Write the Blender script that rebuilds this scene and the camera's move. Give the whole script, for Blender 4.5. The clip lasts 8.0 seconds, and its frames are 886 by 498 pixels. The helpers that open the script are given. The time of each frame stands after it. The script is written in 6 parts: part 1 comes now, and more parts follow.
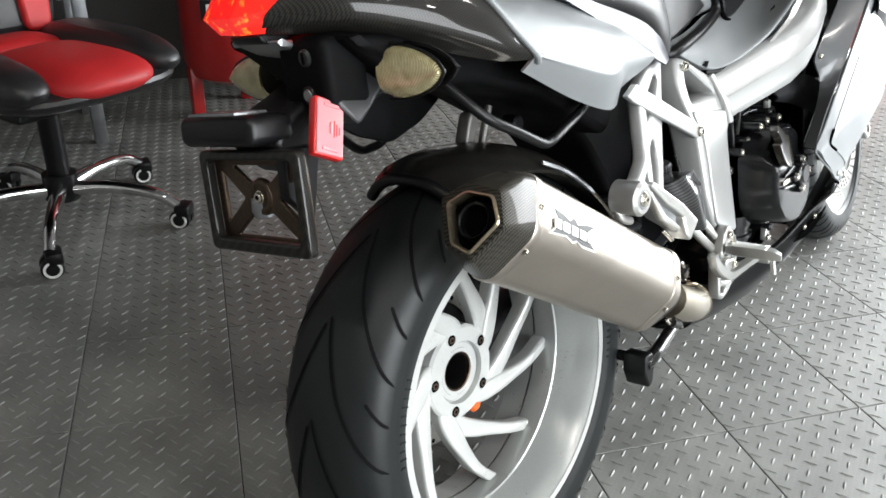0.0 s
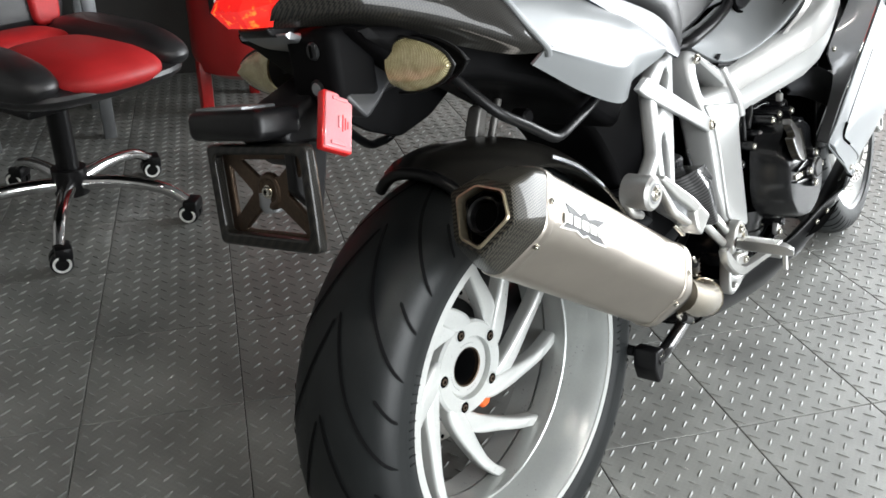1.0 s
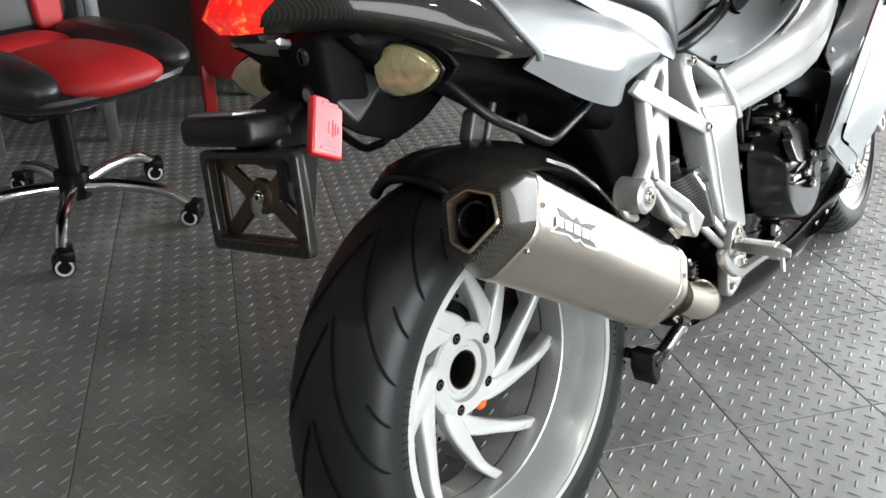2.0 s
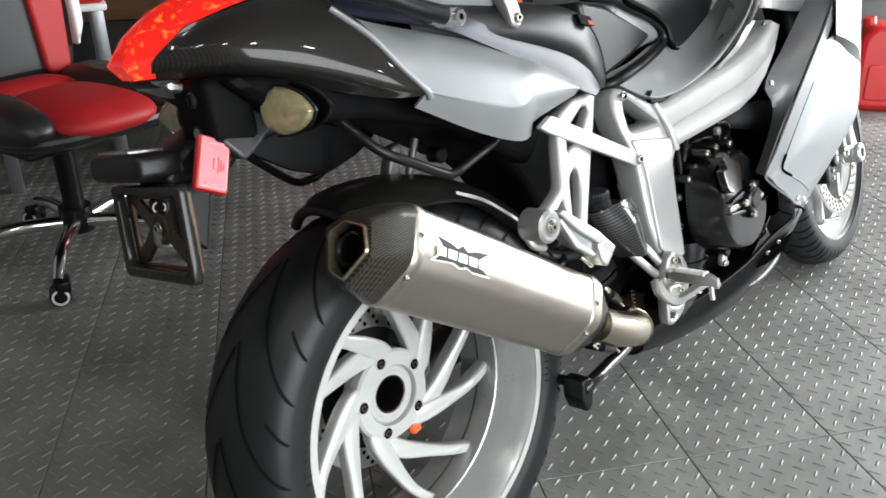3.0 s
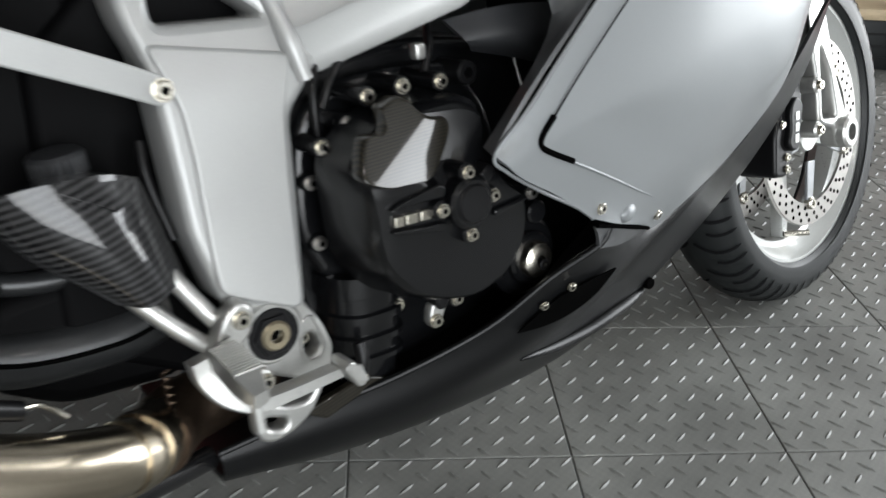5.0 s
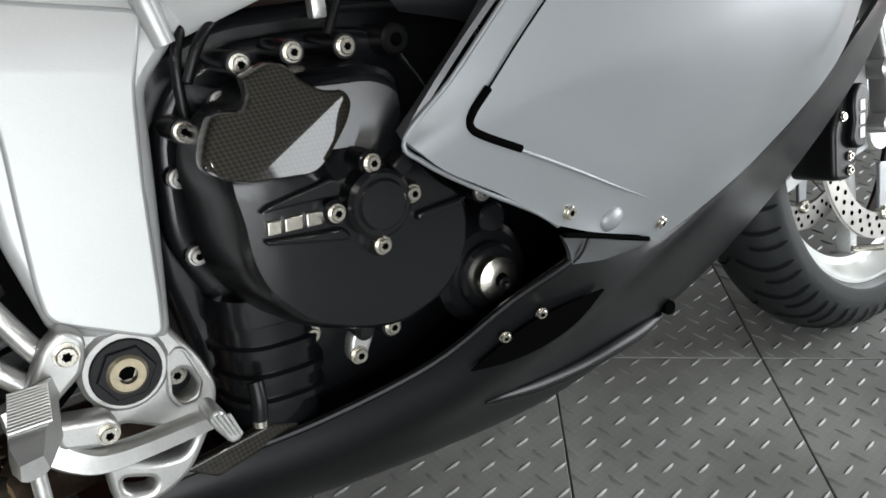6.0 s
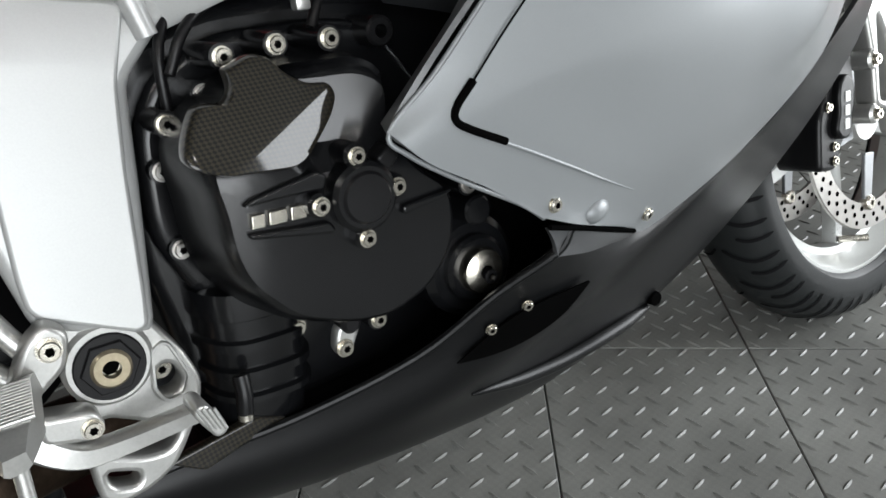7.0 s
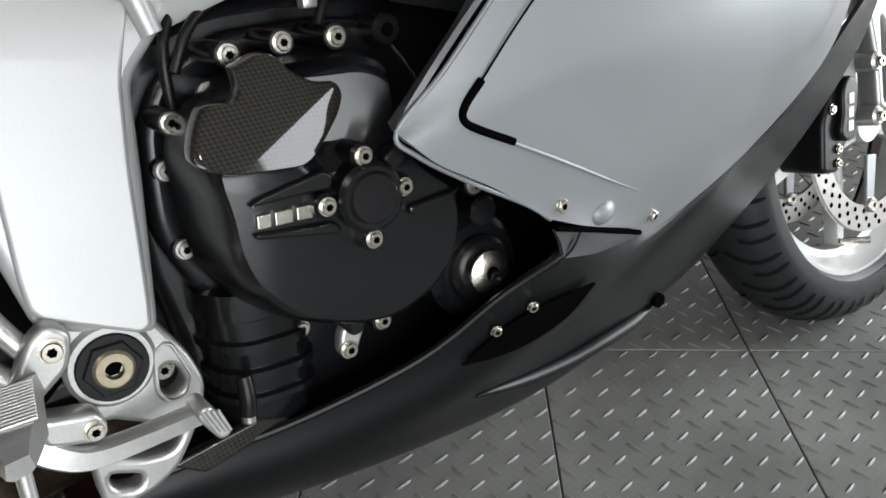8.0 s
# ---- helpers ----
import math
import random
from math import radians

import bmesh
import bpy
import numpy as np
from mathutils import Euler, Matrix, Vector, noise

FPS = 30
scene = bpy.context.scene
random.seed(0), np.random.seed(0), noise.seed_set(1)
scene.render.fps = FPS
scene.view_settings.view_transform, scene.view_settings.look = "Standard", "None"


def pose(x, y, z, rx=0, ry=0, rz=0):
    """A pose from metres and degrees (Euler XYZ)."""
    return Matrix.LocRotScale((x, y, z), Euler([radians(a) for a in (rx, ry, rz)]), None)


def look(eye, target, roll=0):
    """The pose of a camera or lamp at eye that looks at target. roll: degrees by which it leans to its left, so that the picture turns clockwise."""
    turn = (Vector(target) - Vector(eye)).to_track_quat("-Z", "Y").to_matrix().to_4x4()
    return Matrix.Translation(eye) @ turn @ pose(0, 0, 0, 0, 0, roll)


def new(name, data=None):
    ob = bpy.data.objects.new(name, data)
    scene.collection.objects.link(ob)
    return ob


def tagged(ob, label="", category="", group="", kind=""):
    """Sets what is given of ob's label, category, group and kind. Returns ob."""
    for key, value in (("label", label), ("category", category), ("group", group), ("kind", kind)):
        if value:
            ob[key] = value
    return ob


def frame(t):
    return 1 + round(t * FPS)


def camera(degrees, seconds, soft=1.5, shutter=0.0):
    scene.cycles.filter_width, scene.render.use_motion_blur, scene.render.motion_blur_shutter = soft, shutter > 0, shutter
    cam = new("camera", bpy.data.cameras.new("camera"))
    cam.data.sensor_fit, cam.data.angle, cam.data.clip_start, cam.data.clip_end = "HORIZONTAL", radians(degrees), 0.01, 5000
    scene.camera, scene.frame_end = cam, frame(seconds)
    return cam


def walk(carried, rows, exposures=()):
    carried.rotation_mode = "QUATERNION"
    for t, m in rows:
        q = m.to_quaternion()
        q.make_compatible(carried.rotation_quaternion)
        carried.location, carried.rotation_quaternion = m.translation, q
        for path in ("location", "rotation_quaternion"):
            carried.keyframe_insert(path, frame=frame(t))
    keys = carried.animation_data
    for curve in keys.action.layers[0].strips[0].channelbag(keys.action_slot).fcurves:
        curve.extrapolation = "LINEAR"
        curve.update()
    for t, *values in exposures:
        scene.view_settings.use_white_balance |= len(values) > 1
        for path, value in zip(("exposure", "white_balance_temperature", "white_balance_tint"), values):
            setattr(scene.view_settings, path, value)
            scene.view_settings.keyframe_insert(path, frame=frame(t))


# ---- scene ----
cam = camera(55.6, 8.0, soft=1.6, shutter=0.3)
PATH = [
    (0, (0.012, -1.395, 1.041), (0.512, 0.317, 0.135), 1.4),
    (0.5, (0.018, -1.37, 1.027), (0.513, 0.338, 0.112), 1.2),
    (1, (0.013, -1.388, 1.038), (0.492, 0.323, 0.12), 1.1),
    (2.5, (0.07, -1.397, 1.048), (0.5, 0.328, 0.132), -0.3),
    (2.9, (0.174, -1.47, 1.061), (0.546, 0.307, 0.221), -1.3),
    (3, (0.2, -1.487, 1.063), (0.555, 0.289, 0.216), -1.1),
    (3.3, (0.29, -1.528, 1.072), (0.615, 0.257, 0.232), -0.9),
    (3.5, (0.38, -1.496, 1.062), (0.66, 0.295, 0.217), -1.3),
    (3.7, (0.487, -1.447, 1.036), (0.707, 0.351, 0.188), -1.2),
    (4, (0.639, -1.33, 1.006), (0.86, 0.456, 0.133), -0.8),
    (4.5, (0.792, -1.08, 0.905), (0.999, 0.655, -0.068), 0.9),
    (5, (0.955, -0.848, 0.805), (1.109, 0.889, -0.175), 2.4),
    (5.2, (1.013, -0.78, 0.767), (1.101, 0.98, -0.179), 1.6),
    (6.5, (1.092, -0.696, 0.719), (1.041, 1.058, -0.241), -0.6),
    (7, (1.09, -0.699, 0.723), (1.073, 1.049, -0.248), -0.2),
    (7.3, (1.085, -0.7, 0.721), (1.082, 1.054, -0.24), 0.1),
    (7.5, (1.084, -0.694, 0.72), (1.079, 1.059, -0.244), 0.1),
    (8, (1.083, -0.694, 0.721), (1.075, 1.054, -0.25), 0.2),
]
walk(cam, [(t, look(eye, target, roll)) for t, eye, target, roll in PATH],
     [(0, 0.92), (1, 0.90), (2.5, 0.75), (3.5, 0.42), (4, 0.08), (4.5, -0.08), (5, 0.0), (8, 0.0)])

# ---- world and large lights ----
world = bpy.data.worlds.new("world")
scene.world = world
world.use_nodes = True
wn = world.node_tree.nodes
sky = wn.new("ShaderNodeTexSky")
sky.sky_type, sky.sun_disc, sky.sun_elevation, sky.sun_rotation = "NISHITA", False, radians(50), radians(20)
world.node_tree.links.new(sky.outputs[0], wn["Background"].inputs[0])
wn["Background"].inputs[1].default_value = 0.10


def area(name, eye, target, sx, sy, watts, colour=(1, 1, 1)):
    lamp = bpy.data.lights.new(name, "AREA")
    lamp.shape, lamp.size, lamp.size_y, lamp.energy, lamp.color = "RECTANGLE", sx, sy, watts, colour
    ob = new(name, lamp)
    ob.matrix_world = look(eye, target)
    return ob


# daylight that comes in through the two open garage doors
area("door_daylight", (4.55, 1.03, 1.25), (1.2, 0.2, 0.3), 2.45, 2.1, 172, (0.95, 0.98, 1.0))
area("south_door_daylight", (2.3, -3.05, 1.2), (1.5, 0.2, 0.5), 2.8, 2.0, 128, (0.95, 0.98, 1.0))


# ---- materials ----
def mat(name, col, rough=0.5, metal=0.0, coat=0.0, var=0.12, scale=18.0, bump=0.0, bscale=260.0, stretch=(1, 1, 1), spec=0.5, rvar=0.12):
    m = bpy.data.materials.new(name)
    m.use_nodes = True
    n, l = m.node_tree.nodes, m.node_tree.links
    b = n["Principled BSDF"]
    b.inputs["Metallic"].default_value, b.inputs["Coat Weight"].default_value = metal, coat
    b.inputs["Coat Roughness"].default_value, b.inputs["Specular IOR Level"].default_value = 0.04, spec
    tc, mp = n.new("ShaderNodeTexCoord"), n.new("ShaderNodeMapping")
    mp.inputs["Scale"].default_value = stretch
    l.new(tc.outputs["Object"], mp.inputs[0])
    big, small = n.new("ShaderNodeTexNoise"), n.new("ShaderNodeTexNoise")
    big.inputs["Scale"].default_value, small.inputs["Scale"].default_value = scale, bscale
    big.inputs["Detail"].default_value = small.inputs["Detail"].default_value = 4
    for t in (big, small):
        l.new(mp.outputs[0], t.inputs[0])
    mix = n.new("ShaderNodeMath")
    mix.operation = "ADD"
    l.new(big.outputs[0], mix.inputs[0]), l.new(small.outputs[0], mix.inputs[1])
    ramp = n.new("ShaderNodeMapRange")
    ramp.inputs[1].default_value, ramp.inputs[2].default_value = 0.6, 1.4
    ramp.inputs[3].default_value, ramp.inputs[4].default_value = 1 - var, 1 + var
    l.new(mix.outputs[0], ramp.inputs[0])
    mul = n.new("ShaderNodeVectorMath")
    mul.operation = "SCALE"
    mul.inputs[0].default_value = col
    l.new(ramp.outputs[0], mul.inputs["Scale"]), l.new(mul.outputs[0], b.inputs["Base Color"])
    rr = n.new("ShaderNodeMapRange")
    rr.inputs[1].default_value, rr.inputs[2].default_value = 0.6, 1.4
    rr.inputs[3].default_value, rr.inputs[4].default_value = rough * (1 - rvar), rough * (1 + rvar)
    l.new(mix.outputs[0], rr.inputs[0]), l.new(rr.outputs[0], b.inputs["Roughness"])
    if bump:
        bp = n.new("ShaderNodeBump")
        bp.inputs["Strength"].default_value, bp.inputs["Distance"].default_value = bump, 0.001
        l.new(small.outputs[0], bp.inputs["Height"]), l.new(bp.outputs[0], b.inputs["Normal"])
    return m


def carbon(name, size=420.0, bright=0.05, tint=(1.0, 0.93, 0.8), coat=0.8):
    """Clear-coated carbon twill: a fine weave of two darks."""
    m = mat(name, (0.012, 0.012, 0.012), 0.36, 0.0, coat, spec=0.08)
    n, l = m.node_tree.nodes, m.node_tree.links
    b = n["Principled BSDF"]
    tc, mp, ck = n.new("ShaderNodeTexCoord"), n.new("ShaderNodeMapping"), n.new("ShaderNodeTexChecker")
    se, co, ad = n.new("ShaderNodeSeparateXYZ"), n.new("ShaderNodeCombineXYZ"), n.new("ShaderNodeMath")
    # the cloth lies in the plane of x and of y plus z
    l.new(tc.outputs["Object"], se.inputs[0]), l.new(se.outputs[1], ad.inputs[0]), l.new(se.outputs[2], ad.inputs[1])
    l.new(se.outputs[0], co.inputs[0]), l.new(ad.outputs[0], co.inputs[1])
    co.inputs[2].default_value = 0.5 / size
    mp.inputs["Rotation"].default_value = (0, 0, 0.6)
    l.new(co.outputs[0], mp.inputs[0]), l.new(mp.outputs[0], ck.inputs[0])
    ck.inputs["Scale"].default_value = size
    ck.inputs["Color1"].default_value = (0.006, 0.006, 0.006, 1)
    ck.inputs["Color2"].default_value = (bright * tint[0], bright * tint[1], bright * tint[2], 1)
    for k in list(l):
        if k.to_socket == b.inputs["Base Color"]:
            l.remove(k)
    l.new(ck.outputs[0], b.inputs["Base Color"])
    return m


def glow(name, col, strength, base=(0.5, 0.02, 0.01), scale=30.0):
    """A lit lens: patches of bright and dim light behind ribbed plastic."""
    m = mat(name, base, 0.15, 0, 1.0)
    n, l = m.node_tree.nodes, m.node_tree.links
    b = n["Principled BSDF"]
    tc, no, cr = n.new("ShaderNodeTexCoord"), n.new("ShaderNodeTexNoise"), n.new("ShaderNodeValToRGB")
    no.inputs["Scale"].default_value = scale
    l.new(tc.outputs["Object"], no.inputs[0]), l.new(no.outputs[0], cr.inputs[0])
    cr.color_ramp.elements[0].position, cr.color_ramp.elements[1].position = 0.58, 0.78
    cr.color_ramp.elements[0].color, cr.color_ramp.elements[1].color = (0.42, 0.004, 0.004, 1), (*col, 1)
    l.new(cr.outputs[0], b.inputs["Emission Color"])
    b.inputs["Emission Strength"].default_value = strength
    return m


SILVER = mat("silver_paint", (0.208, 0.219, 0.225), 0.42, 0.28, 0.14, 0.03, 9, 0.01, 900, spec=0.28, rvar=0.05)
SILVER.node_tree.nodes["Principled BSDF"].inputs["Coat Roughness"].default_value = 0.16
FRAME = mat("frame_alloy_paint", (0.37, 0.375, 0.37), 0.38, 0.32, 0.15, 0.05, 12, 0.04, 700)
CAST = mat("cast_alloy", (0.47, 0.47, 0.455), 0.36, 0.8, 0.0, 0.1, 40, 0.08, 500)
WHEEL = mat("wheel_paint", (0.49, 0.50, 0.485), 0.3, 0.25, 0.5, 0.05, 14)
BLACK = mat("black_plastic", (0.005, 0.005, 0.0055), 0.34, 0, 0.0, 0.25, 25, 0.05, 600, spec=0.25)
SATIN = mat("satin_dark_paint", (0.004, 0.0042, 0.0046), 0.34, 0.0, 0.0, 0.1, 10, 0.02, 900, spec=0.22)
ENGINE = mat("engine_black", (0.004, 0.0042, 0.0048), 0.24, 0.0, 0.0, 0.1, 30, 0.03, 900, spec=0.48, rvar=0.04)
RUBBER = mat("tyre_rubber", (0.0090, 0.0104, 0.0108), 0.44, 0, 0, 0.2, 20, 0.12, 500, spec=0.28)
SEATM = mat("seat_leather", (0.007, 0.007, 0.0078), 0.38, 0, 0, 0.2, 30, 0.2, 420, spec=0.4)
TITAN = mat("brushed_titanium", (0.50, 0.455, 0.405), 0.33, 1.0, 0, 0.07, 7, 0.08, 500, (1, 6, 6))
GOLD = mat("heat_tinted_steel", (0.46, 0.405, 0.32), 0.24, 1.0, 0, 0.05, 12, rvar=0.03)
BURNT = mat("burnt_steel", (0.085, 0.06, 0.043), 0.45, 0.9, 0, 0.4, 30, 0.2, 200)
STEEL = mat("bolt_steel", (0.62, 0.59, 0.52), 0.25, 1.0, 0, 0.12, 60)
CHROME = mat("chrome", (0.72, 0.72, 0.72), 0.08, 1.0, 0, 0.05, 30)
DISC = mat("brake_disc_steel", (0.38, 0.365, 0.345), 0.34, 1.0, 0, 0.1, 40, 0.1, 300)
BRASS = mat("brass_nut", (0.38, 0.33, 0.235), 0.35, 0.9, 0, 0.2, 50)
CARBON = carbon("carbon_weave", 470, 0.020, (1.0, 0.93, 0.78), 0.45)
ENDCARBON = carbon("carbon_weave_end", 430, 0.05, (1.0, 0.92, 0.72), 0.25)
CARBON2 = carbon("carbon_weave_coarse", 400, 0.022, (1.0, 0.86, 0.58))


def twill(name, period, lo, hi):
    """Clear-coated carbon cloth whose broad bands can be told apart."""
    m = mat(name, (0.012, 0.012, 0.012), 0.3, 0.0, 0.8, spec=0.2)
    n, l = m.node_tree.nodes, m.node_tree.links
    b = n["Principled BSDF"]
    tc, mp, wv, cr = n.new("ShaderNodeTexCoord"), n.new("ShaderNodeMapping"), n.new("ShaderNodeTexWave"), n.new("ShaderNodeValToRGB")
    wv.bands_direction = "Z"
    wv.inputs["Scale"].default_value, wv.inputs["Distortion"].default_value = 0.314 / period, 0.35
    mp.inputs["Rotation"].default_value = (0, 0.22, 0)
    l.new(tc.outputs["Object"], mp.inputs[0]), l.new(mp.outputs[0], wv.inputs[0]), l.new(wv.outputs["Fac"], cr.inputs[0])
    cr.color_ramp.elements[0].position, cr.color_ramp.elements[1].position = 0.35, 0.7
    cr.color_ramp.elements[0].color, cr.color_ramp.elements[1].color = (*lo, 1), (*hi, 1)
    for k in list(l):
        if k.to_socket == b.inputs["Base Color"]:
            l.remove(k)
    l.new(cr.outputs[0], b.inputs["Base Color"])
    return m


TWILL = twill("carbon_twill", 0.0058, (0.004, 0.004, 0.0045), (0.035, 0.035, 0.036))
NAVY = mat("dark_blue_gloss", (0.004, 0.0055, 0.016), 0.3, 0.0, 0.0, 0.1, 20, 0.02, 500, spec=0.3)


def fluted(name, lo, hi, scale):
    """Ribbed clear lens over a pale reflector."""
    m = mat(name, hi, 0.1, 0.0, 1.0, 0.2, 40)
    n, l = m.node_tree.nodes, m.node_tree.links
    b = n["Principled BSDF"]
    tc, w1, w2, mx, cr = n.new("ShaderNodeTexCoord"), n.new("ShaderNodeTexWave"), n.new("ShaderNodeTexNoise"), n.new("ShaderNodeMath"), n.new("ShaderNodeValToRGB")
    w1.bands_direction = "Y"
    w1.inputs["Scale"].default_value, w1.inputs["Distortion"].default_value = scale, 1.5
    w2.inputs["Scale"].default_value = 70
    l.new(tc.outputs["Object"], w1.inputs[0]), l.new(tc.outputs["Object"], w2.inputs[0])
    mx.operation = "MULTIPLY"
    l.new(w1.outputs["Fac"], mx.inputs[0]), l.new(w2.outputs[0], mx.inputs[1])
    l.new(mx.outputs[0], cr.inputs[0])
    cr.color_ramp.elements[0].position, cr.color_ramp.elements[1].position = 0.05, 0.55
    cr.color_ramp.elements[0].color, cr.color_ramp.elements[1].color = (*lo, 1), (*hi, 1)
    for k in list(l):
        if k.to_socket == b.inputs["Base Color"]:
            l.remove(k)
    l.new(cr.outputs[0], b.inputs["Base Color"])
    bp = n.new("ShaderNodeBump")
    bp.inputs["Strength"].default_value, bp.inputs["Distance"].default_value = 0.25, 0.001
    l.new(w1.outputs["Fac"], bp.inputs["Height"]), l.new(bp.outputs[0], b.inputs["Normal"])
    b.inputs["Metallic"].default_value = 0.4
    return m


LENS = fluted("fluted_lens", (0.22, 0.18, 0.08), (0.70, 0.63, 0.38), 170)
LAMP = glow("lit_red_lens", (1.0, 0.22, 0.02), 1.2, scale=95.0)
PINK = mat("pale_reflector", (0.62, 0.22, 0.24), 0.2, 0, 0.8, 0.06, 60, 0.1, 500)
REDP = mat("red_plastic", (0.5, 0.015, 0.015), 0.3, 0, 0.3, 0.12, 12)
REDTANK = mat("red_tank_paint", (0.36, 0.012, 0.012), 0.3, 0, 0.4, 0.1, 6)
REDCLOTH = mat("red_leatherette", (0.45, 0.012, 0.014), 0.55, 0, 0, 0.15, 20, 0.3, 350)
BLKCLOTH = mat("black_leatherette", (0.014, 0.014, 0.015), 0.4, 0, 0, 0.2, 20, 0.3, 350)
GREYM = mat("grey_steel", (0.3, 0.31, 0.32), 0.35, 0.8, 0, 0.1, 20)
WOOD = mat("brown_wood", (0.13, 0.06, 0.028), 0.5, 0, 0.1, 0.35, 9, 0.2, 90, (1, 8, 8))
PALEWOOD = mat("pale_wood", (0.42, 0.33, 0.21), 0.6, 0, 0, 0.25, 9, 0.2, 90, (1, 8, 8))
DARKWALL = mat("dark_wall_paint", (0.022, 0.020, 0.018), 0.6, 0, 0, 0.3, 4, 0.2, 120)
WALLP = mat("wall_paint", (0.24, 0.235, 0.225), 0.7, 0, 0, 0.06, 3, 0.1, 200)
CEIL = mat("ceiling_paint", (0.07, 0.07, 0.068), 0.8, 0, 0, 0.05, 3, 0.1, 200)
CONCRETE = mat("concrete", (0.36, 0.35, 0.33), 0.8, 0, 0, 0.2, 3, 0.3, 120)
WHITEP = mat("white_plastic", (0.75, 0.75, 0.73), 0.35, 0, 0, 0.06, 20)
ORANGE = mat("orange_rubber", (0.7, 0.12, 0.02), 0.5, 0, 0, 0.1, 20)
GROOVE = mat("tread_groove_rubber", (0.006, 0.006, 0.0065), 0.8, spec=0.05)
SWINGP = mat("worn_bare_alloy", (0.16, 0.155, 0.145), 0.5, 0.7, 0, 0.25, 30, 0.1, 400)
STANDP = mat("gloss_black_steel", (0.006, 0.006, 0.0065), 0.22, 0, 0.3, 0.1, 20)
PANARM = mat("satin_charcoal_plastic", (0.022, 0.023, 0.025), 0.42, 0.1, 0.0, 0.12, 20, 0.05, 500)
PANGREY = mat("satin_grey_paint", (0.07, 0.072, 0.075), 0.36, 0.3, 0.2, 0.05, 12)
DARKCONE = mat("dark_brushed_titanium", (0.075, 0.072, 0.068), 0.4, 1.0, 0, 0.1, 7)
SWING = mat("dark_grey_cast_alloy", (0.02, 0.021, 0.022), 0.36, 0.3, 0.1, 0.15, 30, 0.1, 400)
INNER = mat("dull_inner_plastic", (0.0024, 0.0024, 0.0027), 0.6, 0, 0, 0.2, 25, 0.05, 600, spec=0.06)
RIMP = mat("rim_silver_paint", (0.36, 0.375, 0.365), 0.3, 0.45, 0.4, 0.05, 14)
HOLE = mat("dark_recess", (0.002, 0.002, 0.002), 0.9, spec=0.0)
TILE = mat("grey_floor_tile", (0.167, 0.170, 0.160), 0.45, 0, 0, 0.16, 7, 0.25, 420)
tn, tl = TILE.node_tree.nodes, TILE.node_tree.links
tb = tn["Principled BSDF"]
t_src = [k for k in tl if k.to_socket == tb.inputs["Base Color"]][0].from_socket
t_co, t_ck, t_mx, t_st, t_rp = tn.new("ShaderNodeTexCoord"), tn.new("ShaderNodeTexChecker"), tn.new("ShaderNodeVectorMath"), tn.new("ShaderNodeTexNoise"), tn.new("ShaderNodeMapRange")
t_ck.inputs["Scale"].default_value = 150.0
t_ck.inputs["Color1"].default_value, t_ck.inputs["Color2"].default_value = (1.02, 1.02, 1.01, 1), (0.96, 0.96, 0.955, 1)
t_st.inputs["Scale"].default_value, t_st.inputs["Detail"].default_value = 4.5, 9
t_rp.inputs[1].default_value, t_rp.inputs[2].default_value, t_rp.inputs[3].default_value, t_rp.inputs[4].default_value = 0.35, 0.7, 0.76, 1.18
t_of = tn.new("ShaderNodeVectorMath")
t_of.operation = "ADD"
t_oi = tn.new("ShaderNodeObjectInfo")
tl.new(t_co.outputs["Object"], t_ck.inputs[0]), tl.new(t_co.outputs["Object"], t_of.inputs[0]), tl.new(t_oi.outputs["Location"], t_of.inputs[1]), tl.new(t_of.outputs[0], t_st.inputs[0])
tl.new(t_st.outputs[0], t_rp.inputs[0])
t_mx.operation = "MULTIPLY"
t_m2 = tn.new("ShaderNodeVectorMath")
t_m2.operation = "SCALE"
tl.new(t_src, t_mx.inputs[0]), tl.new(t_ck.outputs[0], t_mx.inputs[1]), tl.new(t_mx.outputs[0], t_m2.inputs[0]), tl.new(t_rp.outputs[0], t_m2.inputs["Scale"]), tl.new(t_m2.outputs[0], tb.inputs["Base Color"])
led = bpy.data.materials.new("led_diffuser")
led.use_nodes = True
led.node_tree.nodes["Principled BSDF"].inputs["Emission Color"].default_value = (1.0, 0.97, 0.92, 1)
led.node_tree.nodes["Principled BSDF"].inputs["Emission Strength"].default_value = 130


# ---- builders ----
def finish(me, material, angle=35):
    me.materials.clear()
    me.materials.append(material)
    me.polygons.foreach_set("use_smooth", [True] * len(me.polygons))
    me.set_sharp_from_angle(angle=radians(angle))
    return me


def part(name, geo, material, parent, label="", at=None, angle=35):
    """Links a bmesh or a mesh as one object, under its thing or part."""
    if isinstance(geo, bmesh.types.BMesh):
        me = bpy.data.meshes.new(name)
        bmesh.ops.recalc_face_normals(geo, faces=geo.faces)
        geo.to_mesh(me)
        geo.free()
    else:
        me = geo
    finish(me, material, angle)
    ob = new(name, me)
    if parent is not None:
        ob.parent = parent
    if at is not None:
        ob.matrix_basis = at
    if label:
        ob["label"] = label
    return ob


def thing(name, m, label, category, group="", kind=""):
    return_ob = new(name)
    return_ob.matrix_basis = m
    return tagged(return_ob, label, category, group, kind)


def rounded(pts, r, n=3):
    """A closed outline with its corners rounded."""
    out = []
    for i, p in enumerate(pts):
        p, a, b = Vector(p), Vector(pts[i - 1]), Vector(pts[(i + 1) % len(pts)])
        d = min(r, (a - p).length * 0.45, (b - p).length * 0.45)
        s, e = p + (a - p).normalized() * d, p + (b - p).normalized() * d
        out += [s.lerp(p, t).lerp(p.lerp(e, t), t) for t in np.linspace(0, 1, n + 1)]
    return out


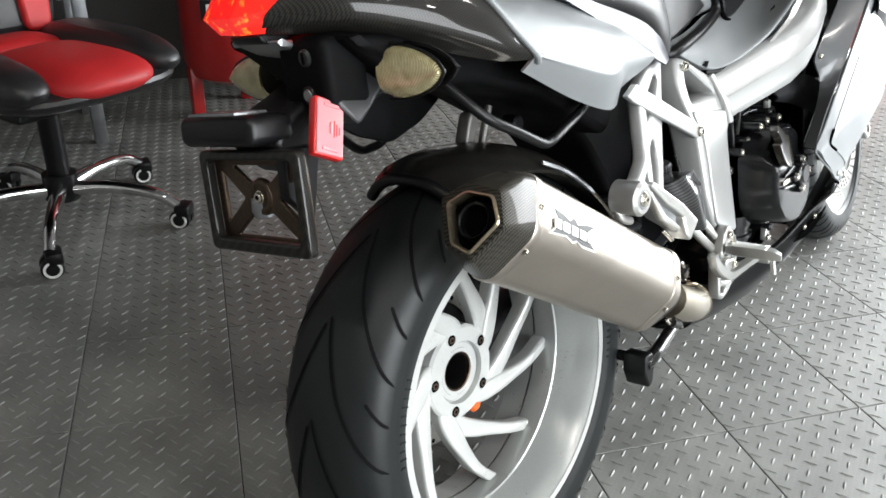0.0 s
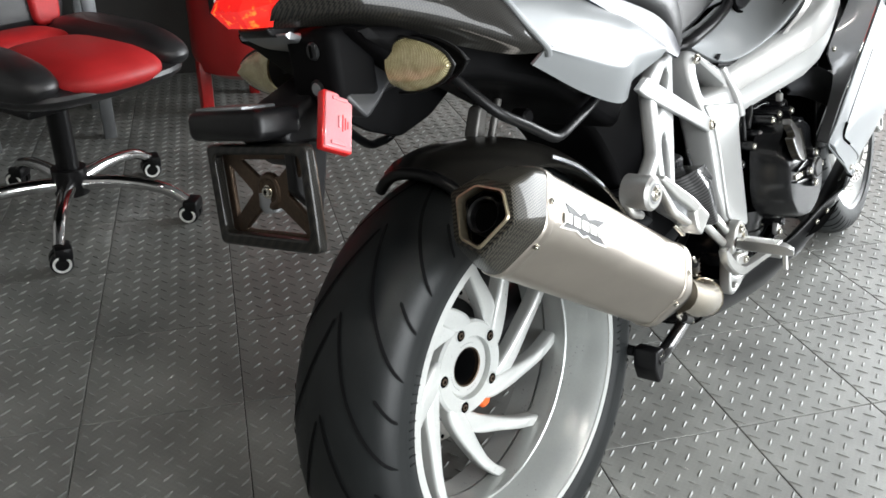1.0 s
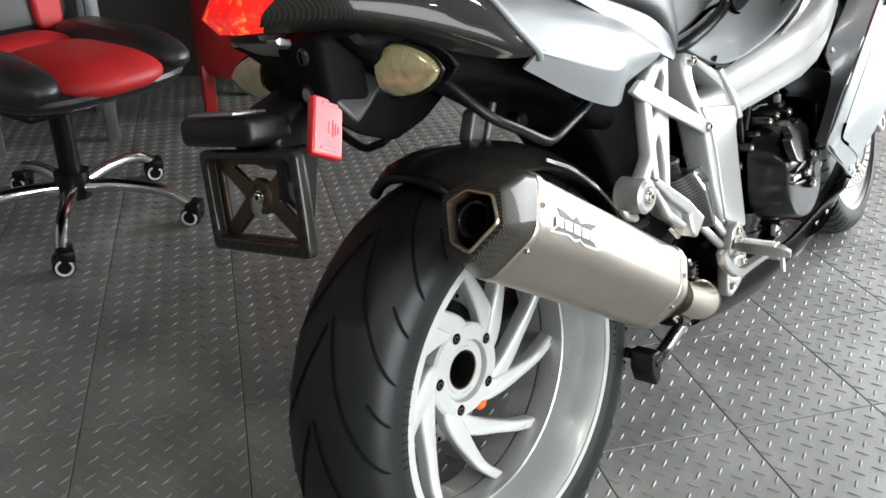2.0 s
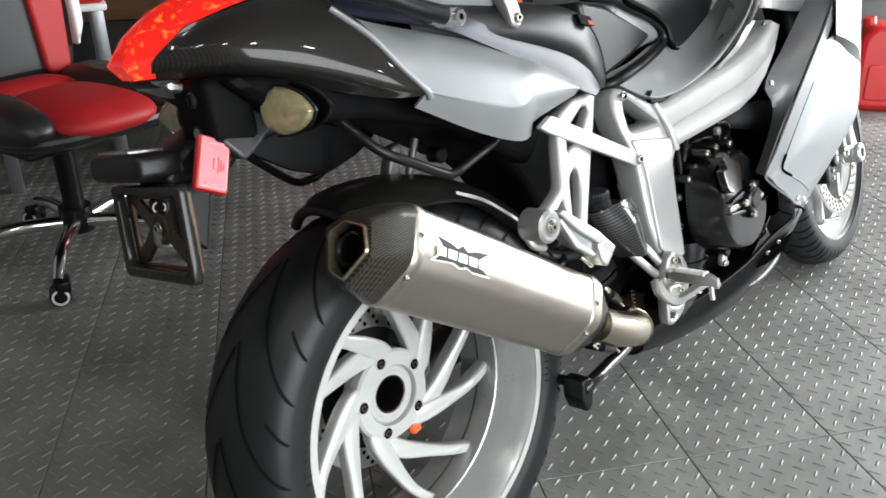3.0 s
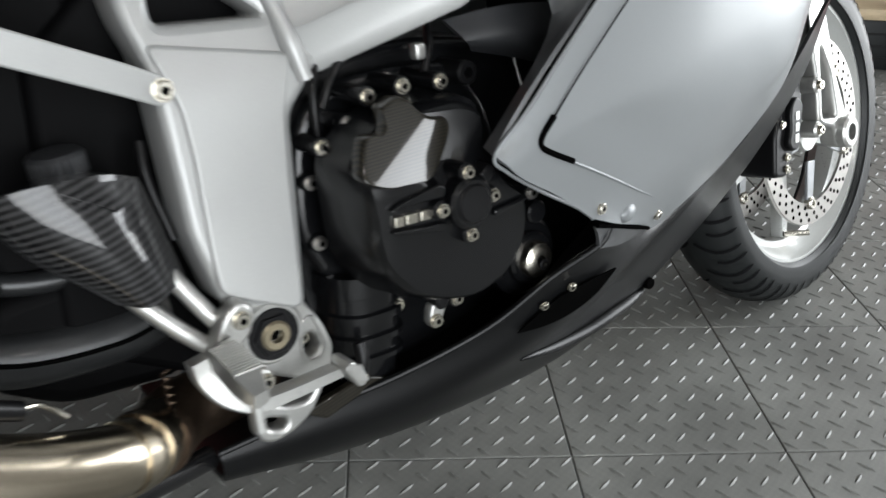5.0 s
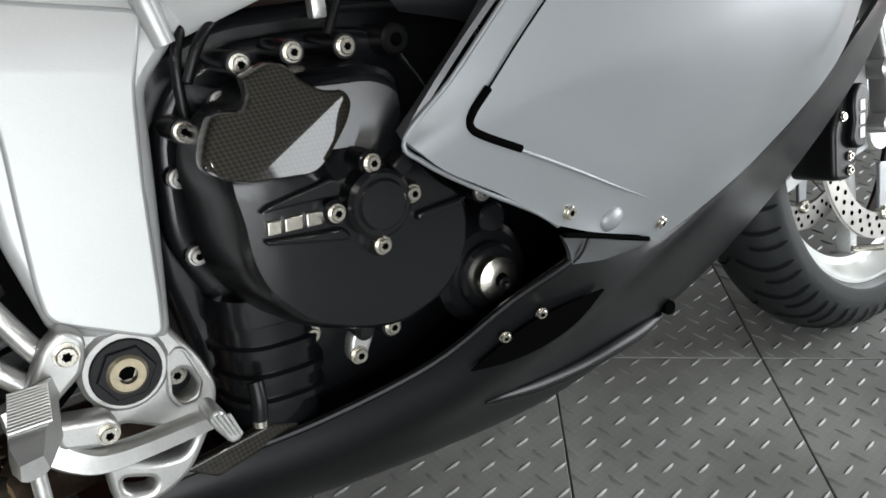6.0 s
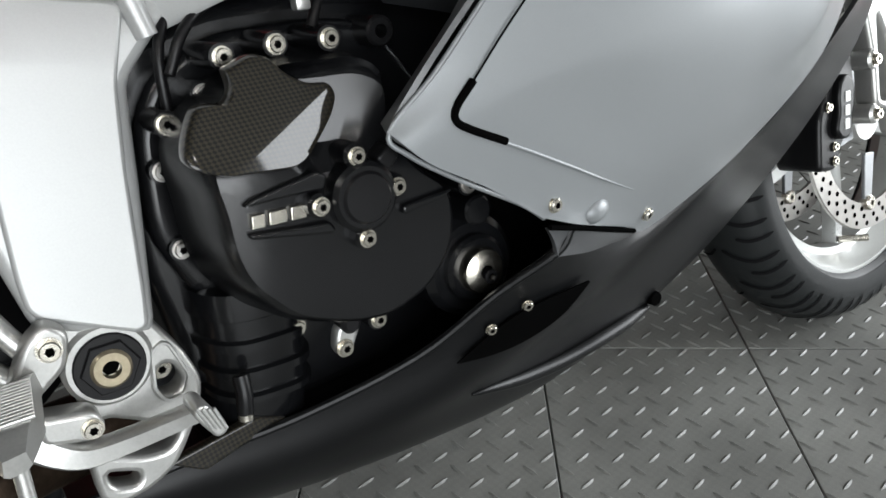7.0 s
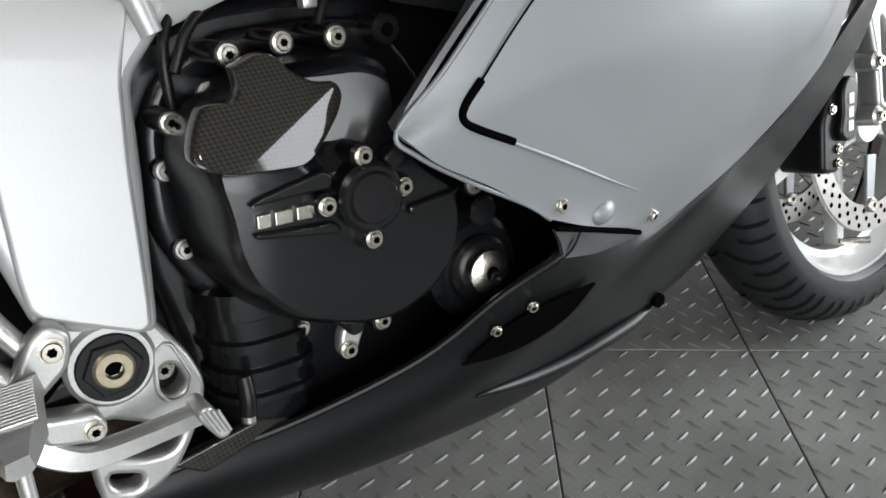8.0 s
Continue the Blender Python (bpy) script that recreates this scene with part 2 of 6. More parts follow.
def from_curve(cu):
    ob = bpy.data.objects.new("shape", cu)
    me = bpy.data.meshes.new_from_object(ob)
    bpy.data.objects.remove(ob)
    bpy.data.curves.remove(cu)
    return me


def plate(outline, y0, y1, bevel=0.003, holes=(), r=0.008, lean=None):
    """A plate in the x-z plane from y0 to y1, with holes; lean (x0, z0, gx, gz), or a function of x and z, tilts it."""
    cu = bpy.data.curves.new("plate", "CURVE")
    cu.dimensions, cu.fill_mode = "2D", "BOTH"
    for ring in (outline, *holes):
        pts = rounded([Vector(p) for p in ring], r)
        sp = cu.splines.new("POLY")
        sp.points.add(len(pts) - 1)
        for q, p in zip(sp.points, pts):
            q.co = (p[0], p[1], 0, 1)
        sp.use_cyclic_u = True
    half = abs(y1 - y0) / 2
    cu.bevel_depth, cu.bevel_resolution, cu.offset = bevel, 2, -bevel
    cu.extrude = max(half - bevel, 0.0005)
    me = from_curve(cu)
    mid = (y0 + y1) / 2
    for v in me.vertices:
        x, z, w = v.co
        y = mid - w
        if callable(lean):
            y += lean(x, z)
        elif lean:
            y += lean[2] * (x - lean[0]) + lean[3] * (z - lean[1])
        v.co = (x, y, z)
    return me


def glide(pts, n=6, closed=False):
    """Points on a smooth curve through the points given."""
    P = [Vector(p) for p in pts]
    out = []
    k = len(P)
    for i in range(k if closed else k - 1):
        if closed:
            a, b, c, d = P[i - 1], P[i], P[(i + 1) % k], P[(i + 2) % k]
        else:
            b, c = P[i], P[i + 1]
            a, d = (P[i - 1] if i else b + (b - c)), (P[i + 2] if i + 2 < k else c + (c - b))
        for j in range(n):
            t = j / n
            out.append(0.5 * (2 * b + (c - a) * t + (2 * a - 5 * b + 4 * c - d) * t * t + (3 * b - a - 3 * c + d) * t ** 3))
    if not closed:
        out.append(P[-1])
    return out


def tube(pts, radius, smooth=6, res=4, radii=None):
    pts = glide(pts, smooth) if smooth else [Vector(p) for p in pts]
    cu = bpy.data.curves.new("tube", "CURVE")
    cu.dimensions, cu.bevel_depth, cu.bevel_resolution, cu.use_fill_caps = "3D", radius, res, True
    sp = cu.splines.new("POLY")
    sp.points.add(len(pts) - 1)
    for i, (q, p) in enumerate(zip(sp.points, pts)):
        q.co = (*p, 1)
        if radii:
            q.radius = np.interp(i / (len(pts) - 1), np.linspace(0, 1, len(radii)), radii)
    return from_curve(cu)


def resample(line, n):
    line = glide(line, 8)
    d = np.cumsum([0] + [(b - a).length for a, b in zip(line, line[1:])])
    A = np.array(line)
    s = np.linspace(0, d[-1], n)
    return [Vector([np.interp(v, d, A[:, k]) for k in range(3)]) for v in s]


def patch(rows, n=24, m=5, thick=0.004):
    """A curved sheet through rows of points, with a thickness."""
    R = [resample(r, n) for r in rows]
    cols = [glide([r[i] for r in R], m) for i in range(n)]
    bm = bmesh.new()
    V = [[bm.verts.new(p) for p in c] for c in cols]
    for i in range(n - 1):
        for j in range(len(V[0]) - 1):
            bm.faces.new((V[i][j], V[i + 1][j], V[i + 1][j + 1], V[i][j + 1]))
    bmesh.ops.remove_doubles(bm, verts=bm.verts, dist=1e-5)
    bmesh.ops.recalc_face_normals(bm, faces=bm.faces)
    bmesh.ops.solidify(bm, geom=bm.faces[:], thickness=thick)
    return bm


def loft(rings, caps=True, closed=True):
    bm = bmesh.new()
    V = [[bm.verts.new(p) for p in r] for r in rings]
    k = len(V[0])
    for a, b in zip(V, V[1:]):
        for i in range(k if closed else k - 1):
            bm.faces.new((a[i], a[(i + 1) % k], b[(i + 1) % k], b[i]))
    if caps and closed:
        bm.faces.new(V[0][::-1]), bm.faces.new(V[-1])
    return bm


def lathe(profile, n=48, closed=False):
    """Profile of (radius, y) turned round the y axis."""
    rings = [[Vector((r * math.cos(a), y, r * math.sin(a))) for r, y in profile] for a in np.linspace(0, 2 * math.pi, n, endpoint=False)]
    bm = bmesh.new()
    V = [[bm.verts.new(p) for p in r] for r in rings]
    k = len(profile)
    for i in range(n):
        for j in range(k if closed else k - 1):
            try:
                bm.faces.new((V[i][j], V[i][(j + 1) % k], V[(i + 1) % n][(j + 1) % k], V[(i + 1) % n][j]))
            except ValueError:
                pass
    bmesh.ops.remove_doubles(bm, verts=bm.verts, dist=1e-6)
    return bm


def disc(x, z, r, y0, y1, bevel=0.001, n=28, hole=0.0):
    """A round disc whose face looks along -y, from y0 (face) to y1."""
    b = min(bevel, abs(y1 - y0) * 0.4, r * 0.4)
    prof = [(hole, y0), (r - b, y0), (r, y0 + b), (r, y1), (hole, y1)]
    bm = lathe(prof, n, closed=hole > 0)
    bmesh.ops.translate(bm, verts=bm.verts, vec=(x, 0, z))
    return bm


def box(x0, x1, y0, y1, z0, z1, bevel=0.0, seg=2):
    bm = bmesh.new()
    bmesh.ops.create_cube(bm, size=1, matrix=Matrix.Translation(((x0 + x1) / 2, (y0 + y1) / 2, (z0 + z1) / 2)) @ Matrix.Diagonal((x1 - x0, y1 - y0, z1 - z0, 1)))
    if bevel:
        bmesh.ops.bevel(bm, geom=bm.edges[:], offset=bevel, segments=seg, affect="EDGES", profile=0.5)
    return bm


def join(*bms):
    out = bmesh.new()
    for b in bms:
        if isinstance(b, bmesh.types.BMesh):
            me = bpy.data.meshes.new("joined")
            b.to_mesh(me)
            b.free()
        else:
            me = b
        out.from_mesh(me)
        bpy.data.meshes.remove(me)
    return out


def bolt_mesh():
    """A button-head bolt with a star recess on a washer, along -y, radius 1."""
    bm = bmesh.new()
    n = 18
    prof = [(1.25, 0.0), (1.25, -0.25), (1.0, -0.25), (1.0, -0.72), (0.88, -0.85), (0.6, -0.85)]
    rings = []
    for r, y in prof:
        rings.append([bm.verts.new((r * math.cos(2 * math.pi * i / n), y, r * math.sin(2 * math.pi * i / n))) for i in range(n)])
    star = lambda y: [bm.verts.new(((0.42 if i % 3 else 0.55) * math.cos(2 * math.pi * i / n), y, (0.42 if i % 3 else 0.55) * math.sin(2 * math.pi * i / n))) for i in range(n)]
    rings += [star(-0.85), star(-0.35)]
    for a, b in zip(rings, rings[1:]):
        for i in range(n):
            bm.faces.new((a[i], a[(i + 1) % n], b[(i + 1) % n], b[i]))
    bm.faces.new(rings[-1])
    me = bpy.data.meshes.new("bolt")
    bmesh.ops.recalc_face_normals(bm, faces=bm.faces)
    bm.to_mesh(me)
    bm.free()
    me = finish(me, STEEL, 30)
    me.materials.append(HOLE)
    for p in list(me.polygons)[-n - 1:]:
        p.material_index = 1
    return me


BOLT = bolt_mesh()


def bolt(x, y, z, parent, r=0.0062, rx=0, rz=0, name="bolt"):
    ob = new(name, BOLT)
    ob.parent = parent
    ob.matrix_basis = pose(x, y, z, rx, 0, rz) @ Matrix.Diagonal((r, r, r, 1))
    return ob


# ---- room ----
def slab(name, x0, x1, y0, y1, z0, z1, material, label, kind="structure", category="wall"):
    ob = part(name, box(x0, x1, y0, y1, z0, z1), material, None)
    return tagged(ob, label, category, "", kind)


X0, X1, Y0, Y1, H = -2.4, 4.6, -3.1, 2.45, 2.7
slab("wall_north", X0 - 0.15, X1 + 0.15, Y1, Y1 + 0.15, 0, H, DARKWALL, "dark painted garage wall behind the chair")
slab("wall_west", X0 - 0.15, X0, Y0, Y1, 0, H, WALLP, "plain painted garage wall")
slab("wall_south_west", X0 - 0.15, 0.9, Y0 - 0.15, Y0, 0, H, WALLP, "plain painted wall beside the garage door")
slab("wall_south_east", 3.8, X1 + 0.15, Y0 - 0.15, Y0, 0, H, WALLP, "plain painted wall beside the garage door")
slab("wall_south_lintel", 0.9, 3.8, Y0 - 0.15, Y0, 2.25, H, WALLP, "painted lintel over the open garage door")
slab("wall_east_south", X1, X1 + 0.15, Y0, -0.22, 0, H, WALLP, "plain painted wall beside the garage door")
slab("wall_east_north", X1, X1 + 0.15, 2.3, Y1, 0, H, WALLP, "plain painted wall beside the garage door")
slab("wall_east_lintel", X1, X1 + 0.15, -0.22, 2.3, 2.3, H, WALLP, "painted lintel over the open garage door")
slab("ceiling", X0 - 0.15, X1 + 0.15, Y0 - 0.15, Y1 + 0.15, H, H + 0.12, CEIL, "plain dark painted garage ceiling", category="ceiling")
slab("ground", -40, 40, -60, 40, -0.5, -0.06, CONCRETE, "concrete drive outside the garage", category="ground")

# floor: a base sheet that carries the interlocking tiles
floor = slab("floor", X0, X1, Y0, Y1, -0.06, -0.006, HOLE, "dark grey interlocking diamond-tread garage floor tiles", category="floor")

S = 0.3048


def tile_mesh():
    bm = bmesh.new()
    g = 0.0009
    a, b = g, S - g
    bv = 0.0012
    lo = [bm.verts.new(p) for p in ((a, a, -0.006), (b, a, -0.006), (b, b, -0.006), (a, b, -0.006))]
    mi = [bm.verts.new(p) for p in ((a, a, -bv), (b, a, -bv), (b, b, -bv), (a, b, -bv))]
    hi = [bm.verts.new(p) for p in ((a + bv, a + bv, 0), (b - bv, a + bv, 0), (b - bv, b - bv, 0), (a + bv, b - bv, 0))]
    for p, q in ((lo, mi), (mi, hi)):
        for i in range(4):
            bm.faces.new((p[i], p[(i + 1) % 4], q[(i + 1) % 4], q[i]))
    bm.faces.new(hi)
    p = S / 7
    for i in range(7):
        for j in range(7):
            for turn, off in ((radians(45), 0.76), (radians(-45), 0.26)):
                cx, cy = (i + off) * p, (j + off) * p
                u, w = Vector((math.cos(turn), math.sin(turn), 0)), Vector((-math.sin(turn), math.cos(turn), 0))
                c = Vector((cx, cy, 0))
                L, W, h = 0.0132, 0.0029, 0.0020
                rim = [bm.verts.new(c + u * (L * k) + w * (W * s) + Vector((0, 0, 0.00005))) for k, s in ((-1, 0), (-0.45, -0.85), (0.45, -0.85), (1, 0), (0.45, 0.85), (-0.45, 0.85))]
                top = [bm.verts.new(c + u * (0.55 * L * k) + Vector((0, 0, h))) for k in (-1, 1)]
                bm.faces.new((rim[0], rim[1], top[0])), bm.faces.new((rim[1], rim[2], top[1], top[0])), bm.faces.new((rim[2], rim[3], top[1]))
                bm.faces.new((rim[3], rim[4], top[1])), bm.faces.new((rim[4], rim[5], top[0], top[1])), bm.faces.new((rim[5], rim[0], top[0]))
    me = bpy.data.meshes.new("tile")
    bmesh.ops.recalc_face_normals(bm, faces=bm.faces)
    bm.to_mesh(me)
    bm.free()
    return finish(me, TILE, 25)


# ceiling lamps
def ceiling_light(x, y, along):
    t = thing("ceiling_light", pose(x, y, H, 0, 0, 90 if along == "y" else 0), "small white LED ceiling light", "ceiling light", "garage ceiling lights")
    part("housing", box(-0.11, 0.11, -0.06, 0.06, -0.05, 0, 0.01), WHITEP, t)
    part("diffuser", box(-0.09, 0.09, -0.045, 0.045, -0.062, -0.05, 0.004), led, t)
    return t


for lx, ly in ((0.1, -2.2), (1.2, -2.2), (2.3, -2.2), (3.4, -2.2), (3.2, -0.6), (-0.9, -1.6)):
    ceiling_light(lx, ly, "x")


# ---- motorcycle ----
MID = -0.022  # the machine's middle plane; -y is its right side
bike = thing("motorcycle", pose(0.372, -0.458, 0, -10.9, 0, 34.5), "silver sport touring motorcycle with white wheels, leaning on its side stand", "motorcycle")


def tyre_bm(R, W, bead, n=96, shift=0.0):
    prof = []
    for k in range(41):
        a = math.pi * k / 40
        prof.append((R - 0.060 * (1 - math.sin(a) ** 0.75), -W * math.cos(a) * (1.0 if 0 < k < 40 else 0.985)))
    lo = R - 0.060
    mid = (bead + lo) / 2
    side = [(bead, -W * 0.80), (bead + 0.006, -W * 0.91), (bead + 0.0075, -W * 0.93), (bead + 0.010, -W * 0.935), (mid, -W * 0.975), (lo - 0.003, -W * 0.985)]
    prof = side + prof + [(r, -y) for r, y in reversed(side)]
    return lathe([(r, y + shift) for r, y in prof], n)


def crown_normal(p, W):
    """The way out of a tyre's round crown at p."""
    u = max(-0.985, min(0.985, p.y / W))
    return (Vector((p.x, 0, p.z)).normalized() + Vector((0, 0.045 * u * (1 - u * u) ** -0.625 / W, 0))).normalized()


def groove_strip(path, R, W, width, k, n, shift=0.0, mirror=False):
    """Tread grooves: thin dark channels that follow the tyre's round crown."""
    for i in range(n):
        a0 = 2 * math.pi * (i + k) / n
        pts = []
        for a, u in path:
            ph = math.acos(max(-1, min(1, -u if not mirror else u)))
            r = R - 0.060 * (1 - math.sin(ph) ** 0.75) + 0.0004
            q0 = Vector((r * math.cos(a0 + a), W * (u if not mirror else -u), r * math.sin(a0 + a)))
            pts.append(q0 + crown_normal(q0, W) * 0.0009)
        pts = glide(pts, 8)
        for j, p in enumerate(pts):
            u, a = max(-0.99, min(0.99, p.y / W)), math.atan2(p.z, p.x)
            r = R - 0.060 * (1 - (1 - u * u) ** 0.375)
            q0 = Vector((r * math.cos(a), W * u, r * math.sin(a)))
            pts[j] = q0 + crown_normal(q0, W) * 0.0014
        bm = bmesh.new()
        L = []
        for j, p in enumerate(pts):
            q = pts[min(j + 1, len(pts) - 1)] - pts[max(j - 1, 0)]
            nrm = crown_normal(p, W)
            side = q.cross(nrm).normalized() * width * (0.35 if j in (0, len(pts) - 1) else 1)
            L.append((bm.verts.new(p - side), bm.verts.new(p + side)))
        for c, d in zip(L, L[1:]):
            bm.faces.new((c[0], c[1], d[1], d[0]))
        for v in bm.verts:
            v.co.y += shift
        yield bm


# rear wheel: axle 0.316 up, dished white rim, ten swept spokes
RW = pose(-0.006, MID, 0.316)
REAR_LIP = -0.079
rim_prof = [(0.2325, REAR_LIP), (0.2325, REAR_LIP + 0.010), (0.222, REAR_LIP + 0.014), (0.218, REAR_LIP + 0.03), (0.205, REAR_LIP + 0.055), (0.205, 0.06), (0.218, 0.075), (0.2325, 0.08),
            (0.2325, 0.075), (0.214, 0.062), (0.2030, 0.05), (0.2025, 0.030), (0.197, 0.026), (0.196, REAR_LIP + 0.065), (0.207, REAR_LIP + 0.028), (0.2155, REAR_LIP + 0.008), (0.222, REAR_LIP)]
rear_wheel = part("rear_wheel", lathe(rim_prof, 96, True), RIMP, bike, "deep dished silver rear rim with white spokes", RW)
part("rim_lip", lathe([(0.2335, REAR_LIP - 0.002), (0.2335, REAR_LIP + 0.004), (0.2215, REAR_LIP + 0.004), (0.2215, REAR_LIP - 0.002)], 96, True), WHEEL, rear_wheel, "white rim lip")
part("rim_ridge", lathe([(0.1975, REAR_LIP + 0.062), (0.1945, REAR_LIP + 0.064), (0.1945, REAR_LIP + 0.069), (0.1975, REAR_LIP + 0.071)], 96, True), RIMP, rear_wheel)
part("tyre", tyre_bm(0.316, 0.0845, 0.226, shift=-0.0035), RUBBER, rear_wheel, "wide black sport tyre")
LONG = [(-0.60, 0.03), (-0.50, 0.15), (-0.30, 0.43), (-0.14, 0.73), (0.0, 0.985)]
SHORT = [(-0.31, 0.80), (-0.26, 0.90), (-0.21, 0.985)]
for sgn, k_ in ((-1, 0.756), (1, 0.83)):
    for path, w_ in ((LONG, 0.0022), (SHORT, 0.0021)):
        for g_ in groove_strip([(a, sgn * u) for a, u in path], 0.316, 0.0845, w_, k_, 16, -0.0035):
            part("tread_groove", g_, GROOVE, rear_wheel)
for a_, n_ in ((150, 11), (-14, 9), (68, 9), (-100, 9)):
    for j in range(n_):
        b_ = radians(a_ + 2.6 * j)
        bm_ = box(-0.0009, 0.0009, -0.0003, 0.0008, -0.0042 - 0.0012 * (j % 2), 0.0045)
        bmesh.ops.transform(bm_, matrix=Matrix.Translation((0.243 * math.cos(b_), -0.0835 - 0.0035, 0.243 * math.sin(b_))) @ Matrix.Rotation(math.pi / 2 - b_, 4, "Y"), verts=bm_.verts)
        part("sidewall_bar", bm_, RUBBER, rear_wheel)
part("inner_barrel", lathe([(0.2015, 0.031), (0.1985, 0.031), (0.1985, 0.070), (0.2015, 0.070)], 72, True), RIMP, rear_wheel, "inner rim barrel")


def blade(root_a, tip_a, r0, r1, y0, y1, w0, w1, th=0.02, bow=0.0):
    """A straight or slightly bowed spoke from the hub to the rim."""
    p, q = Vector((r0 * math.cos(root_a), 0, r0 * math.sin(root_a))), Vector((r1 * math.cos(tip_a), 0, r1 * math.sin(tip_a)))
    tan = (q - p).normalized()
    s = Vector((-tan.z, 0, tan.x))
    rings = []
    for k in range(9):
        t = k / 8
        c = p.lerp(q, t) - s * bow * math.sin(math.pi * t) + Vector((0, y0 + (y1 - y0) * t, 0))
        w = w0 + (w1 - w0) * t ** 0.7
        rings.append([c + s * w * 0.8, c + s * w + Vector((0, 0.003, 0)), c + s * w * 0.9 + Vector((0, th, 0)), c - s * w * 0.9 + Vector((0, th, 0)), c - s * w + Vector((0, 0.003, 0)), c - s * w * 0.8])
    return loft(rings)


def swept_spoke(turn, path, y0, y1, th=0.024):
    """A curved spoke along polar points (radius, degrees, half width) from the hub to the rim."""
    mid = glide([Vector((r * math.cos(turn + radians(a)), w, r * math.sin(turn + radians(a)))) for r, a, w in path], 4)
    rings = []
    for k, p in enumerate(mid):
        q = mid[min(k + 1, len(mid) - 1)] - mid[max(k - 1, 0)]
        sd, w = Vector((-q.z, 0, q.x)).normalized(), p.y
        t = k / (len(mid) - 1)
        c = Vector((p.x, y0 + (y1 - y0) * t ** 1.3, p.z))
        rings.append([c + sd * w * 0.72, c + sd * w * 0.95 + Vector((0, 0.0025, 0)), c + sd * w + Vector((0, 0.007, 0)), c + sd * w * 0.85 + Vector((0, th, 0)), c - sd * w * 0.85 + Vector((0, th, 0)), c - sd * w + Vector((0, 0.007, 0)), c - sd * w * 0.95 + Vector((0, 0.0025, 0)), c - sd * w * 0.72])
    return loft(rings)


HY = 0.030  # hub face, inboard of the wheel's middle
LEADING = [(0.060, -24, 0.0105), (0.074, -10, 0.0155), (0.098, 5, 0.0155), (0.131, 16, 0.0115), (0.167, 24, 0.0090), (0.206, 33, 0.0088)]
TRAILING = [(0.068, 2, 0.0110), (0.084, 12, 0.0150), (0.101, 28, 0.0145), (0.130, 45, 0.0110), (0.168, 56, 0.0092), (0.206, 64, 0.0090)]
for k in range(5):
    lug = radians(72 * k - 42)
    part("spoke", swept_spoke(lug, LEADING, HY - 0.005, HY - 0.024), WHEEL, rear_wheel, angle=50)
    part("spoke", swept_spoke(lug, TRAILING, HY - 0.0045, HY - 0.024), WHEEL, rear_wheel, angle=50)
part("hub_flange", disc(0, 0, 0.073, HY - 0.0065, HY + 0.012, 0.004, 60, 0.0485), WHEEL, rear_wheel, "white hub flange")
hub_ring = [(0.030, HY + 0.000), (0.044, HY + 0.000), (0.0465, HY + 0.002), (0.047, HY + 0.005), (0.066, HY + 0.005), (0.070, HY + 0.006), (0.070, HY + 0.03), (0.030, HY + 0.03)]
part("hub", lathe(hub_ring, 48, True), WHEEL, rear_wheel, "white hub with a bored centre")
part("hub_bore", lathe([(0.030, HY + 0.004), (0.0275, HY + 0.010), (0.0275, HY + 0.06), (0.0, HY + 0.06)], 32), BLACK, rear_wheel, "dark bored hub centre")
part("hub_liner", lathe([(0.0305, HY - 0.0005), (0.0285, HY + 0.0005), (0.0285, HY + 0.012), (0.0305, HY + 0.012)], 32, True), BURNT, rear_wheel, "thin rusty bore liner")
for d in (*range(60, 105, 7), *range(172, 230, 7), *range(262, 295, 7)):
    part("hub_mark", disc(0.0365 * math.cos(radians(d)), 0.0365 * math.sin(radians(d)), 0.0011, HY - 0.0004, HY + 0.001, 0.0001, 6), GREYM, rear_wheel)
for k in range(5):
    a = radians(72 * k - 42)
    x, z = 0.0600 * math.cos(a), 0.0600 * math.sin(a)
    part("lug_hole", disc(x, z, 0.0105, HY - 0.0078, HY, 0.0008, hole=0.0088), WHEEL, rear_wheel)
    part("lug_bolt", disc(x, z, 0.0090, HY - 0.0074, HY + 0.01), HOLE, rear_wheel, "dark recessed wheel bolt")
    part("lug_bolt_head", disc(x + 0.0008, z - 0.0008, 0.0055, HY - 0.0080, HY + 0.01, hole=0.0028), BURNT, rear_wheel)


def drilled_disc(ro, ri, th, rows, n):
    bm = lathe([(ri, 0), (ro - 0.001, 0), (ro, 0.001), (ro, th), (ri, th)], 72, True)
    return bm


def disc_holes(ro, ri, y, n=30, rr=0.0036):
    out = []
    for k in range(n):
        for j in range(3):
            a = 2 * math.pi * (k + 0.33 * j) / n
            r = ri + (ro - ri) * (0.22 + 0.28 * j)
            out.append(disc(r * math.cos(a), r * math.sin(a), rr, y - 0.0006, y, 0.0001, 10))
    return join(*out)


rdisc = part("brake_disc", drilled_disc(0.1325, 0.098, 0.005, 3, 30), DISC, rear_wheel, "drilled steel brake disc", pose(0, 0.078, 0))
part("drilling", disc_holes(0.1325, 0.098, 0.0, 26), HOLE, rdisc)
part("disc_carrier", lathe([(0.03, 0.068), (0.1, 0.081), (0.1, 0.087), (0.03, 0.09)], 40, True), BLACK, rear_wheel, "black disc carrier")
part("final_drive", lathe([(0.0, 0.095), (0.075, 0.10), (0.09, 0.11), (0.085, 0.16), (0.0, 0.17)], 40), BLACK, bike, "black final drive housing", pose(-0.006, MID, 0.316))
part("rear_caliper", box(-0.03, 0.05, 0.065, 0.11, -0.045, 0.03, 0.012), BLACK, bike, "black rear brake caliper", pose(0.11, MID, 0.40))
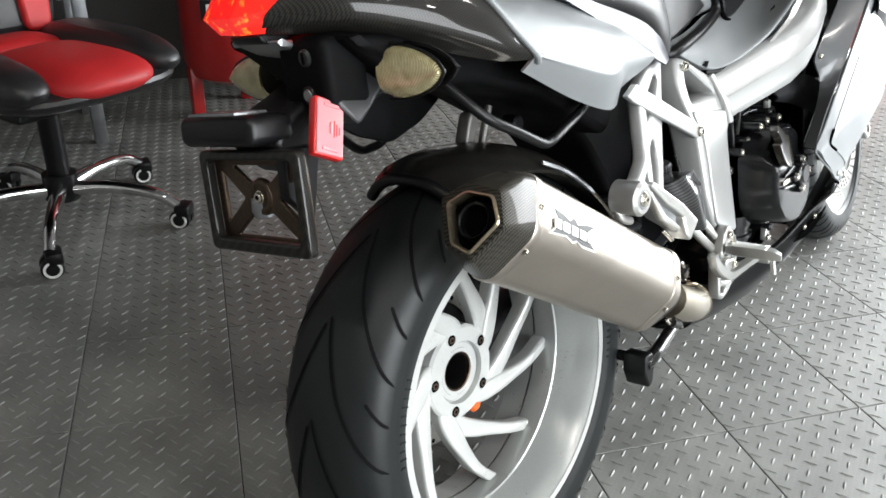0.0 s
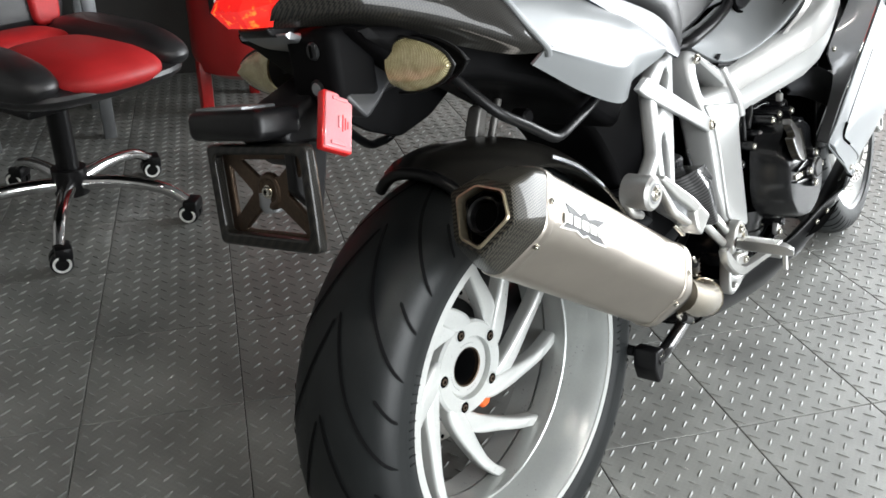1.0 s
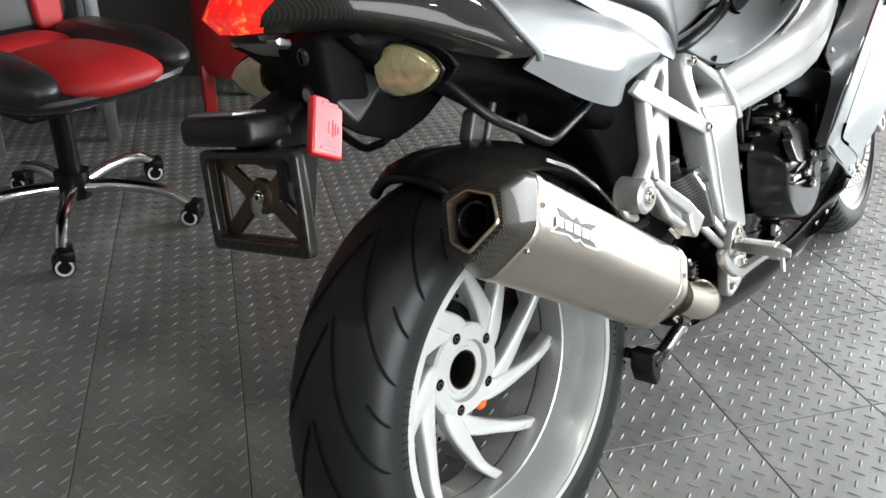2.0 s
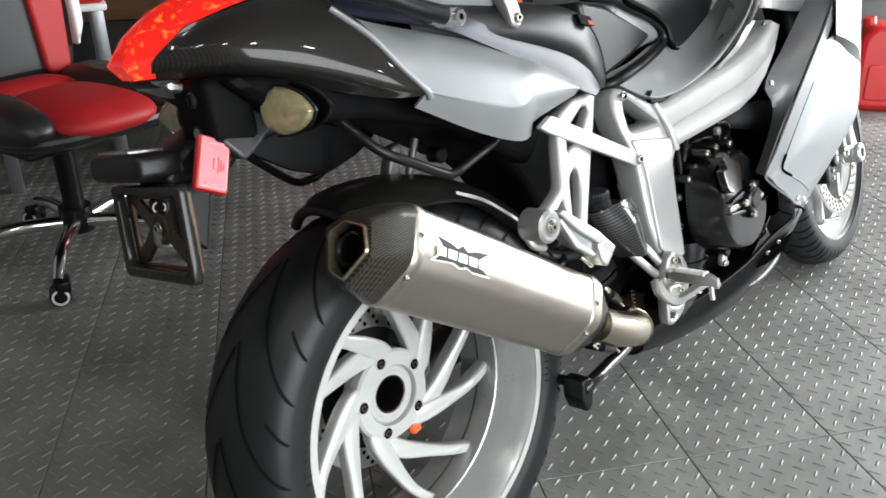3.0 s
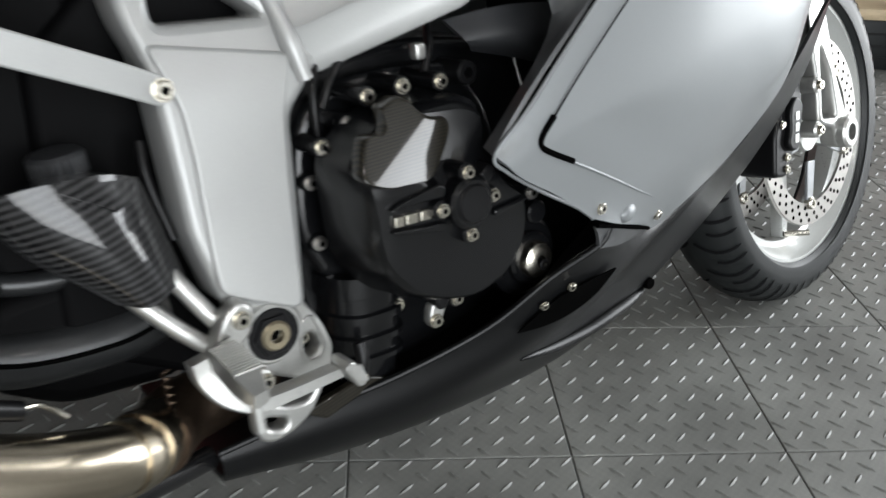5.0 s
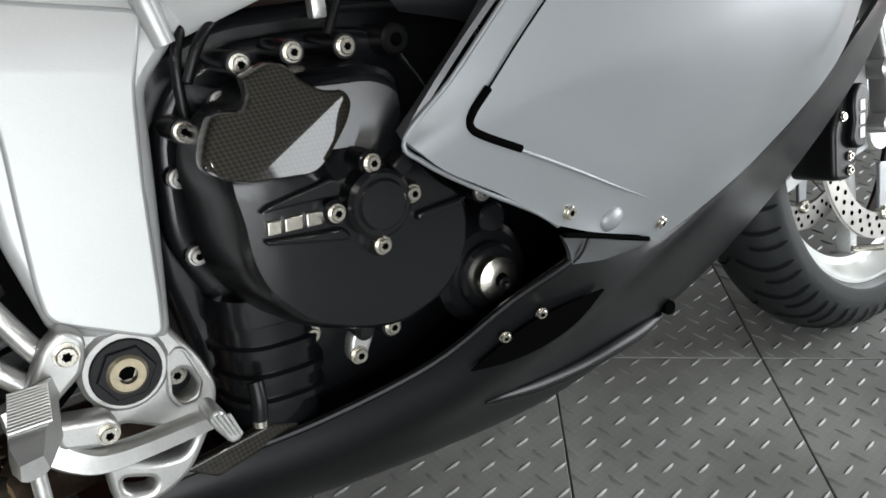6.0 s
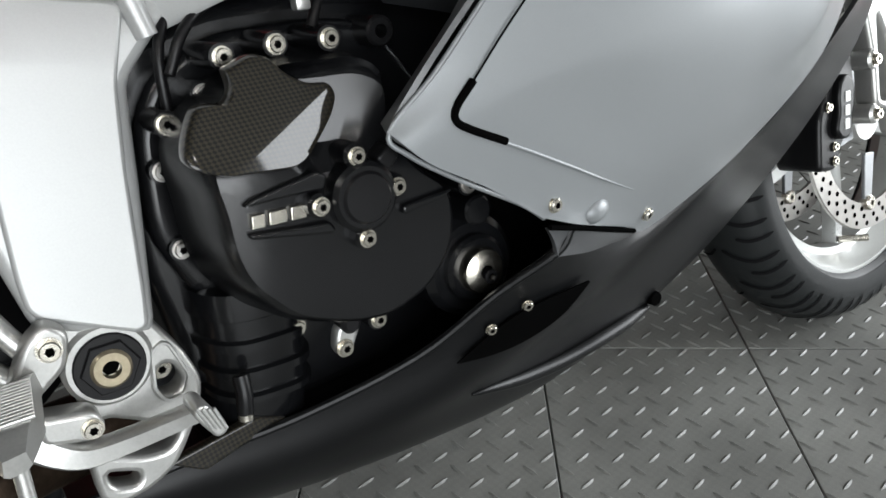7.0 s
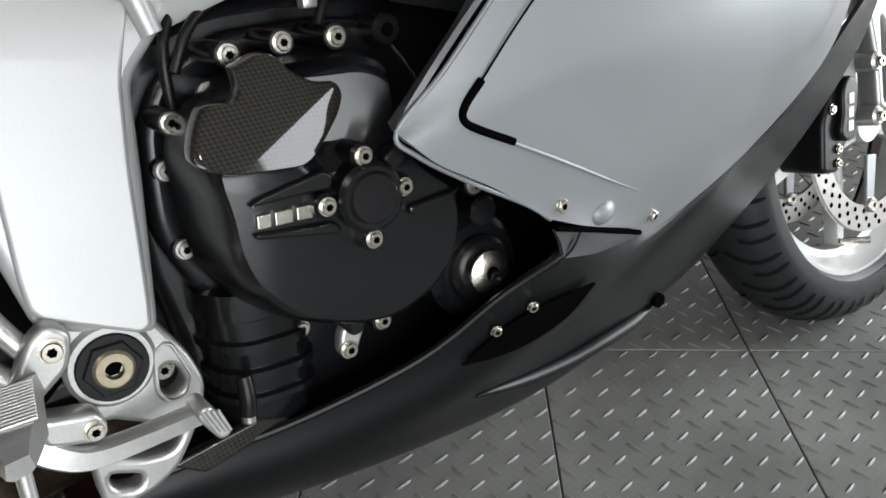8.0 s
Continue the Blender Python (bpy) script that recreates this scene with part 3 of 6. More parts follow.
part("swing_arm", plate([(-0.05, 0.27), (0.1, 0.30), (0.33, 0.36), (0.5, 0.40), (0.5, 0.31), (0.3, 0.27), (0.05, 0.24)], 0.06, 0.12, 0.02), BLACK, bike, "black cast single-sided swing arm")
part("orange_plug", disc(0.052, 0.222, 0.013, 0.030, 0.07, 0.004), ORANGE, bike, "small orange cap behind the wheel")

# hugger over the rear tyre
hr = []
for k in range(15):
    a = radians(104 - 76 * k / 14)
    r = 0.346 - 0.004 * math.sin(math.pi * k / 14)
    ring = []
    for j in range(9):
        u = -1 + j / 4
        rr = r - 0.032 * abs(u) ** 2.6
        if k < 1:
            rr -= 0.012
        ring.append(Vector((-0.006 + rr * math.cos(a), MID + 0.098 * u * (0.78 if k == 0 else 0.94 if k == 1 else 1), 0.316 + rr * math.sin(a))))
    hr.append(ring)
hb = loft(hr, False, False)
bmesh.ops.recalc_face_normals(hb, faces=hb.faces)
bmesh.ops.solidify(hb, geom=hb.faces[:], thickness=0.005)
hugger = part("hugger", hb, CARBON, bike, "glossy carbon rear mudguard over the tyre")
part("hugger_lip", tube([hr[0][j] for j in range(9)], 0.008, 3), BLACK, hugger)
part("hugger_stripe", patch([[(0.075, -0.122, 0.628), (0.13, -0.124, 0.60), (0.19, -0.124, 0.555)], [(0.073, -0.123, 0.624), (0.13, -0.126, 0.594), (0.193, -0.126, 0.547)]], 14, 3, 0.003), GREYM, hugger, "pale metal strip along the mudguard")


# ---- silencer ----
MD = Vector((0.843, 0.0, -0.538))  # the silencer's axis, forwards and down
ME = Vector((0.538, 0.0, 0.843))
MA = Vector((-0.134, -0.212, 0.6135))  # sleeve's rear middle
MLEN = 0.398
# six corners (y, height) of the sleeve, of the end cap's rim and of its outlet
SLEEVE = [(-0.024, 0.063), (0.022, 0.063), (0.048, 0.002), (0.032, -0.060), (0.004, -0.061), (-0.041, -0.002)]
CAPRIM = [(-0.033, 0.028), (0.012, 0.033), (0.044, 0.012), (0.022, -0.040), (-0.018, -0.050), (-0.049, -0.011)]
OUTLET = [(-0.026, 0.020), (0.009, 0.022), (0.031, 0.006), (0.012, -0.036), (-0.014, -0.043), (-0.041, -0.007)]


def hexring(s, corners, grow=1.0, r=0.016):
    """A rounded six-sided section of the silencer, s metres along it."""
    mid = Vector((sum(p[0] for p in corners) / 6, sum(p[1] for p in corners) / 6))
    out = rounded([mid + (Vector(p) - mid) * grow for p in corners], r, 4)
    return [MA + MD * s + Vector((0, p[0], 0)) + ME * p[1] for p in out]


def between(t):
    return [tuple(Vector(a).lerp(Vector(b), t)) for a, b in zip(SLEEVE, CAPRIM)]


silencer = part("silencer", loft([hexring(0, SLEEVE), hexring(0.02, SLEEVE, 1.01), hexring(MLEN - 0.02, SLEEVE, 1.0), hexring(MLEN, SLEEVE, 0.99)]), TITAN, bike, "brushed titanium six-sided silencer")
for s0, s1 in ((-0.003, 0.014), (MLEN - 0.026, MLEN - 0.008)):
    part("band", loft([hexring(s0, SLEEVE, 1.01), hexring(s0 + 0.002, SLEEVE, 1.032), hexring(s1 - 0.002, SLEEVE, 1.03), hexring(s1, SLEEVE, 1.008)]), TITAN, silencer, "riveted titanium band")
part("front_cone", loft([hexring(MLEN, SLEEVE, 0.98), hexring(MLEN + 0.004, SLEEVE, 0.96), hexring(MLEN + 0.042, SLEEVE, 0.62, 0.03), hexring(MLEN + 0.048, SLEEVE, 0.58, 0.03)]), DARKCONE, silencer, "dark tapered front cone")
part("end_cap", loft([hexring(0.0, SLEEVE, 1.012), hexring(-0.022, between(0.18), 1.0, 0.010), hexring(-0.064, between(0.90), 1.02, 0.006), hexring(-0.070, CAPRIM, 0.97, 0.005), hexring(-0.071, OUTLET, 1.06, 0.005), hexring(-0.050, OUTLET, 0.95, 0.005)]), ENDCARBON, silencer, "carbon weave end cap", angle=22)
part("outlet_trim", loft([hexring(-0.071, OUTLET, 1.05, 0.005), hexring(-0.0735, OUTLET, 1.02, 0.005), hexring(-0.0735, OUTLET, 0.96, 0.005), hexring(-0.060, OUTLET, 0.94, 0.005)], False), BRASS, silencer, "thin brass-coloured six-sided trim")
part("outlet_back", loft([hexring(-0.054, OUTLET, 0.95, 0.005), hexring(-0.053, OUTLET, 0.95, 0.005)]), HOLE, silencer, "dark inside of the outlet")


def ring_at(s, r, n=28, dy=-0.005, de=-0.007):
    return [MA + MD * s + Vector((0, r * math.cos(2 * math.pi * i / n) + dy, 0)) + ME * (r * math.sin(2 * math.pi * i / n) + de) for i in range(n)]


part("outlet_pipe", loft([ring_at(-0.052, 0.0175), ring_at(-0.066, 0.0175), ring_at(-0.068, 0.0195), ring_at(-0.064, 0.021), ring_at(-0.05, 0.021)], False), BLACK, silencer, "black outlet pipe")
part("outlet_dark", loft([ring_at(-0.0565, 0.0173), ring_at(-0.0555, 0.0173)]), HOLE, silencer)
cu_ = MA + MD * (MLEN + 0.045)
part("link_pipe", tube([cu_, (0.29, -0.207, 0.346), (0.34, -0.198, 0.321), (0.390, -0.180, 0.301), (0.43, -0.13, 0.285)], 0.0288, 8, 6), GOLD, bike, "heat-tinted polished link pipe")
part("pipe_clamp", tube([(0.380, -0.186, 0.3045), (0.390, -0.180, 0.301)], 0.0312, 0, 6), GOLD, bike, "pipe joint collar")
part("pipe_clamp", tube([(0.396, -0.174, 0.299), (0.402, -0.167, 0.297)], 0.0318, 0, 6), GOLD, bike)
part("collector", tube([(0.415, -0.15, 0.286), (0.46, -0.10, 0.275), (0.55, -0.06, 0.26)], 0.032, 6, 6), BURNT, bike, "burnt brown exhaust collector")


def spring(p, q, parent):
    p, q = Vector(p), Vector(q)
    d = (q - p)
    part("spring_sleeve", tube([p + d * 0.25, p + d * 0.75], 0.0075, 0, 4), BLACK, parent, "black rubber-sleeved spring")
    for a, b in ((p, p + d * 0.27), (q, q - d * 0.27)):
        m = (a + b) / 2
        part("spring_hook", tube([a + Vector((0.004, 0, -0.006)), a + Vector((-0.004, 0, 0.004)), m + Vector((0, 0, 0.005)), b], 0.0022, 4, 3), STEEL, parent)


spring((0.245, -0.235, 0.432), (0.348, -0.186, 0.362), bike)
spring((0.222, -0.220, 0.346), (0.305, -0.200, 0.300), bike)


def on_sleeve(s, e, lift=0.0012):
    """A place on the sleeve's upper right face."""
    return MA + MD * s + ME * e + Vector((0, -0.041 + 0.017 * max(e, 0) / 0.063 + 0.0005 - lift, 0))


for s_, e_ in ((0.006, 0.030), (0.006, -0.022), (MLEN - 0.017, 0.025), (MLEN - 0.017, -0.022)):
    c_ = on_sleeve(s_, e_) if e_ > 0 else MA + MD * s_ + ME * e_ + Vector((0, -0.028, 0))
    bolt(c_.x, c_.y, c_.z, silencer, 0.0032, -12 if e_ > 0 else 30, 0, "rivet")


def badge_piece(pts, lift, th=0.0012):
    a = [on_sleeve(s, e, lift) for s, e in pts]
    return loft([a, [p - Vector((0, th, 0)) for p in a]])


# badge on the sleeve: a plain waisted black shape with a pale rim and plain pale bars
waist = [(0.030, 0.0385), (0.052, 0.036), (0.070, 0.031), (0.080, 0.038), (0.090, 0.031), (0.108, 0.036), (0.135, 0.039), (0.106, 0.022), (0.133, 0.007), (0.100, 0.006), (0.088, 0.010), (0.076, 0.006), (0.062, 0.010), (0.024, 0.006), (0.046, 0.021)]
part("badge_rim", badge_piece(waist, 0.0), WHITEP, silencer, "pale badge rim")
cx_, cz_ = sum(p[0] for p in waist) / len(waist), sum(p[1] for p in waist) / len(waist)
part("badge", badge_piece([(cx_ + (a - cx_) * 0.90, cz_ + (b - cz_) * 0.86) for a, b in waist], 0.001), BLACK, silencer, "black plain badge")
for k in range(5):
    a0, a1 = 0.032 + 0.096 * (k + 0.08) / 5, 0.032 + 0.096 * (k + 0.86) / 5
    part("badge_bar", badge_piece([(a0, 0.026), (a1, 0.026), (a1, 0.015), (a0, 0.015)], 0.002), WHITEP, silencer, "pale plain badge bar" if k == 0 else "")


# ---- rear bracket, strap and passenger peg ----
LEANB = (0.435, 0.694, 0.30, 0.20)
brk = [(0.205, 0.60), (0.222, 0.635), (0.240, 0.672), (0.262, 0.692), (0.331, 0.703), (0.437, 0.70), (0.389, 0.651), (0.339, 0.606), (0.269, 0.536), (0.246, 0.508), (0.205, 0.530), (0.203, 0.585),
       (0.160, 0.572), (0.146, 0.552), (0.130, 0.548), (0.112, 0.560), (0.112, 0.580), (0.128, 0.592), (0.146, 0.588)]
hole1 = [(0.285, 0.668), (0.366, 0.687), (0.390, 0.679), (0.332, 0.650), (0.258, 0.637), (0.268, 0.653)]
hole2 = [(0.240, 0.604), (0.270, 0.612), (0.283, 0.600), (0.267, 0.570), (0.233, 0.534), (0.218, 0.532), (0.213, 0.545)]
bracket = part("peg_bracket", plate(brk, -0.117, -0.095, 0.006, (hole1, hole2), 0.012, LEANB), FRAME, bike, "cast silver passenger footrest bracket")
part("strap", plate([(0.195, 0.690), (0.228, 0.701), (0.455, 0.596), (0.486, 0.580), (0.489, 0.566), (0.478, 0.558), (0.449, 0.572), (0.217, 0.677)], -0.186, -0.176, 0.002, (), 0.006, (0.199, 0.691, 0.1, 0.0)), FRAME, bike, "pale flat metal strap")
bolt(0.479, -0.158, 0.572, bike, 0.0075)
part("hanger_boss", disc(0.128, 0.569, 0.0235, -0.240, -0.200, 0.004), CAST, bracket, "round silver mounting boss")
part("hanger_groove", disc(0.128, 0.569, 0.0140, -0.2408, -0.23, 0.0004, hole=0.0112), GREYM, bracket)
part("hanger_ring", disc(0.128, 0.569, 0.0105, -0.2435, -0.23, 0.002, hole=0.0065), STEEL, bracket)
bolt(0.128, -0.2405, 0.569, bracket, 0.0060)
part("hanger_foot", tube([(0.115, -0.205, 0.556), (0.123, -0.208, 0.540), (0.145, -0.208, 0.530)], 0.006, 4), CAST, bracket)
PEGL = (0.16, 0.56, -0.2, 0.1)
peg = part("passenger_peg", plate([(0.150, 0.580), (0.160, 0.584), (0.210, 0.537), (0.236, 0.507), (0.231, 0.498), (0.215, 0.484), (0.206, 0.498), (0.199, 0.506), (0.172, 0.526), (0.153, 0.560)], -0.232, -0.210, 0.003, (), 0.004, PEGL), GREYM, bike, "folded silver passenger footpeg")
part("peg_wall", plate([(0.150, 0.581), (0.158, 0.585), (0.212, 0.539), (0.238, 0.508), (0.226, 0.500), (0.204, 0.524), (0.178, 0.547)], -0.243, -0.228, 0.003, (), 0.003, PEGL), CAST, peg)
part("peg_wall", plate([(0.150, 0.570), (0.154, 0.574), (0.176, 0.532), (0.203, 0.507), (0.199, 0.502), (0.170, 0.525)], -0.241, -0.228, 0.002, (), 0.002, PEGL), CAST, peg)
part("peg_block", plate([(0.205, 0.520), (0.222, 0.526), (0.239, 0.507), (0.216, 0.482), (0.207, 0.494)], -0.244, -0.212, 0.004, (), 0.005, PEGL), CAST, peg)
part("peg_spring", tube([(0.200, -0.228, 0.500), (0.210, -0.232, 0.488), (0.218, -0.232, 0.480)], 0.0035, 3), STEEL, peg)

# ---- main frame ----
def frame_lean(x, z):
    return (0.15 if z < 0.57 else 0.32) * (z - 0.57)


LEANF = frame_lean
fr_out = [(0.462, 0.655), (0.471, 0.683), (0.489, 0.692), (0.508, 0.687), (0.588, 0.641), (0.640, 0.650), (0.648, 0.60), (0.610, 0.565), (0.580, 0.535),
          (0.571, 0.468), (0.562, 0.410), (0.556, 0.372), (0.486, 0.395), (0.472, 0.46), (0.473, 0.543), (0.473, 0.590), (0.464, 0.622)]
tri_hole = [(0.491, 0.653), (0.502, 0.671), (0.512, 0.671), (0.581, 0.613), (0.487, 0.617)]
frame_beam = part("main_frame", plate(fr_out, -0.158, -0.105, 0.008, (tri_hole,), 0.010, LEANF), FRAME, bike, "silver cast alloy main frame")
beam_rings = []
for x_, zt, zl, y_ in ((0.585, 0.641, 0.560, -0.136), (0.605, 0.645, 0.561, -0.150), (0.640, 0.659, 0.575, -0.172), (0.680, 0.677, 0.591, -0.198), (0.720, 0.694, 0.607, -0.223), (0.755, 0.708, 0.629, -0.238), (0.785, 0.719, 0.655, -0.243), (0.830, 0.732, 0.692, -0.241), (0.880, 0.744, 0.722, -0.225)):
    beam_rings.append([Vector((x_ + dx, y_ + dy, zl + (zt - zl) * v)) for dx, dy, v in ((0.004, 0.045, 0.0), (0.001, 0.008, -0.03), (0, 0.001, -0.02), (0, -0.001, 0.02), (0, -0.002, 0.16), (0, -0.004, 0.44), (0, -0.006, 0.50), (0, -0.002, 0.56), (0, 0.006, 0.80), (0, 0.010, 0.93), (0.001, 0.018, 0.99), (0.004, 0.05, 1.0))])
part("upper_beam", loft(beam_rings), FRAME, frame_beam, "silver frame beam that flares to the front", angle=45)
part("frame_panel", plate([(0.474, 0.606), (0.590, 0.584), (0.5730, 0.5365), (0.5640, 0.480), (0.5550, 0.402), (0.5515, 0.381), (0.5440, 0.378), (0.4900, 0.404), (0.4845, 0.412), (0.4835, 0.430), (0.4860, 0.480), (0.4885, 0.515), (0.488, 0.556)], -0.1622, -0.15, 0.003, (), 0.009, LEANF), FRAME, frame_beam)
part("weld_bead", tube([(0.579, -0.135, 0.646), (0.587, -0.146, 0.617), (0.592, -0.1555, 0.59), (0.599, -0.1590, 0.560)], 0.0070, 5, 4, [0.9, 1.0, 1.25, 1.1]), FRAME, frame_beam, "weld seam on the frame")
part("frame_inner", plate([(0.47, 0.66), (0.60, 0.63), (0.60, 0.40), (0.48, 0.30), (0.38, 0.36), (0.40, 0.60)], -0.09, 0.05, 0.01), INNER, bike, "black inner frame and linkage")
part("inner_fender", plate([(0.11, 0.735), (0.45, 0.72), (0.46, 0.40), (0.40, 0.34), (0.345, 0.37), (0.348, 0.43), (0.315, 0.52), (0.26, 0.60), (0.19, 0.665), (0.12, 0.695)], -0.075, 0.07, 0.012, (), 0.02), INNER, bike, "dull black inner mudguard")
bolt(0.495, -0.1265, 0.677, frame_beam, 0.0075, 14)
low_out = [(0.486, 0.408), (0.500, 0.404), (0.550, 0.384), (0.556, 0.380), (0.572, 0.3515), (0.5795, 0.3263), (0.5752, 0.3104), (0.5675, 0.2957), (0.558, 0.281), (0.5479, 0.2682), (0.5337, 0.2607), (0.5231, 0.2575), (0.5075, 0.2555), (0.495, 0.263), (0.4945, 0.289), (0.4955, 0.310), (0.500, 0.332), (0.4955, 0.352), (0.4945, 0.370), (0.490, 0.390)]
hole_a = [(0.5565, 0.3475), (0.5635, 0.3430), (0.5665, 0.3310), (0.5620, 0.3245), (0.5530, 0.3225), (0.5480, 0.3300), (0.5490, 0.3420)]
hole_b = [(0.505, 0.3215), (0.5143, 0.3217), (0.5344, 0.310), (0.5549, 0.3011), (0.5553, 0.293), (0.5472, 0.2827), (0.5287, 0.2844), (0.5081, 0.2947), (0.503, 0.304)]
hole_c = [(0.5023, 0.2839), (0.5243, 0.2745), (0.5206, 0.2650), (0.5040, 0.2700)]
low_plate = part("pivot_plate", plate(low_out, -0.1815, -0.160, 0.004, (hole_a, hole_b, hole_c), 0.008), CAST, bike, "cast silver pivot plate")
part("pivot_boss", disc(0.5220, 0.361, 0.0295, -0.1850, -0.165, 0.003, 40), CAST, low_plate, "round cast boss")
part("corner_web", plate([(0.5490, 0.3600), (0.5573, 0.3653), (0.5630, 0.3622), (0.5722, 0.3339), (0.5654, 0.3195), (0.5517, 0.3190), (0.5453, 0.3314)], -0.1838, -0.172, 0.002, ([(0.5510, 0.3575), (0.5573, 0.3620), (0.5610, 0.3595), (0.5695, 0.3339), (0.5640, 0.3220), (0.5530, 0.3212), (0.5475, 0.3314)],), 0.004), CAST, low_plate)
bolt(0.5560, -0.166, 0.3385, low_plate, 0.0060)
part("pivot_ring", disc(0.5222, 0.360, 0.0235, -0.1868, -0.17, 0.001, hole=0.0125), BLACK, low_plate, "black hexagonal pivot ring")
part("pivot_hex", disc(0.5222, 0.360, 0.0195, -0.1895, -0.17, 0.001, 6, 0.0130), BLACK, low_plate, "black hexagonal washer")
part("pivot_nut", disc(0.5222, 0.360, 0.0135, -0.192, -0.17, 0.002, 24, 0.0062), BRASS, low_plate, "brass-coloured pivot nut")
part("pivot_socket", disc(0.5222, 0.360, 0.0062, -0.186, -0.17, 0.0005, 6), HOLE, low_plate)
# ---- rider's peg, brake lever and fluid bottle ----
part("peg_mount", plate([(0.476, 0.398), (0.490, 0.408), (0.503, 0.398), (0.497, 0.376), (0.478, 0.362), (0.462, 0.352), (0.458, 0.366)], -0.203, -0.184, 0.004, (), 0.006), CAST, bike, "silver peg mount")
bolt(0.489, -0.203, 0.391, bike, 0.0065)
part("peg_link", plate([(0.470, 0.350), (0.504, 0.343), (0.510, 0.330), (0.500, 0.322), (0.470, 0.330)], -0.206, -0.184, 0.004, (), 0.006), CAST, bike, "silver lever link")
bolt(0.500, -0.206, 0.332, bike, 0.0058)
fp = part("rider_peg", loft([[Vector((cx + a * w, y + 0.25 * a * w, cz + b * h)) for a, b in ((-1, -0.6), (-0.8, 1), (0.8, 1), (1, -0.6), (0.6, -1), (-0.6, -1))] for cx, y, cz, w, h in ((0.470, -0.205, 0.372, 0.010, 0.008), (0.463, -0.225, 0.376, 0.014, 0.009), (0.458, -0.275, 0.378, 0.014, 0.009), (0.455, -0.292, 0.378, 0.011, 0.008), (0.454, -0.304, 0.376, 0.007, 0.005))]), CAST, bike, "ribbed silver rider footpeg", angle=30)
for k in range(13):
    t = k / 12
    part("peg_rib", tube([(0.463 - 0.005 * t - 0.011, -0.224 - 0.055 * t, 0.3855 + 0.002 * t), (0.463 - 0.005 * t + 0.011, -0.224 - 0.055 * t, 0.3855 + 0.002 * t)], 0.0014, 0, 2), CAST, fp)
part("peg_feeler", tube([(0.455, -0.290, 0.372), (0.454, -0.292, 0.345)], 0.0042, 0), CAST, fp, "small feeler pin")
lever_line = glide([Vector((0.452, -0.190, 0.365)), Vector((0.455, -0.192, 0.350)), Vector((0.463, -0.196, 0.335)), Vector((0.476, -0.200, 0.322)), Vector((0.493, -0.203, 0.314)), Vector((0.518, -0.207, 0.315)), Vector((0.545, -0.215, 0.3205)), Vector((0.559, -0.221, 0.3245))], 6)
lever_rings = []
for k, p in enumerate(lever_line):
    q = lever_line[min(k + 1, len(lever_line) - 1)] - lever_line[max(k - 1, 0)]
    nv = Vector((-q.z, 0, q.x)).normalized()
    w = float(np.interp(k / (len(lever_line) - 1), (0, 0.17, 0.33, 0.5, 0.67, 0.83, 1), (0.008, 0.0095, 0.0095, 0.0085, 0.0070, 0.0063, 0.0060)))
    lever_rings.append([p + Vector((0, a * 0.007, 0)) + nv * b * w for a, b in ((-1, -0.75), (-1, 0.75), (-0.6, 1), (1, 1), (1, -1), (-0.6, -1))])
lever = part("brake_lever", loft(lever_rings), CAST, bike, "curved flat silver brake lever", angle=40)
tip_ = part("lever_tip", plate([(0.5545, 0.3330), (0.5570, 0.3392), (0.5640, 0.3385), (0.5735, 0.3200), (0.5744, 0.3170), (0.5720, 0.3135), (0.5660, 0.3128), (0.5604, 0.3219)], -0.243, -0.216, 0.002, (), 0.003), CAST, lever, "ribbed lever tip")
for k in range(4):
    part("tip_rib", tube([(0.5572 + 0.0035 * k, -0.2435, 0.3382 - 0.0012 * k), (0.5640 + 0.0030 * k, -0.2435, 0.3215 - 0.0012 * k)], 0.0013, 0, 2), CAST, tip_)
guard = part("heel_guard", patch([
    [(0.350, -0.130, 0.508), (0.372, -0.130, 0.472), (0.428, -0.130, 0.410)],
    [(0.330, -0.150, 0.518), (0.356, -0.152, 0.474), (0.412, -0.152, 0.416)],
    [(0.340, -0.170, 0.522), (0.366, -0.174, 0.474), (0.414, -0.172, 0.420)],
    [(0.372, -0.180, 0.526), (0.396, -0.190, 0.478), (0.428, -0.186, 0.418)],
    [(0.418, -0.174, 0.523), (0.428, -0.183, 0.480), (0.447, -0.182, 0.424)],
    [(0.448, -0.155, 0.511), (0.457, -0.157, 0.472), (0.468, -0.155, 0.424)],
    [(0.448, -0.132, 0.508), (0.455, -0.132, 0.470), (0.465, -0.132, 0.425)]], 22, 4, 0.004), TWILL, bike, "bulging carbon heel guard over the fluid bottle", angle=45)
part("guard_facet", patch([[(0.385, -0.1835, 0.519), (0.415, -0.178, 0.519), (0.445, -0.162, 0.511)], [(0.420, -0.1855, 0.497), (0.430, -0.181, 0.499), (0.4405, -0.171, 0.498)]], 10, 3, 0.002), TWILL, guard)
part("guard_top", patch([[(0.340, -0.13, 0.511), (0.40, -0.13, 0.521), (0.448, -0.13, 0.509)], [(0.340, -0.170, 0.5225), (0.385, -0.181, 0.526), (0.448, -0.155, 0.511)]], 12, 3, 0.003), TWILL, guard)
part("bottle", tube([(0.398, -0.118, 0.46), (0.402, -0.12, 0.518)], 0.0185, 0, 5), BLACK, bike, "black brake fluid bottle")
cap_rings = []
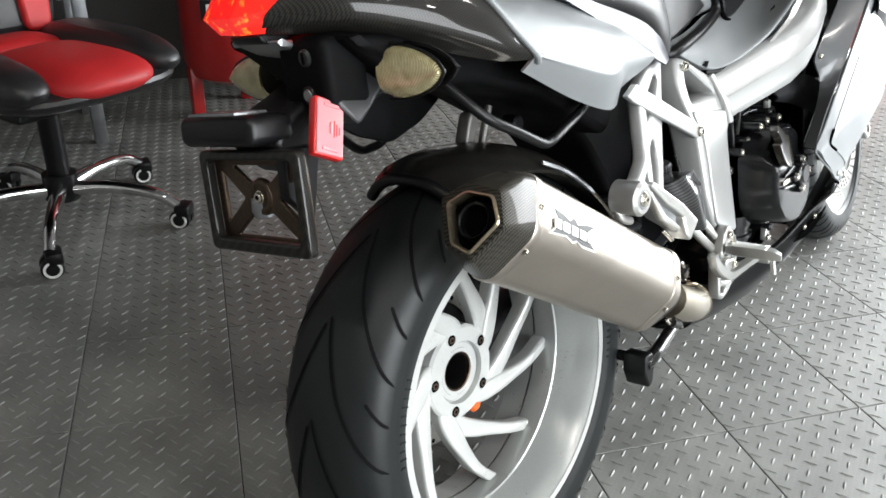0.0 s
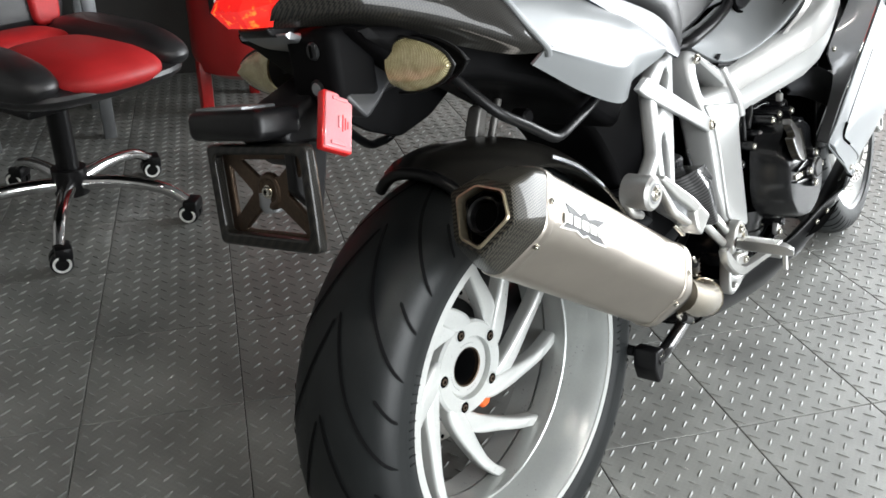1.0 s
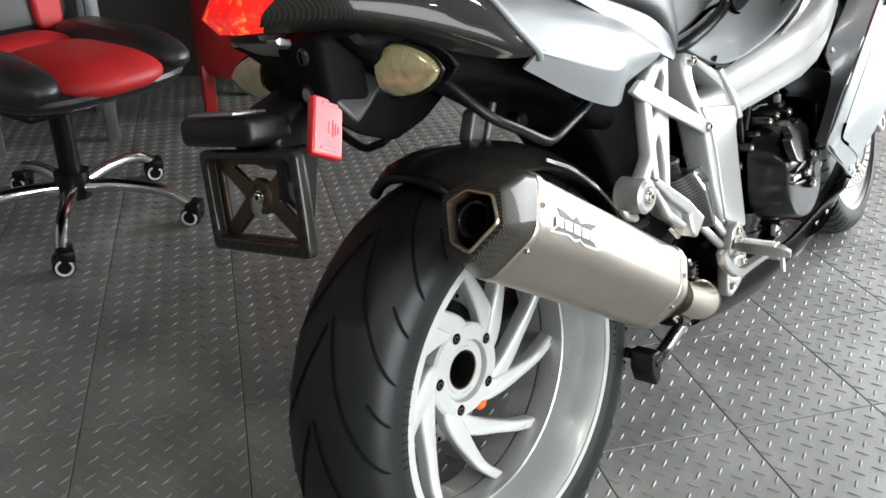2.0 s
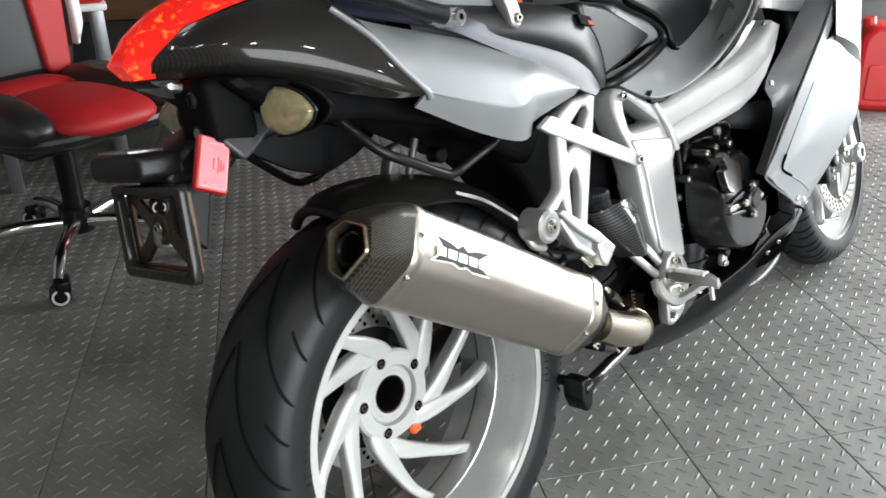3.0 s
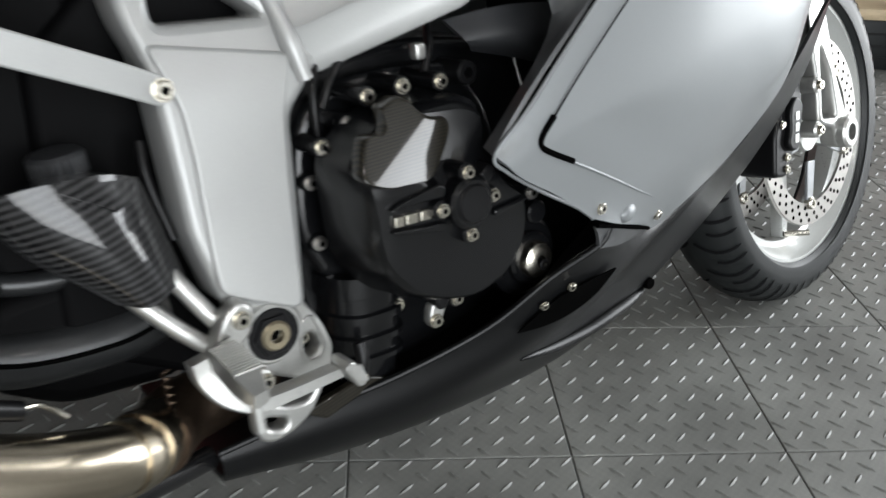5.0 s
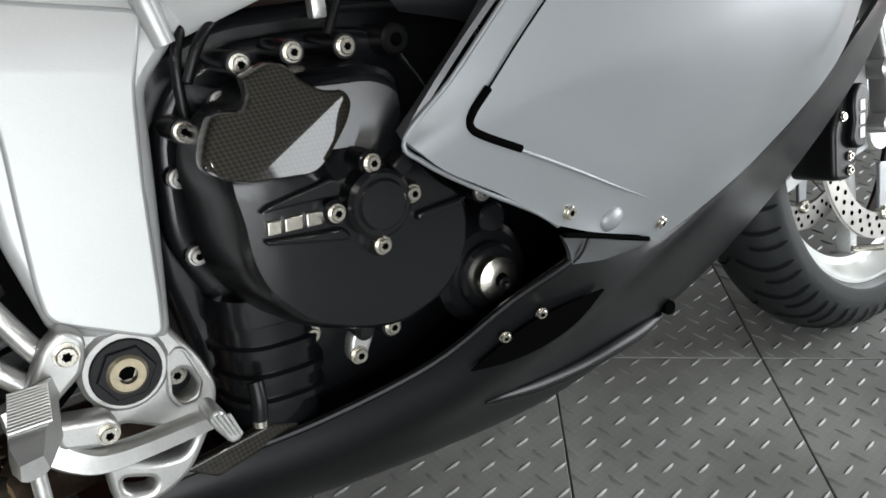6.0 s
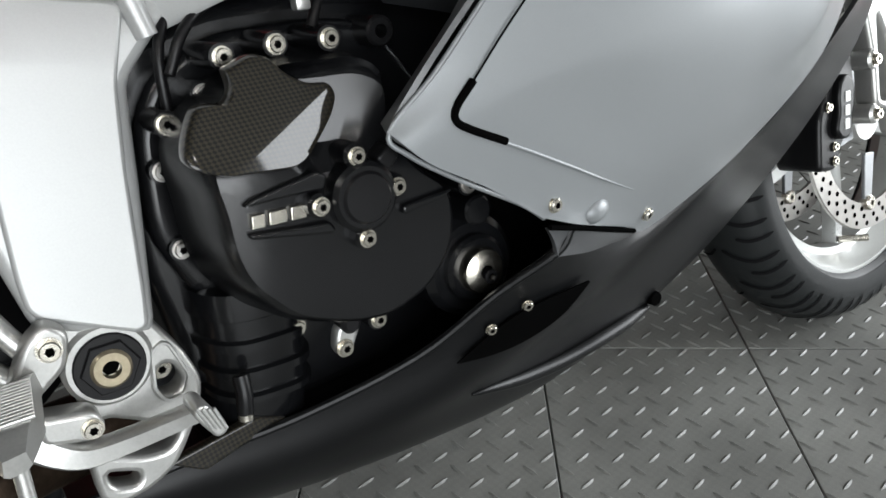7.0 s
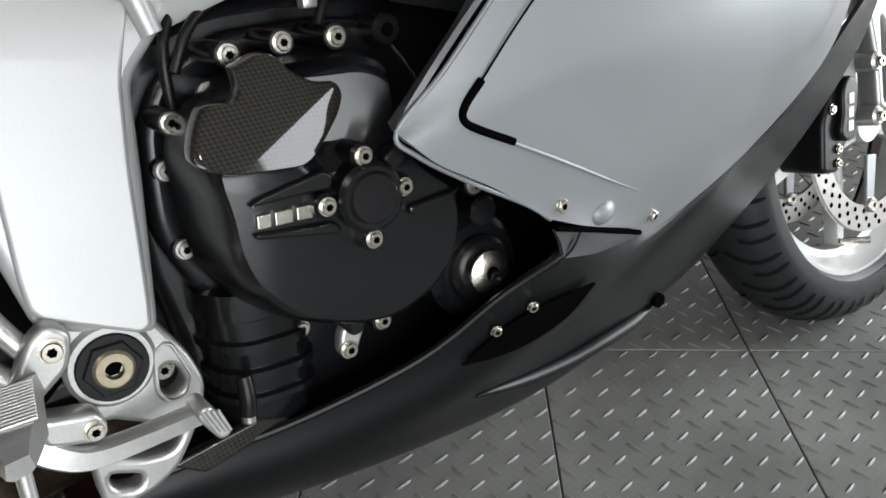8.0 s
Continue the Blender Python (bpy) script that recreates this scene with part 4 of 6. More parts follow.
for zc, rc in ((0.0, 0.0185), (0.001, 0.0205), (0.016, 0.0205), (0.019, 0.0185), (0.0195, 0.012)):
    cap_rings.append([Vector(((rc + (0.0011 if k % 4 < 2 and rc > 0.02 else 0.0)) * math.cos(math.pi * k / 48), (rc + (0.0011 if k % 4 < 2 and rc > 0.02 else 0.0)) * math.sin(math.pi * k / 48), zc)) for k in range(96)])
part("bottle_cap", loft(cap_rings), PANARM, bike, "dark grey ribbed bottle cap", pose(0.402, -0.120, 0.517, 4, -4, 0), angle=25)
part("guard_rod", tube([(0.418, -0.165, 0.425), (0.448, -0.178, 0.388), (0.478, -0.186, 0.358)], 0.0075, 3), CAST, bike, "silver stay rod")
part("guard_rod", tube([(0.452, -0.165, 0.432), (0.470, -0.18, 0.398), (0.484, -0.186, 0.376)], 0.0075, 3), CAST, bike)
part("hose", tube([(0.465, -0.12, 0.53), (0.462, -0.13, 0.50), (0.47, -0.14, 0.45)], 0.004, 5), BLACK, bike, "thin black hose")
part("lower_chain", tube([(0.437 + 0.003 * math.cos(k), -0.15 + 0.003 * math.sin(k), 0.345 - 0.0012 * k) for k in np.linspace(0, 30, 90)], 0.0012, 1, 2), BURNT, bike, "brown linked return spring")
part("shock_spring", tube([(0.33 + 0.018 * math.cos(k), -0.06 + 0.03 * math.sin(k), 0.40 + 0.006 * k) for k in np.linspace(0, 18, 60)], 0.006, 1, 3), BLACK, bike, "black shock absorber spring")
arm_cast = part("drive_cover", patch([
    [(0.245, -0.040, 0.452), (0.290, -0.040, 0.412), (0.345, -0.040, 0.394), (0.420, -0.040, 0.392), (0.470, -0.040, 0.400)],
    [(0.248, -0.078, 0.455), (0.285, -0.082, 0.419), (0.345, -0.084, 0.392), (0.420, -0.084, 0.384), (0.470, -0.082, 0.392)],
    [(0.250, -0.090, 0.448), (0.280, -0.094, 0.413), (0.345, -0.097, 0.382), (0.420, -0.097, 0.373), (0.470, -0.094, 0.382)],
    [(0.247, -0.092, 0.436), (0.276, -0.098, 0.400), (0.340, -0.101, 0.366), (0.420, -0.101, 0.357), (0.470, -0.098, 0.366)],
    [(0.246, -0.084, 0.422), (0.274, -0.088, 0.386), (0.334, -0.090, 0.347), (0.425, -0.090, 0.338), (0.472, -0.088, 0.346)],
    [(0.246, -0.040, 0.410), (0.274, -0.040, 0.375), (0.334, -0.040, 0.338), (0.425, -0.040, 0.328), (0.472, -0.040, 0.336)]], 30, 5, 0.004), SWING, bike, "dark grey curved swing arm casting", angle=70)
part("arm_groove", tube([(0.252, -0.0965, 0.428), (0.278, -0.0990, 0.402), (0.342, -0.1015, 0.370), (0.420, -0.1015, 0.361), (0.468, -0.0985, 0.369)], 0.0022, 6, 3), HOLE, arm_cast)
part("linkage_rod", tube([(0.300, -0.060, 0.455), (0.345, -0.075, 0.432), (0.395, -0.080, 0.425), (0.44, -0.07, 0.432)], 0.010, 5, 4), SWING, bike, "dark grey linkage rod")
part("arm_fillet", plate([(0.33, 0.42), (0.47, 0.43), (0.51, 0.33), (0.47, 0.30), (0.37, 0.31), (0.31, 0.35)], -0.085, 0.05, 0.015, (), 0.02), INNER, bike, "black linkage cover")
# centre stand, folded up
cs = part("centre_stand", tube([(0.262, -0.155, 0.236), (0.290, -0.158, 0.243), (0.330, -0.152, 0.243), (0.40, -0.135, 0.236), (0.47, -0.115, 0.228)], 0.0115, 5, 5), STANDP, bike, "black folded centre stand tube")
part("stand_bar", tube([(0.262, -0.12, 0.245), (0.262, 0.10, 0.245)], 0.009, 0, 5), STANDP, cs)
part("stand_foot", plate([(0.252, 0.258), (0.276, 0.256), (0.282, 0.236), (0.272, 0.202), (0.258, 0.198), (0.248, 0.226)], -0.164, -0.122, 0.004, (), 0.005), BLACK, cs, "black rubber stand foot")
part("side_stand", tube([(0.62, 0.13, 0.22), (0.50, 0.22, 0.08), (0.47, 0.235, 0.035)], 0.012, 3), BLACK, bike, "black side stand under the left side")
part("stand_pad", box(0.44, 0.50, 0.21, 0.27, 0.030, 0.040, 0.003), BLACK, bike)

# ---- engine ----
eng_out = [(0.565, 0.48), (0.575, 0.552), (0.64, 0.575), (0.74, 0.575), (0.86, 0.56), (0.90, 0.42), (0.86, 0.31), (0.76, 0.26), (0.62, 0.25), (0.58, 0.31), (0.565, 0.40)]
engine = part("engine", plate(eng_out, -0.135, 0.12, 0.012, (), 0.02), ENGINE, bike, "black painted engine block")
case_out = [(0.578, 0.50), (0.595, 0.535), (0.64, 0.556), (0.72, 0.556), (0.765, 0.548), (0.80, 0.50), (0.818, 0.42), (0.80, 0.36), (0.73, 0.322), (0.65, 0.335), (0.60, 0.365), (0.573, 0.425)]
case = part("engine_case", plate(case_out, -0.156, -0.12, 0.008, (), 0.02), ENGINE, engine, "black engine side case")
def solid_stack(centre, levels, n=80):
    """A casting whose outline changes with height: outlines in (x, z), each grown about the centre, and a face height that may vary."""
    cx, cz = centre
    rings = []
    for outline, grow, height in levels:
        pts = rounded(outline, 0.012, 4)
        ring = []
        for k in range(n):
            a = 2 * math.pi * k / n
            d, best = (math.cos(a), math.sin(a)), 0.01
            for (x0, z0), (x1, z1) in zip(pts, list(pts[1:]) + [pts[0]]):
                ex, ez = x1 - x0, z1 - z0
                den = d[0] * ez - d[1] * ex
                if abs(den) < 1e-12:
                    continue
                t = ((x0 - cx) * ez - (z0 - cz) * ex) / den
                u = ((x0 - cx) * d[1] - (z0 - cz) * d[0]) / den
                if t > 0 and -1e-6 <= u <= 1 + 1e-6:
                    best = max(best, t)
            r = best * grow if grow < 1 else best + grow - 1
            x, z = cx + r * d[0], cz + r * d[1]
            ring.append(Vector((x, height(x, z), z)))
        rings.append(ring)
    return loft(rings)


def cover_height(x, z):
    # the face falls away to the front and the top beside the carbon plate
    top = min(1.0, max(0.0, (z - 0.462) / 0.022)) * min(1.0, max(0.0, (x - 0.645) / 0.02))
    low = -0.2475 + 0.75 * max(0.0, z - 0.480) + 0.30 * max(0.0, 0.390 - z - 0.35 * (x - 0.60)) + 0.12 * max(0.0, 0.615 - x)
    return low * (1 - top) + top * (-0.228 - 0.20 * (x - 0.67) + 0.12 * (z - 0.49) + 1.6 * (x - 0.69) ** 2 + 1.6 * (z - 0.50) ** 2)


cov_out = [(0.596, 0.478), (0.600, 0.455), (0.600, 0.432), (0.606, 0.408), (0.630, 0.379), (0.651, 0.368), (0.677, 0.358), (0.704, 0.356), (0.734, 0.366), (0.754, 0.386), (0.762, 0.41), (0.760, 0.435), (0.744, 0.447), (0.731, 0.460), (0.722, 0.480), (0.728, 0.516), (0.708, 0.526), (0.687, 0.526), (0.655, 0.528), (0.625, 0.515), (0.600, 0.496)]
cover = part("clutch_cover", solid_stack((0.672, 0.440), [(cov_out, 1.014, lambda x, z: -0.180), (cov_out, 1.008, lambda x, z: -0.222), (cov_out, 1.004, lambda x, z: cover_height(x, z) + 0.010), (cov_out, 1.001, lambda x, z: cover_height(x, z) + 0.003), (cov_out, 0.97, cover_height), (cov_out, 0.85, cover_height), (cov_out, 0.7, cover_height), (cov_out, 0.5, cover_height), (cov_out, 0.3, cover_height), (cov_out, 0.1, cover_height)]), ENGINE, engine, "satin black clutch cover", angle=28)
def cover_fold(x, z):
    """Two flat facets that meet in a rounded ridge."""
    a = -0.268 + 0.22 * (x - 0.603) + 0.50 * (z - 0.485)
    b = -0.268 + 0.312 * (x - 0.603) + 0.276 * (z - 0.485)
    return 0.5 * (a + b + math.sqrt((a - b) ** 2 + 0.0000022))


carb_out = [(0.641, 0.5454), (0.652, 0.541), (0.6575, 0.5327), (0.6636, 0.5273), (0.6734, 0.5214), (0.6889, 0.520), (0.6919, 0.5118), (0.6846, 0.5011), (0.6665, 0.4864), (0.6506, 0.4762), (0.5974, 0.4838), (0.5755, 0.4947), (0.585, 0.5125), (0.5936, 0.5228), (0.6028, 0.5232), (0.6127, 0.5206), (0.6197, 0.5255), (0.621, 0.5332), (0.6197, 0.5392), (0.6315, 0.5427)]
part("carbon_cover", solid_stack((0.632, 0.508), [(carb_out, 1.0, lambda x, z: cover_fold(x, z) + 0.014), (carb_out, 1.0005, lambda x, z: cover_fold(x, z) + 0.004), (carb_out, 0.985, lambda x, z: cover_fold(x, z) + 0.0008)] + [(carb_out, g_, cover_fold) for g_ in (0.96, 0.9, 0.82, 0.74, 0.66, 0.58, 0.5, 0.42, 0.34, 0.26, 0.18, 0.1, 0.03)], 140), CARBON2, cover, "glossy carbon cover plate", angle=40)
part("round_cap", disc(0.688, 0.448, 0.0235, -0.262, -0.24, 0.003, 40), ENGINE, cover, "round black cap")
part("round_cap_face", disc(0.688, 0.448, 0.0175, -0.2645, -0.25, 0.0018, 40), BLACK, cover)
part("cap_lug", plate([(0.700, 0.470), (0.712, 0.478), (0.718, 0.468), (0.708, 0.460)], -0.258, -0.24, 0.002, (), 0.003), BLACK, cover)
for x, z in ((0.686, 0.4755), (0.6565, 0.4495), (0.7125, 0.449), (0.6855, 0.4200)):
    part("bolt_boss", disc(x, z, 0.0082, -0.2585, -0.235, 0.002), ENGINE, cover)
    bolt(x, -0.2585, z, cover, 0.0050)
# ribs that frame the raised name, and the name as plain bars
for pts_, y_ in (([(0.6097, 0.4600), (0.6155, 0.4638), (0.6597, 0.4708), (0.6670, 0.4665), (0.6640, 0.4575), (0.6400, 0.4590), (0.6112, 0.4592)], -0.2535), ([(0.6100, 0.4425), (0.6400, 0.4385), (0.6640, 0.4365), (0.6672, 0.4306), (0.6648, 0.4278), (0.6105, 0.4385)], -0.2535), ([(0.7172, 0.4325), (0.7593, 0.4355), (0.7533, 0.4309), (0.7181, 0.4260)], -0.2535)):
    part("cover_rib", plate(pts_, y_, -0.235, 0.002, (), 0.003), ENGINE, cover)
for x0, x1 in ((0.6155, 0.6245), (0.6270, 0.6390), (0.6415, 0.6525)):
    part("raised_bar", plate([(x0 - 0.003, 0.4440 - 0.04 * (x0 - 0.6165)), (x1 - 0.003, 0.4440 - 0.04 * (x1 - 0.6165)), (x1 - 0.002, 0.4530 - 0.04 * (x1 - 0.6165)), (x0 - 0.002, 0.4530 - 0.04 * (x0 - 0.6165))], -0.2515, -0.246, 0.0008, (), 0.001), STEEL, cover, "small pale raised bar")
for x, y, z, dull in ((0.631, -0.202, 0.544, 0), (0.669, -0.199, 0.546, 0), (0.704, -0.207, 0.545, 0), (0.620, -0.184, 0.521, 1), (0.592, -0.185, 0.507, 0), (0.588, -0.165, 0.4735, 1), (0.590, -0.161, 0.4165, 1), (0.6115, -0.163, 0.361, 0), (0.6595, -0.168, 0.334, 0), (0.722, -0.181, 0.3235, 0), (0.795, -0.218, 0.423, 1)):
    part("bolt_boss", tube([(x, y, z), (x, -0.13, z)], 0.0088, 0, 4), ENGINE, case)
    b_ = bolt(x, y, z, case, 0.0056)
    if dull:
        b_.material_slots[0].link = "OBJECT"
        b_.material_slots[0].material = DISC
part("oil_plug", disc(0.760, 0.541, 0.0115, -0.178, -0.12, 0.002, hole=0.005), BLACK, case, "black plug")
part("small_cap", disc(0.803, 0.400, 0.0122, -0.218, -0.15, 0.002), ENGINE, case, "small round black cap")
part("pump_cover", disc(0.806, 0.347, 0.043, -0.196, -0.13, 0.006, 48), ENGINE, engine, "round black pump cover")
part("pump_step", disc(0.806, 0.347, 0.028, -0.205, -0.15, 0.003, 48), ENGINE, engine)
part("pump_cap", lathe([(0.006, -0.217), (0.012, -0.2165), (0.0178, -0.2135), (0.0195, -0.210), (0.0195, -0.19)], 40), STEEL, engine, "polished steel round cap", pose(0.806, 0.0, 0.347))
part("pump_bolt", disc(0.8085, 0.343, 0.0060, -0.2195, -0.20, 0.001, hole=0.003), BLACK, engine)
def ribbed_block(cx, cy, rx, ry, levels):
    rings = []
    for z, g in levels:
        rings.append([Vector((cx + rx * g * math.copysign(abs(math.cos(a)) ** 0.7, math.cos(a)), cy + ry * g * math.copysign(abs(math.sin(a)) ** 0.7, math.sin(a)) + 0.1 * (0.32 - z), z - 0.10 * rx * math.cos(a))) for a in np.linspace(0, 2 * math.pi, 40, endpoint=False)])
    return loft(rings)


part("sump", ribbed_block(0.632, -0.118, 0.042, 0.058, [(0.378, 1.03), (0.360, 1.04), (0.357, 1.04), (0.355, 0.98), (0.340, 0.98), (0.338, 1.05), (0.331, 1.05), (0.329, 0.98), (0.316, 0.97), (0.314, 1.04), (0.308, 1.04), (0.306, 0.96), (0.294, 0.95), (0.292, 1.02), (0.287, 1.02), (0.284, 0.90), (0.262, 0.86)]), ENGINE, engine, "ribbed black sump housing", angle=30)
part("drain_hose", tube([(0.606, -0.180, 0.318), (0.605, -0.184, 0.304), (0.603, -0.184, 0.290)], 0.0062, 3), BLACK, engine, "short black hose end")
part("hose_clip", tube([(0.603, -0.184, 0.291), (0.6025, -0.184, 0.285)], 0.0058, 0), STEEL, engine)
lk = part("sensor_link", plate([(0.680, 0.334), (0.695, 0.343), (0.702, 0.335), (0.690, 0.312), (0.680, 0.310), (0.676, 0.318)], -0.196, -0.184, 0.003, (), 0.005), CAST, engine, "small silver sensor bracket")
bolt(0.6835, -0.196, 0.318, lk, 0.0058)
part("sensor_knob", disc(0.690, 0.337, 0.008, -0.203, -0.186, 0.003), BLACK, lk)
for pts in (((0.605, -0.17, 0.535), (0.625, -0.165, 0.565), (0.68, -0.14, 0.595)), ((0.60, -0.165, 0.50), (0.605, -0.16, 0.555), (0.64, -0.13, 0.60)), ((0.70, -0.19, 0.552), (0.715, -0.18, 0.575), (0.75, -0.13, 0.60))):
    part("cable", tube(pts, 0.0038, 5), BLACK, engine, "black cable")
part("plug_clip", box(0.690, 0.701, -0.195, -0.184, 0.564, 0.578, 0.002), CAST, engine, "grey cable connector")
part("mesh_guard", plate([(0.545, 0.262), (0.615, 0.272), (0.64, 0.262), (0.57, 0.245)], -0.165, -0.155, 0.002, (), 0.004), CARBON2, engine, "dark perforated guard")

# ---- silver body panels ----
side_fairing = part("side_fairing", patch([
    [(0.701, -0.276, 0.490), (0.740, -0.279, 0.519), (0.785, -0.281, 0.562), (0.86, -0.284, 0.632), (0.98, -0.285, 0.735), (1.08, -0.28, 0.83)],
    [(0.708, -0.283, 0.481), (0.80, -0.290, 0.512), (0.90, -0.295, 0.560), (0.98, -0.296, 0.625), (1.07, -0.290, 0.72), (1.15, -0.278, 0.82)],
    [(0.728, -0.283, 0.463), (0.83, -0.290, 0.492), (0.94, -0.292, 0.494), (1.05, -0.287, 0.505), (1.16, -0.274, 0.54), (1.26, -0.245, 0.72)],
    [(0.772, -0.280, 0.436), (0.85, -0.279, 0.427), (0.95, -0.268, 0.420), (1.06, -0.258, 0.435), (1.19, -0.242, 0.48), (1.32, -0.205, 0.62)],
    [(0.818, -0.276, 0.402), (0.86, -0.270, 0.384), (0.93, -0.242, 0.357), (0.99, -0.216, 0.335), (1.13, -0.205, 0.374), (1.28, -0.190, 0.446), (1.37, -0.170, 0.54)]], 44, 7, 0.005), SILVER, bike, "silver painted side fairing", angle=50)
part("fairing_edge", tube([(0.822, -0.273, 0.400), (0.80, -0.276, 0.417), (0.75, -0.278, 0.447), (0.714, -0.277, 0.472), (0.703, -0.275, 0.489), (0.740, -0.277, 0.520), (0.785, -0.279, 0.563), (0.86, -0.283, 0.633), (0.98, -0.285, 0.735), (1.08, -0.28, 0.83)], 0.0018, 6, 3), SILVER, side_fairing)
part("fairing_inside", patch([
    [(0.702, -0.272, 0.489), (0.725, -0.273, 0.515), (0.772, -0.275, 0.561), (0.84, -0.280, 0.622), (0.90, -0.281, 0.672), (0.98, -0.281, 0.74), (1.08, -0.276, 0.83)],
    [(0.710, -0.252, 0.491), (0.740, -0.252, 0.519), (0.785, -0.250, 0.563), (0.803, -0.247, 0.598), (0.780, -0.245, 0.640), (0.87, -0.245, 0.70), (0.97, -0.245, 0.77)]], 26, 3, 0.004), PANGREY, side_fairing, "dark grey inner fairing panel")
for x, z in ((0.793, 0.638), (0.832, 0.634)):
    bolt(x, -0.250, z, side_fairing, 0.0045)
# the seam of the flush cover and its dark slot
part("panel_slot", tube([(0.762, -0.2868, 0.512), (0.748, -0.2862, 0.498), (0.746, -0.2860, 0.489), (0.757, -0.2860, 0.481), (0.785, -0.2850, 0.467)], 0.0028, 6, 3), HOLE, side_fairing, "dark slot in the panel")
part("panel_seam", tube([(0.762, -0.2872, 0.512), (0.79, -0.289, 0.541), (0.83, -0.2905, 0.578), (0.88, -0.292, 0.622)], 0.0008, 6, 2), HOLE, side_fairing, "thin panel seam")
part("panel_crease", tube([(0.770, -0.2862, 0.474), (0.783, -0.2858, 0.4669), (0.810, -0.2847, 0.453), (0.8426, -0.2818, 0.4358), (0.8826, -0.2740, 0.4147), (0.9265, -0.2592, 0.3933)], 0.0015, 6, 3, [0.5, 0.9, 1.0, 0.9, 0.7, 0.2]), SILVER, side_fairing)
for x, y, z, a, b in ((0.8304, -0.2750, 0.4088, 4, 6), (0.9686, -0.2315, 0.356, 22, 10)):
    bolt(x, y, z, side_fairing, 0.0052, a, b)
part("panel_dimple", lathe([(0.0, -0.0060), (0.005, -0.0055), (0.009, -0.0035), (0.0115, -0.001), (0.0125, 0.004)], 28), SILVER, side_fairing, "small oval bulge in the panel", pose(0.8821, -0.2640, 0.3877, 11, 0, 13) @ Matrix.Diagonal((1.25, 1, 0.85, 1)))
part("winglet", patch([[(1.00, -0.2915, 0.79), (1.06, -0.289, 0.765), (1.12, -0.283, 0.735), (1.18, -0.270, 0.68)], [(0.9735, -0.3000, 0.6959), (1.03, -0.3030, 0.676), (1.09, -0.2980, 0.652), (1.17, -0.2745, 0.612)]], 14, 3, 0.002), SILVER, side_fairing, "raised fin on the fairing")
# the underside's shade is painted in: darker grey in place of the fin's silver
part("winglet_under", patch([[(0.9735, -0.3000, 0.6959), (1.03, -0.3030, 0.676), (1.09, -0.2980, 0.652), (1.17, -0.2745, 0.612)], [(0.985, -0.2915, 0.682), (1.035, -0.2920, 0.655), (1.09, -0.2880, 0.636), (1.17, -0.2725, 0.608)]], 14, 2, 0.001), PANGREY, side_fairing, "fin underside, its shade put in as darker grey")
part("vent_slot", patch([[(0.955, -0.2905, 0.690), (0.985, -0.2915, 0.722), (1.03, -0.2930, 0.775)], [(0.974, -0.2925, 0.694), (1.002, -0.2940, 0.728), (1.045, -0.2945, 0.775)]], 10, 2, 0.001), HOLE, side_fairing, "dark vent slot")
part("front_fairing", patch([
    [(1.36, -0.175, 0.54), (1.31, -0.205, 0.66), (1.26, -0.24, 0.78)],
    [(1.44, -0.155, 0.54), (1.38, -0.190, 0.70), (1.32, -0.215, 0.82)],
    [(1.53, -0.125, 0.55), (1.46, -0.145, 0.74), (1.42, -0.160, 0.84)]], 14, 5, 0.005), SILVER, bike, "silver front fairing nose")
lower = part("belly_pan", patch([
    [(0.47, -0.140, 0.243), (0.56, -0.150, 0.250), (0.65, -0.172, 0.262), (0.74, -0.205, 0.292), (0.80, -0.235, 0.335), (0.84, -0.262, 0.364), (0.855, -0.268, 0.384)],
    [(0.472, -0.142, 0.232), (0.58, -0.155, 0.222), (0.68, -0.177, 0.225), (0.78, -0.205, 0.25), (0.87, -0.225, 0.290), (0.94, -0.225, 0.320), (0.985, -0.213, 0.335)],
    [(0.474, -0.135, 0.212), (0.60, -0.140, 0.190), (0.74, -0.155, 0.186), (0.87, -0.168, 0.215), (0.98, -0.175, 0.262), (1.08, -0.185, 0.322), (1.16, -0.202, 0.384)],
    [(0.478, -0.110, 0.195), (0.62, -0.108, 0.162), (0.78, -0.112, 0.150), (0.94, -0.120, 0.158), (1.08, -0.128, 0.210), (1.20, -0.152, 0.315), (1.30, -0.184, 0.452)],
    [(0.482, -0.06, 0.185), (0.62, -0.06, 0.150), (0.78, -0.06, 0.138), (0.94, -0.065, 0.142), (1.10, -0.10, 0.185), (1.28, -0.12, 0.292), (1.44, -0.12, 0.412), (1.53, -0.112, 0.53)]], 48, 6, 0.005), SATIN, bike, "satin black belly pan and lower fairing", angle=50)
part("pan_edge", tube([(0.47, -0.141, 0.244), (0.56, -0.151, 0.251), (0.65, -0.173, 0.263), (0.74, -0.206, 0.293), (0.80, -0.236, 0.336), (0.84, -0.263, 0.365), (0.852, -0.268, 0.383)], 0.0035, 6, 3), SATIN, lower)
part("pan_cap", patch([
    [(0.825, -0.2735, 0.390), (0.862, -0.2680, 0.378), (0.900, -0.2550, 0.363), (0.950, -0.2345, 0.344)],
    [(0.833, -0.2700, 0.378), (0.870, -0.2610, 0.364), (0.905, -0.2500, 0.354), (0.945, -0.2340, 0.342)],
    [(0.839, -0.2660, 0.363), (0.879, -0.2545, 0.352), (0.915, -0.2430, 0.346), (0.942, -0.2335, 0.341)]], 16, 4, 0.004), PANGREY, lower, "satin grey corner facet")
part("pan_joint", tube([(0.826, -0.2745, 0.392), (0.863, -0.2690, 0.380), (0.900, -0.2560, 0.366), (0.950, -0.2350, 0.346)], 0.0022, 5, 3), HOLE, lower)
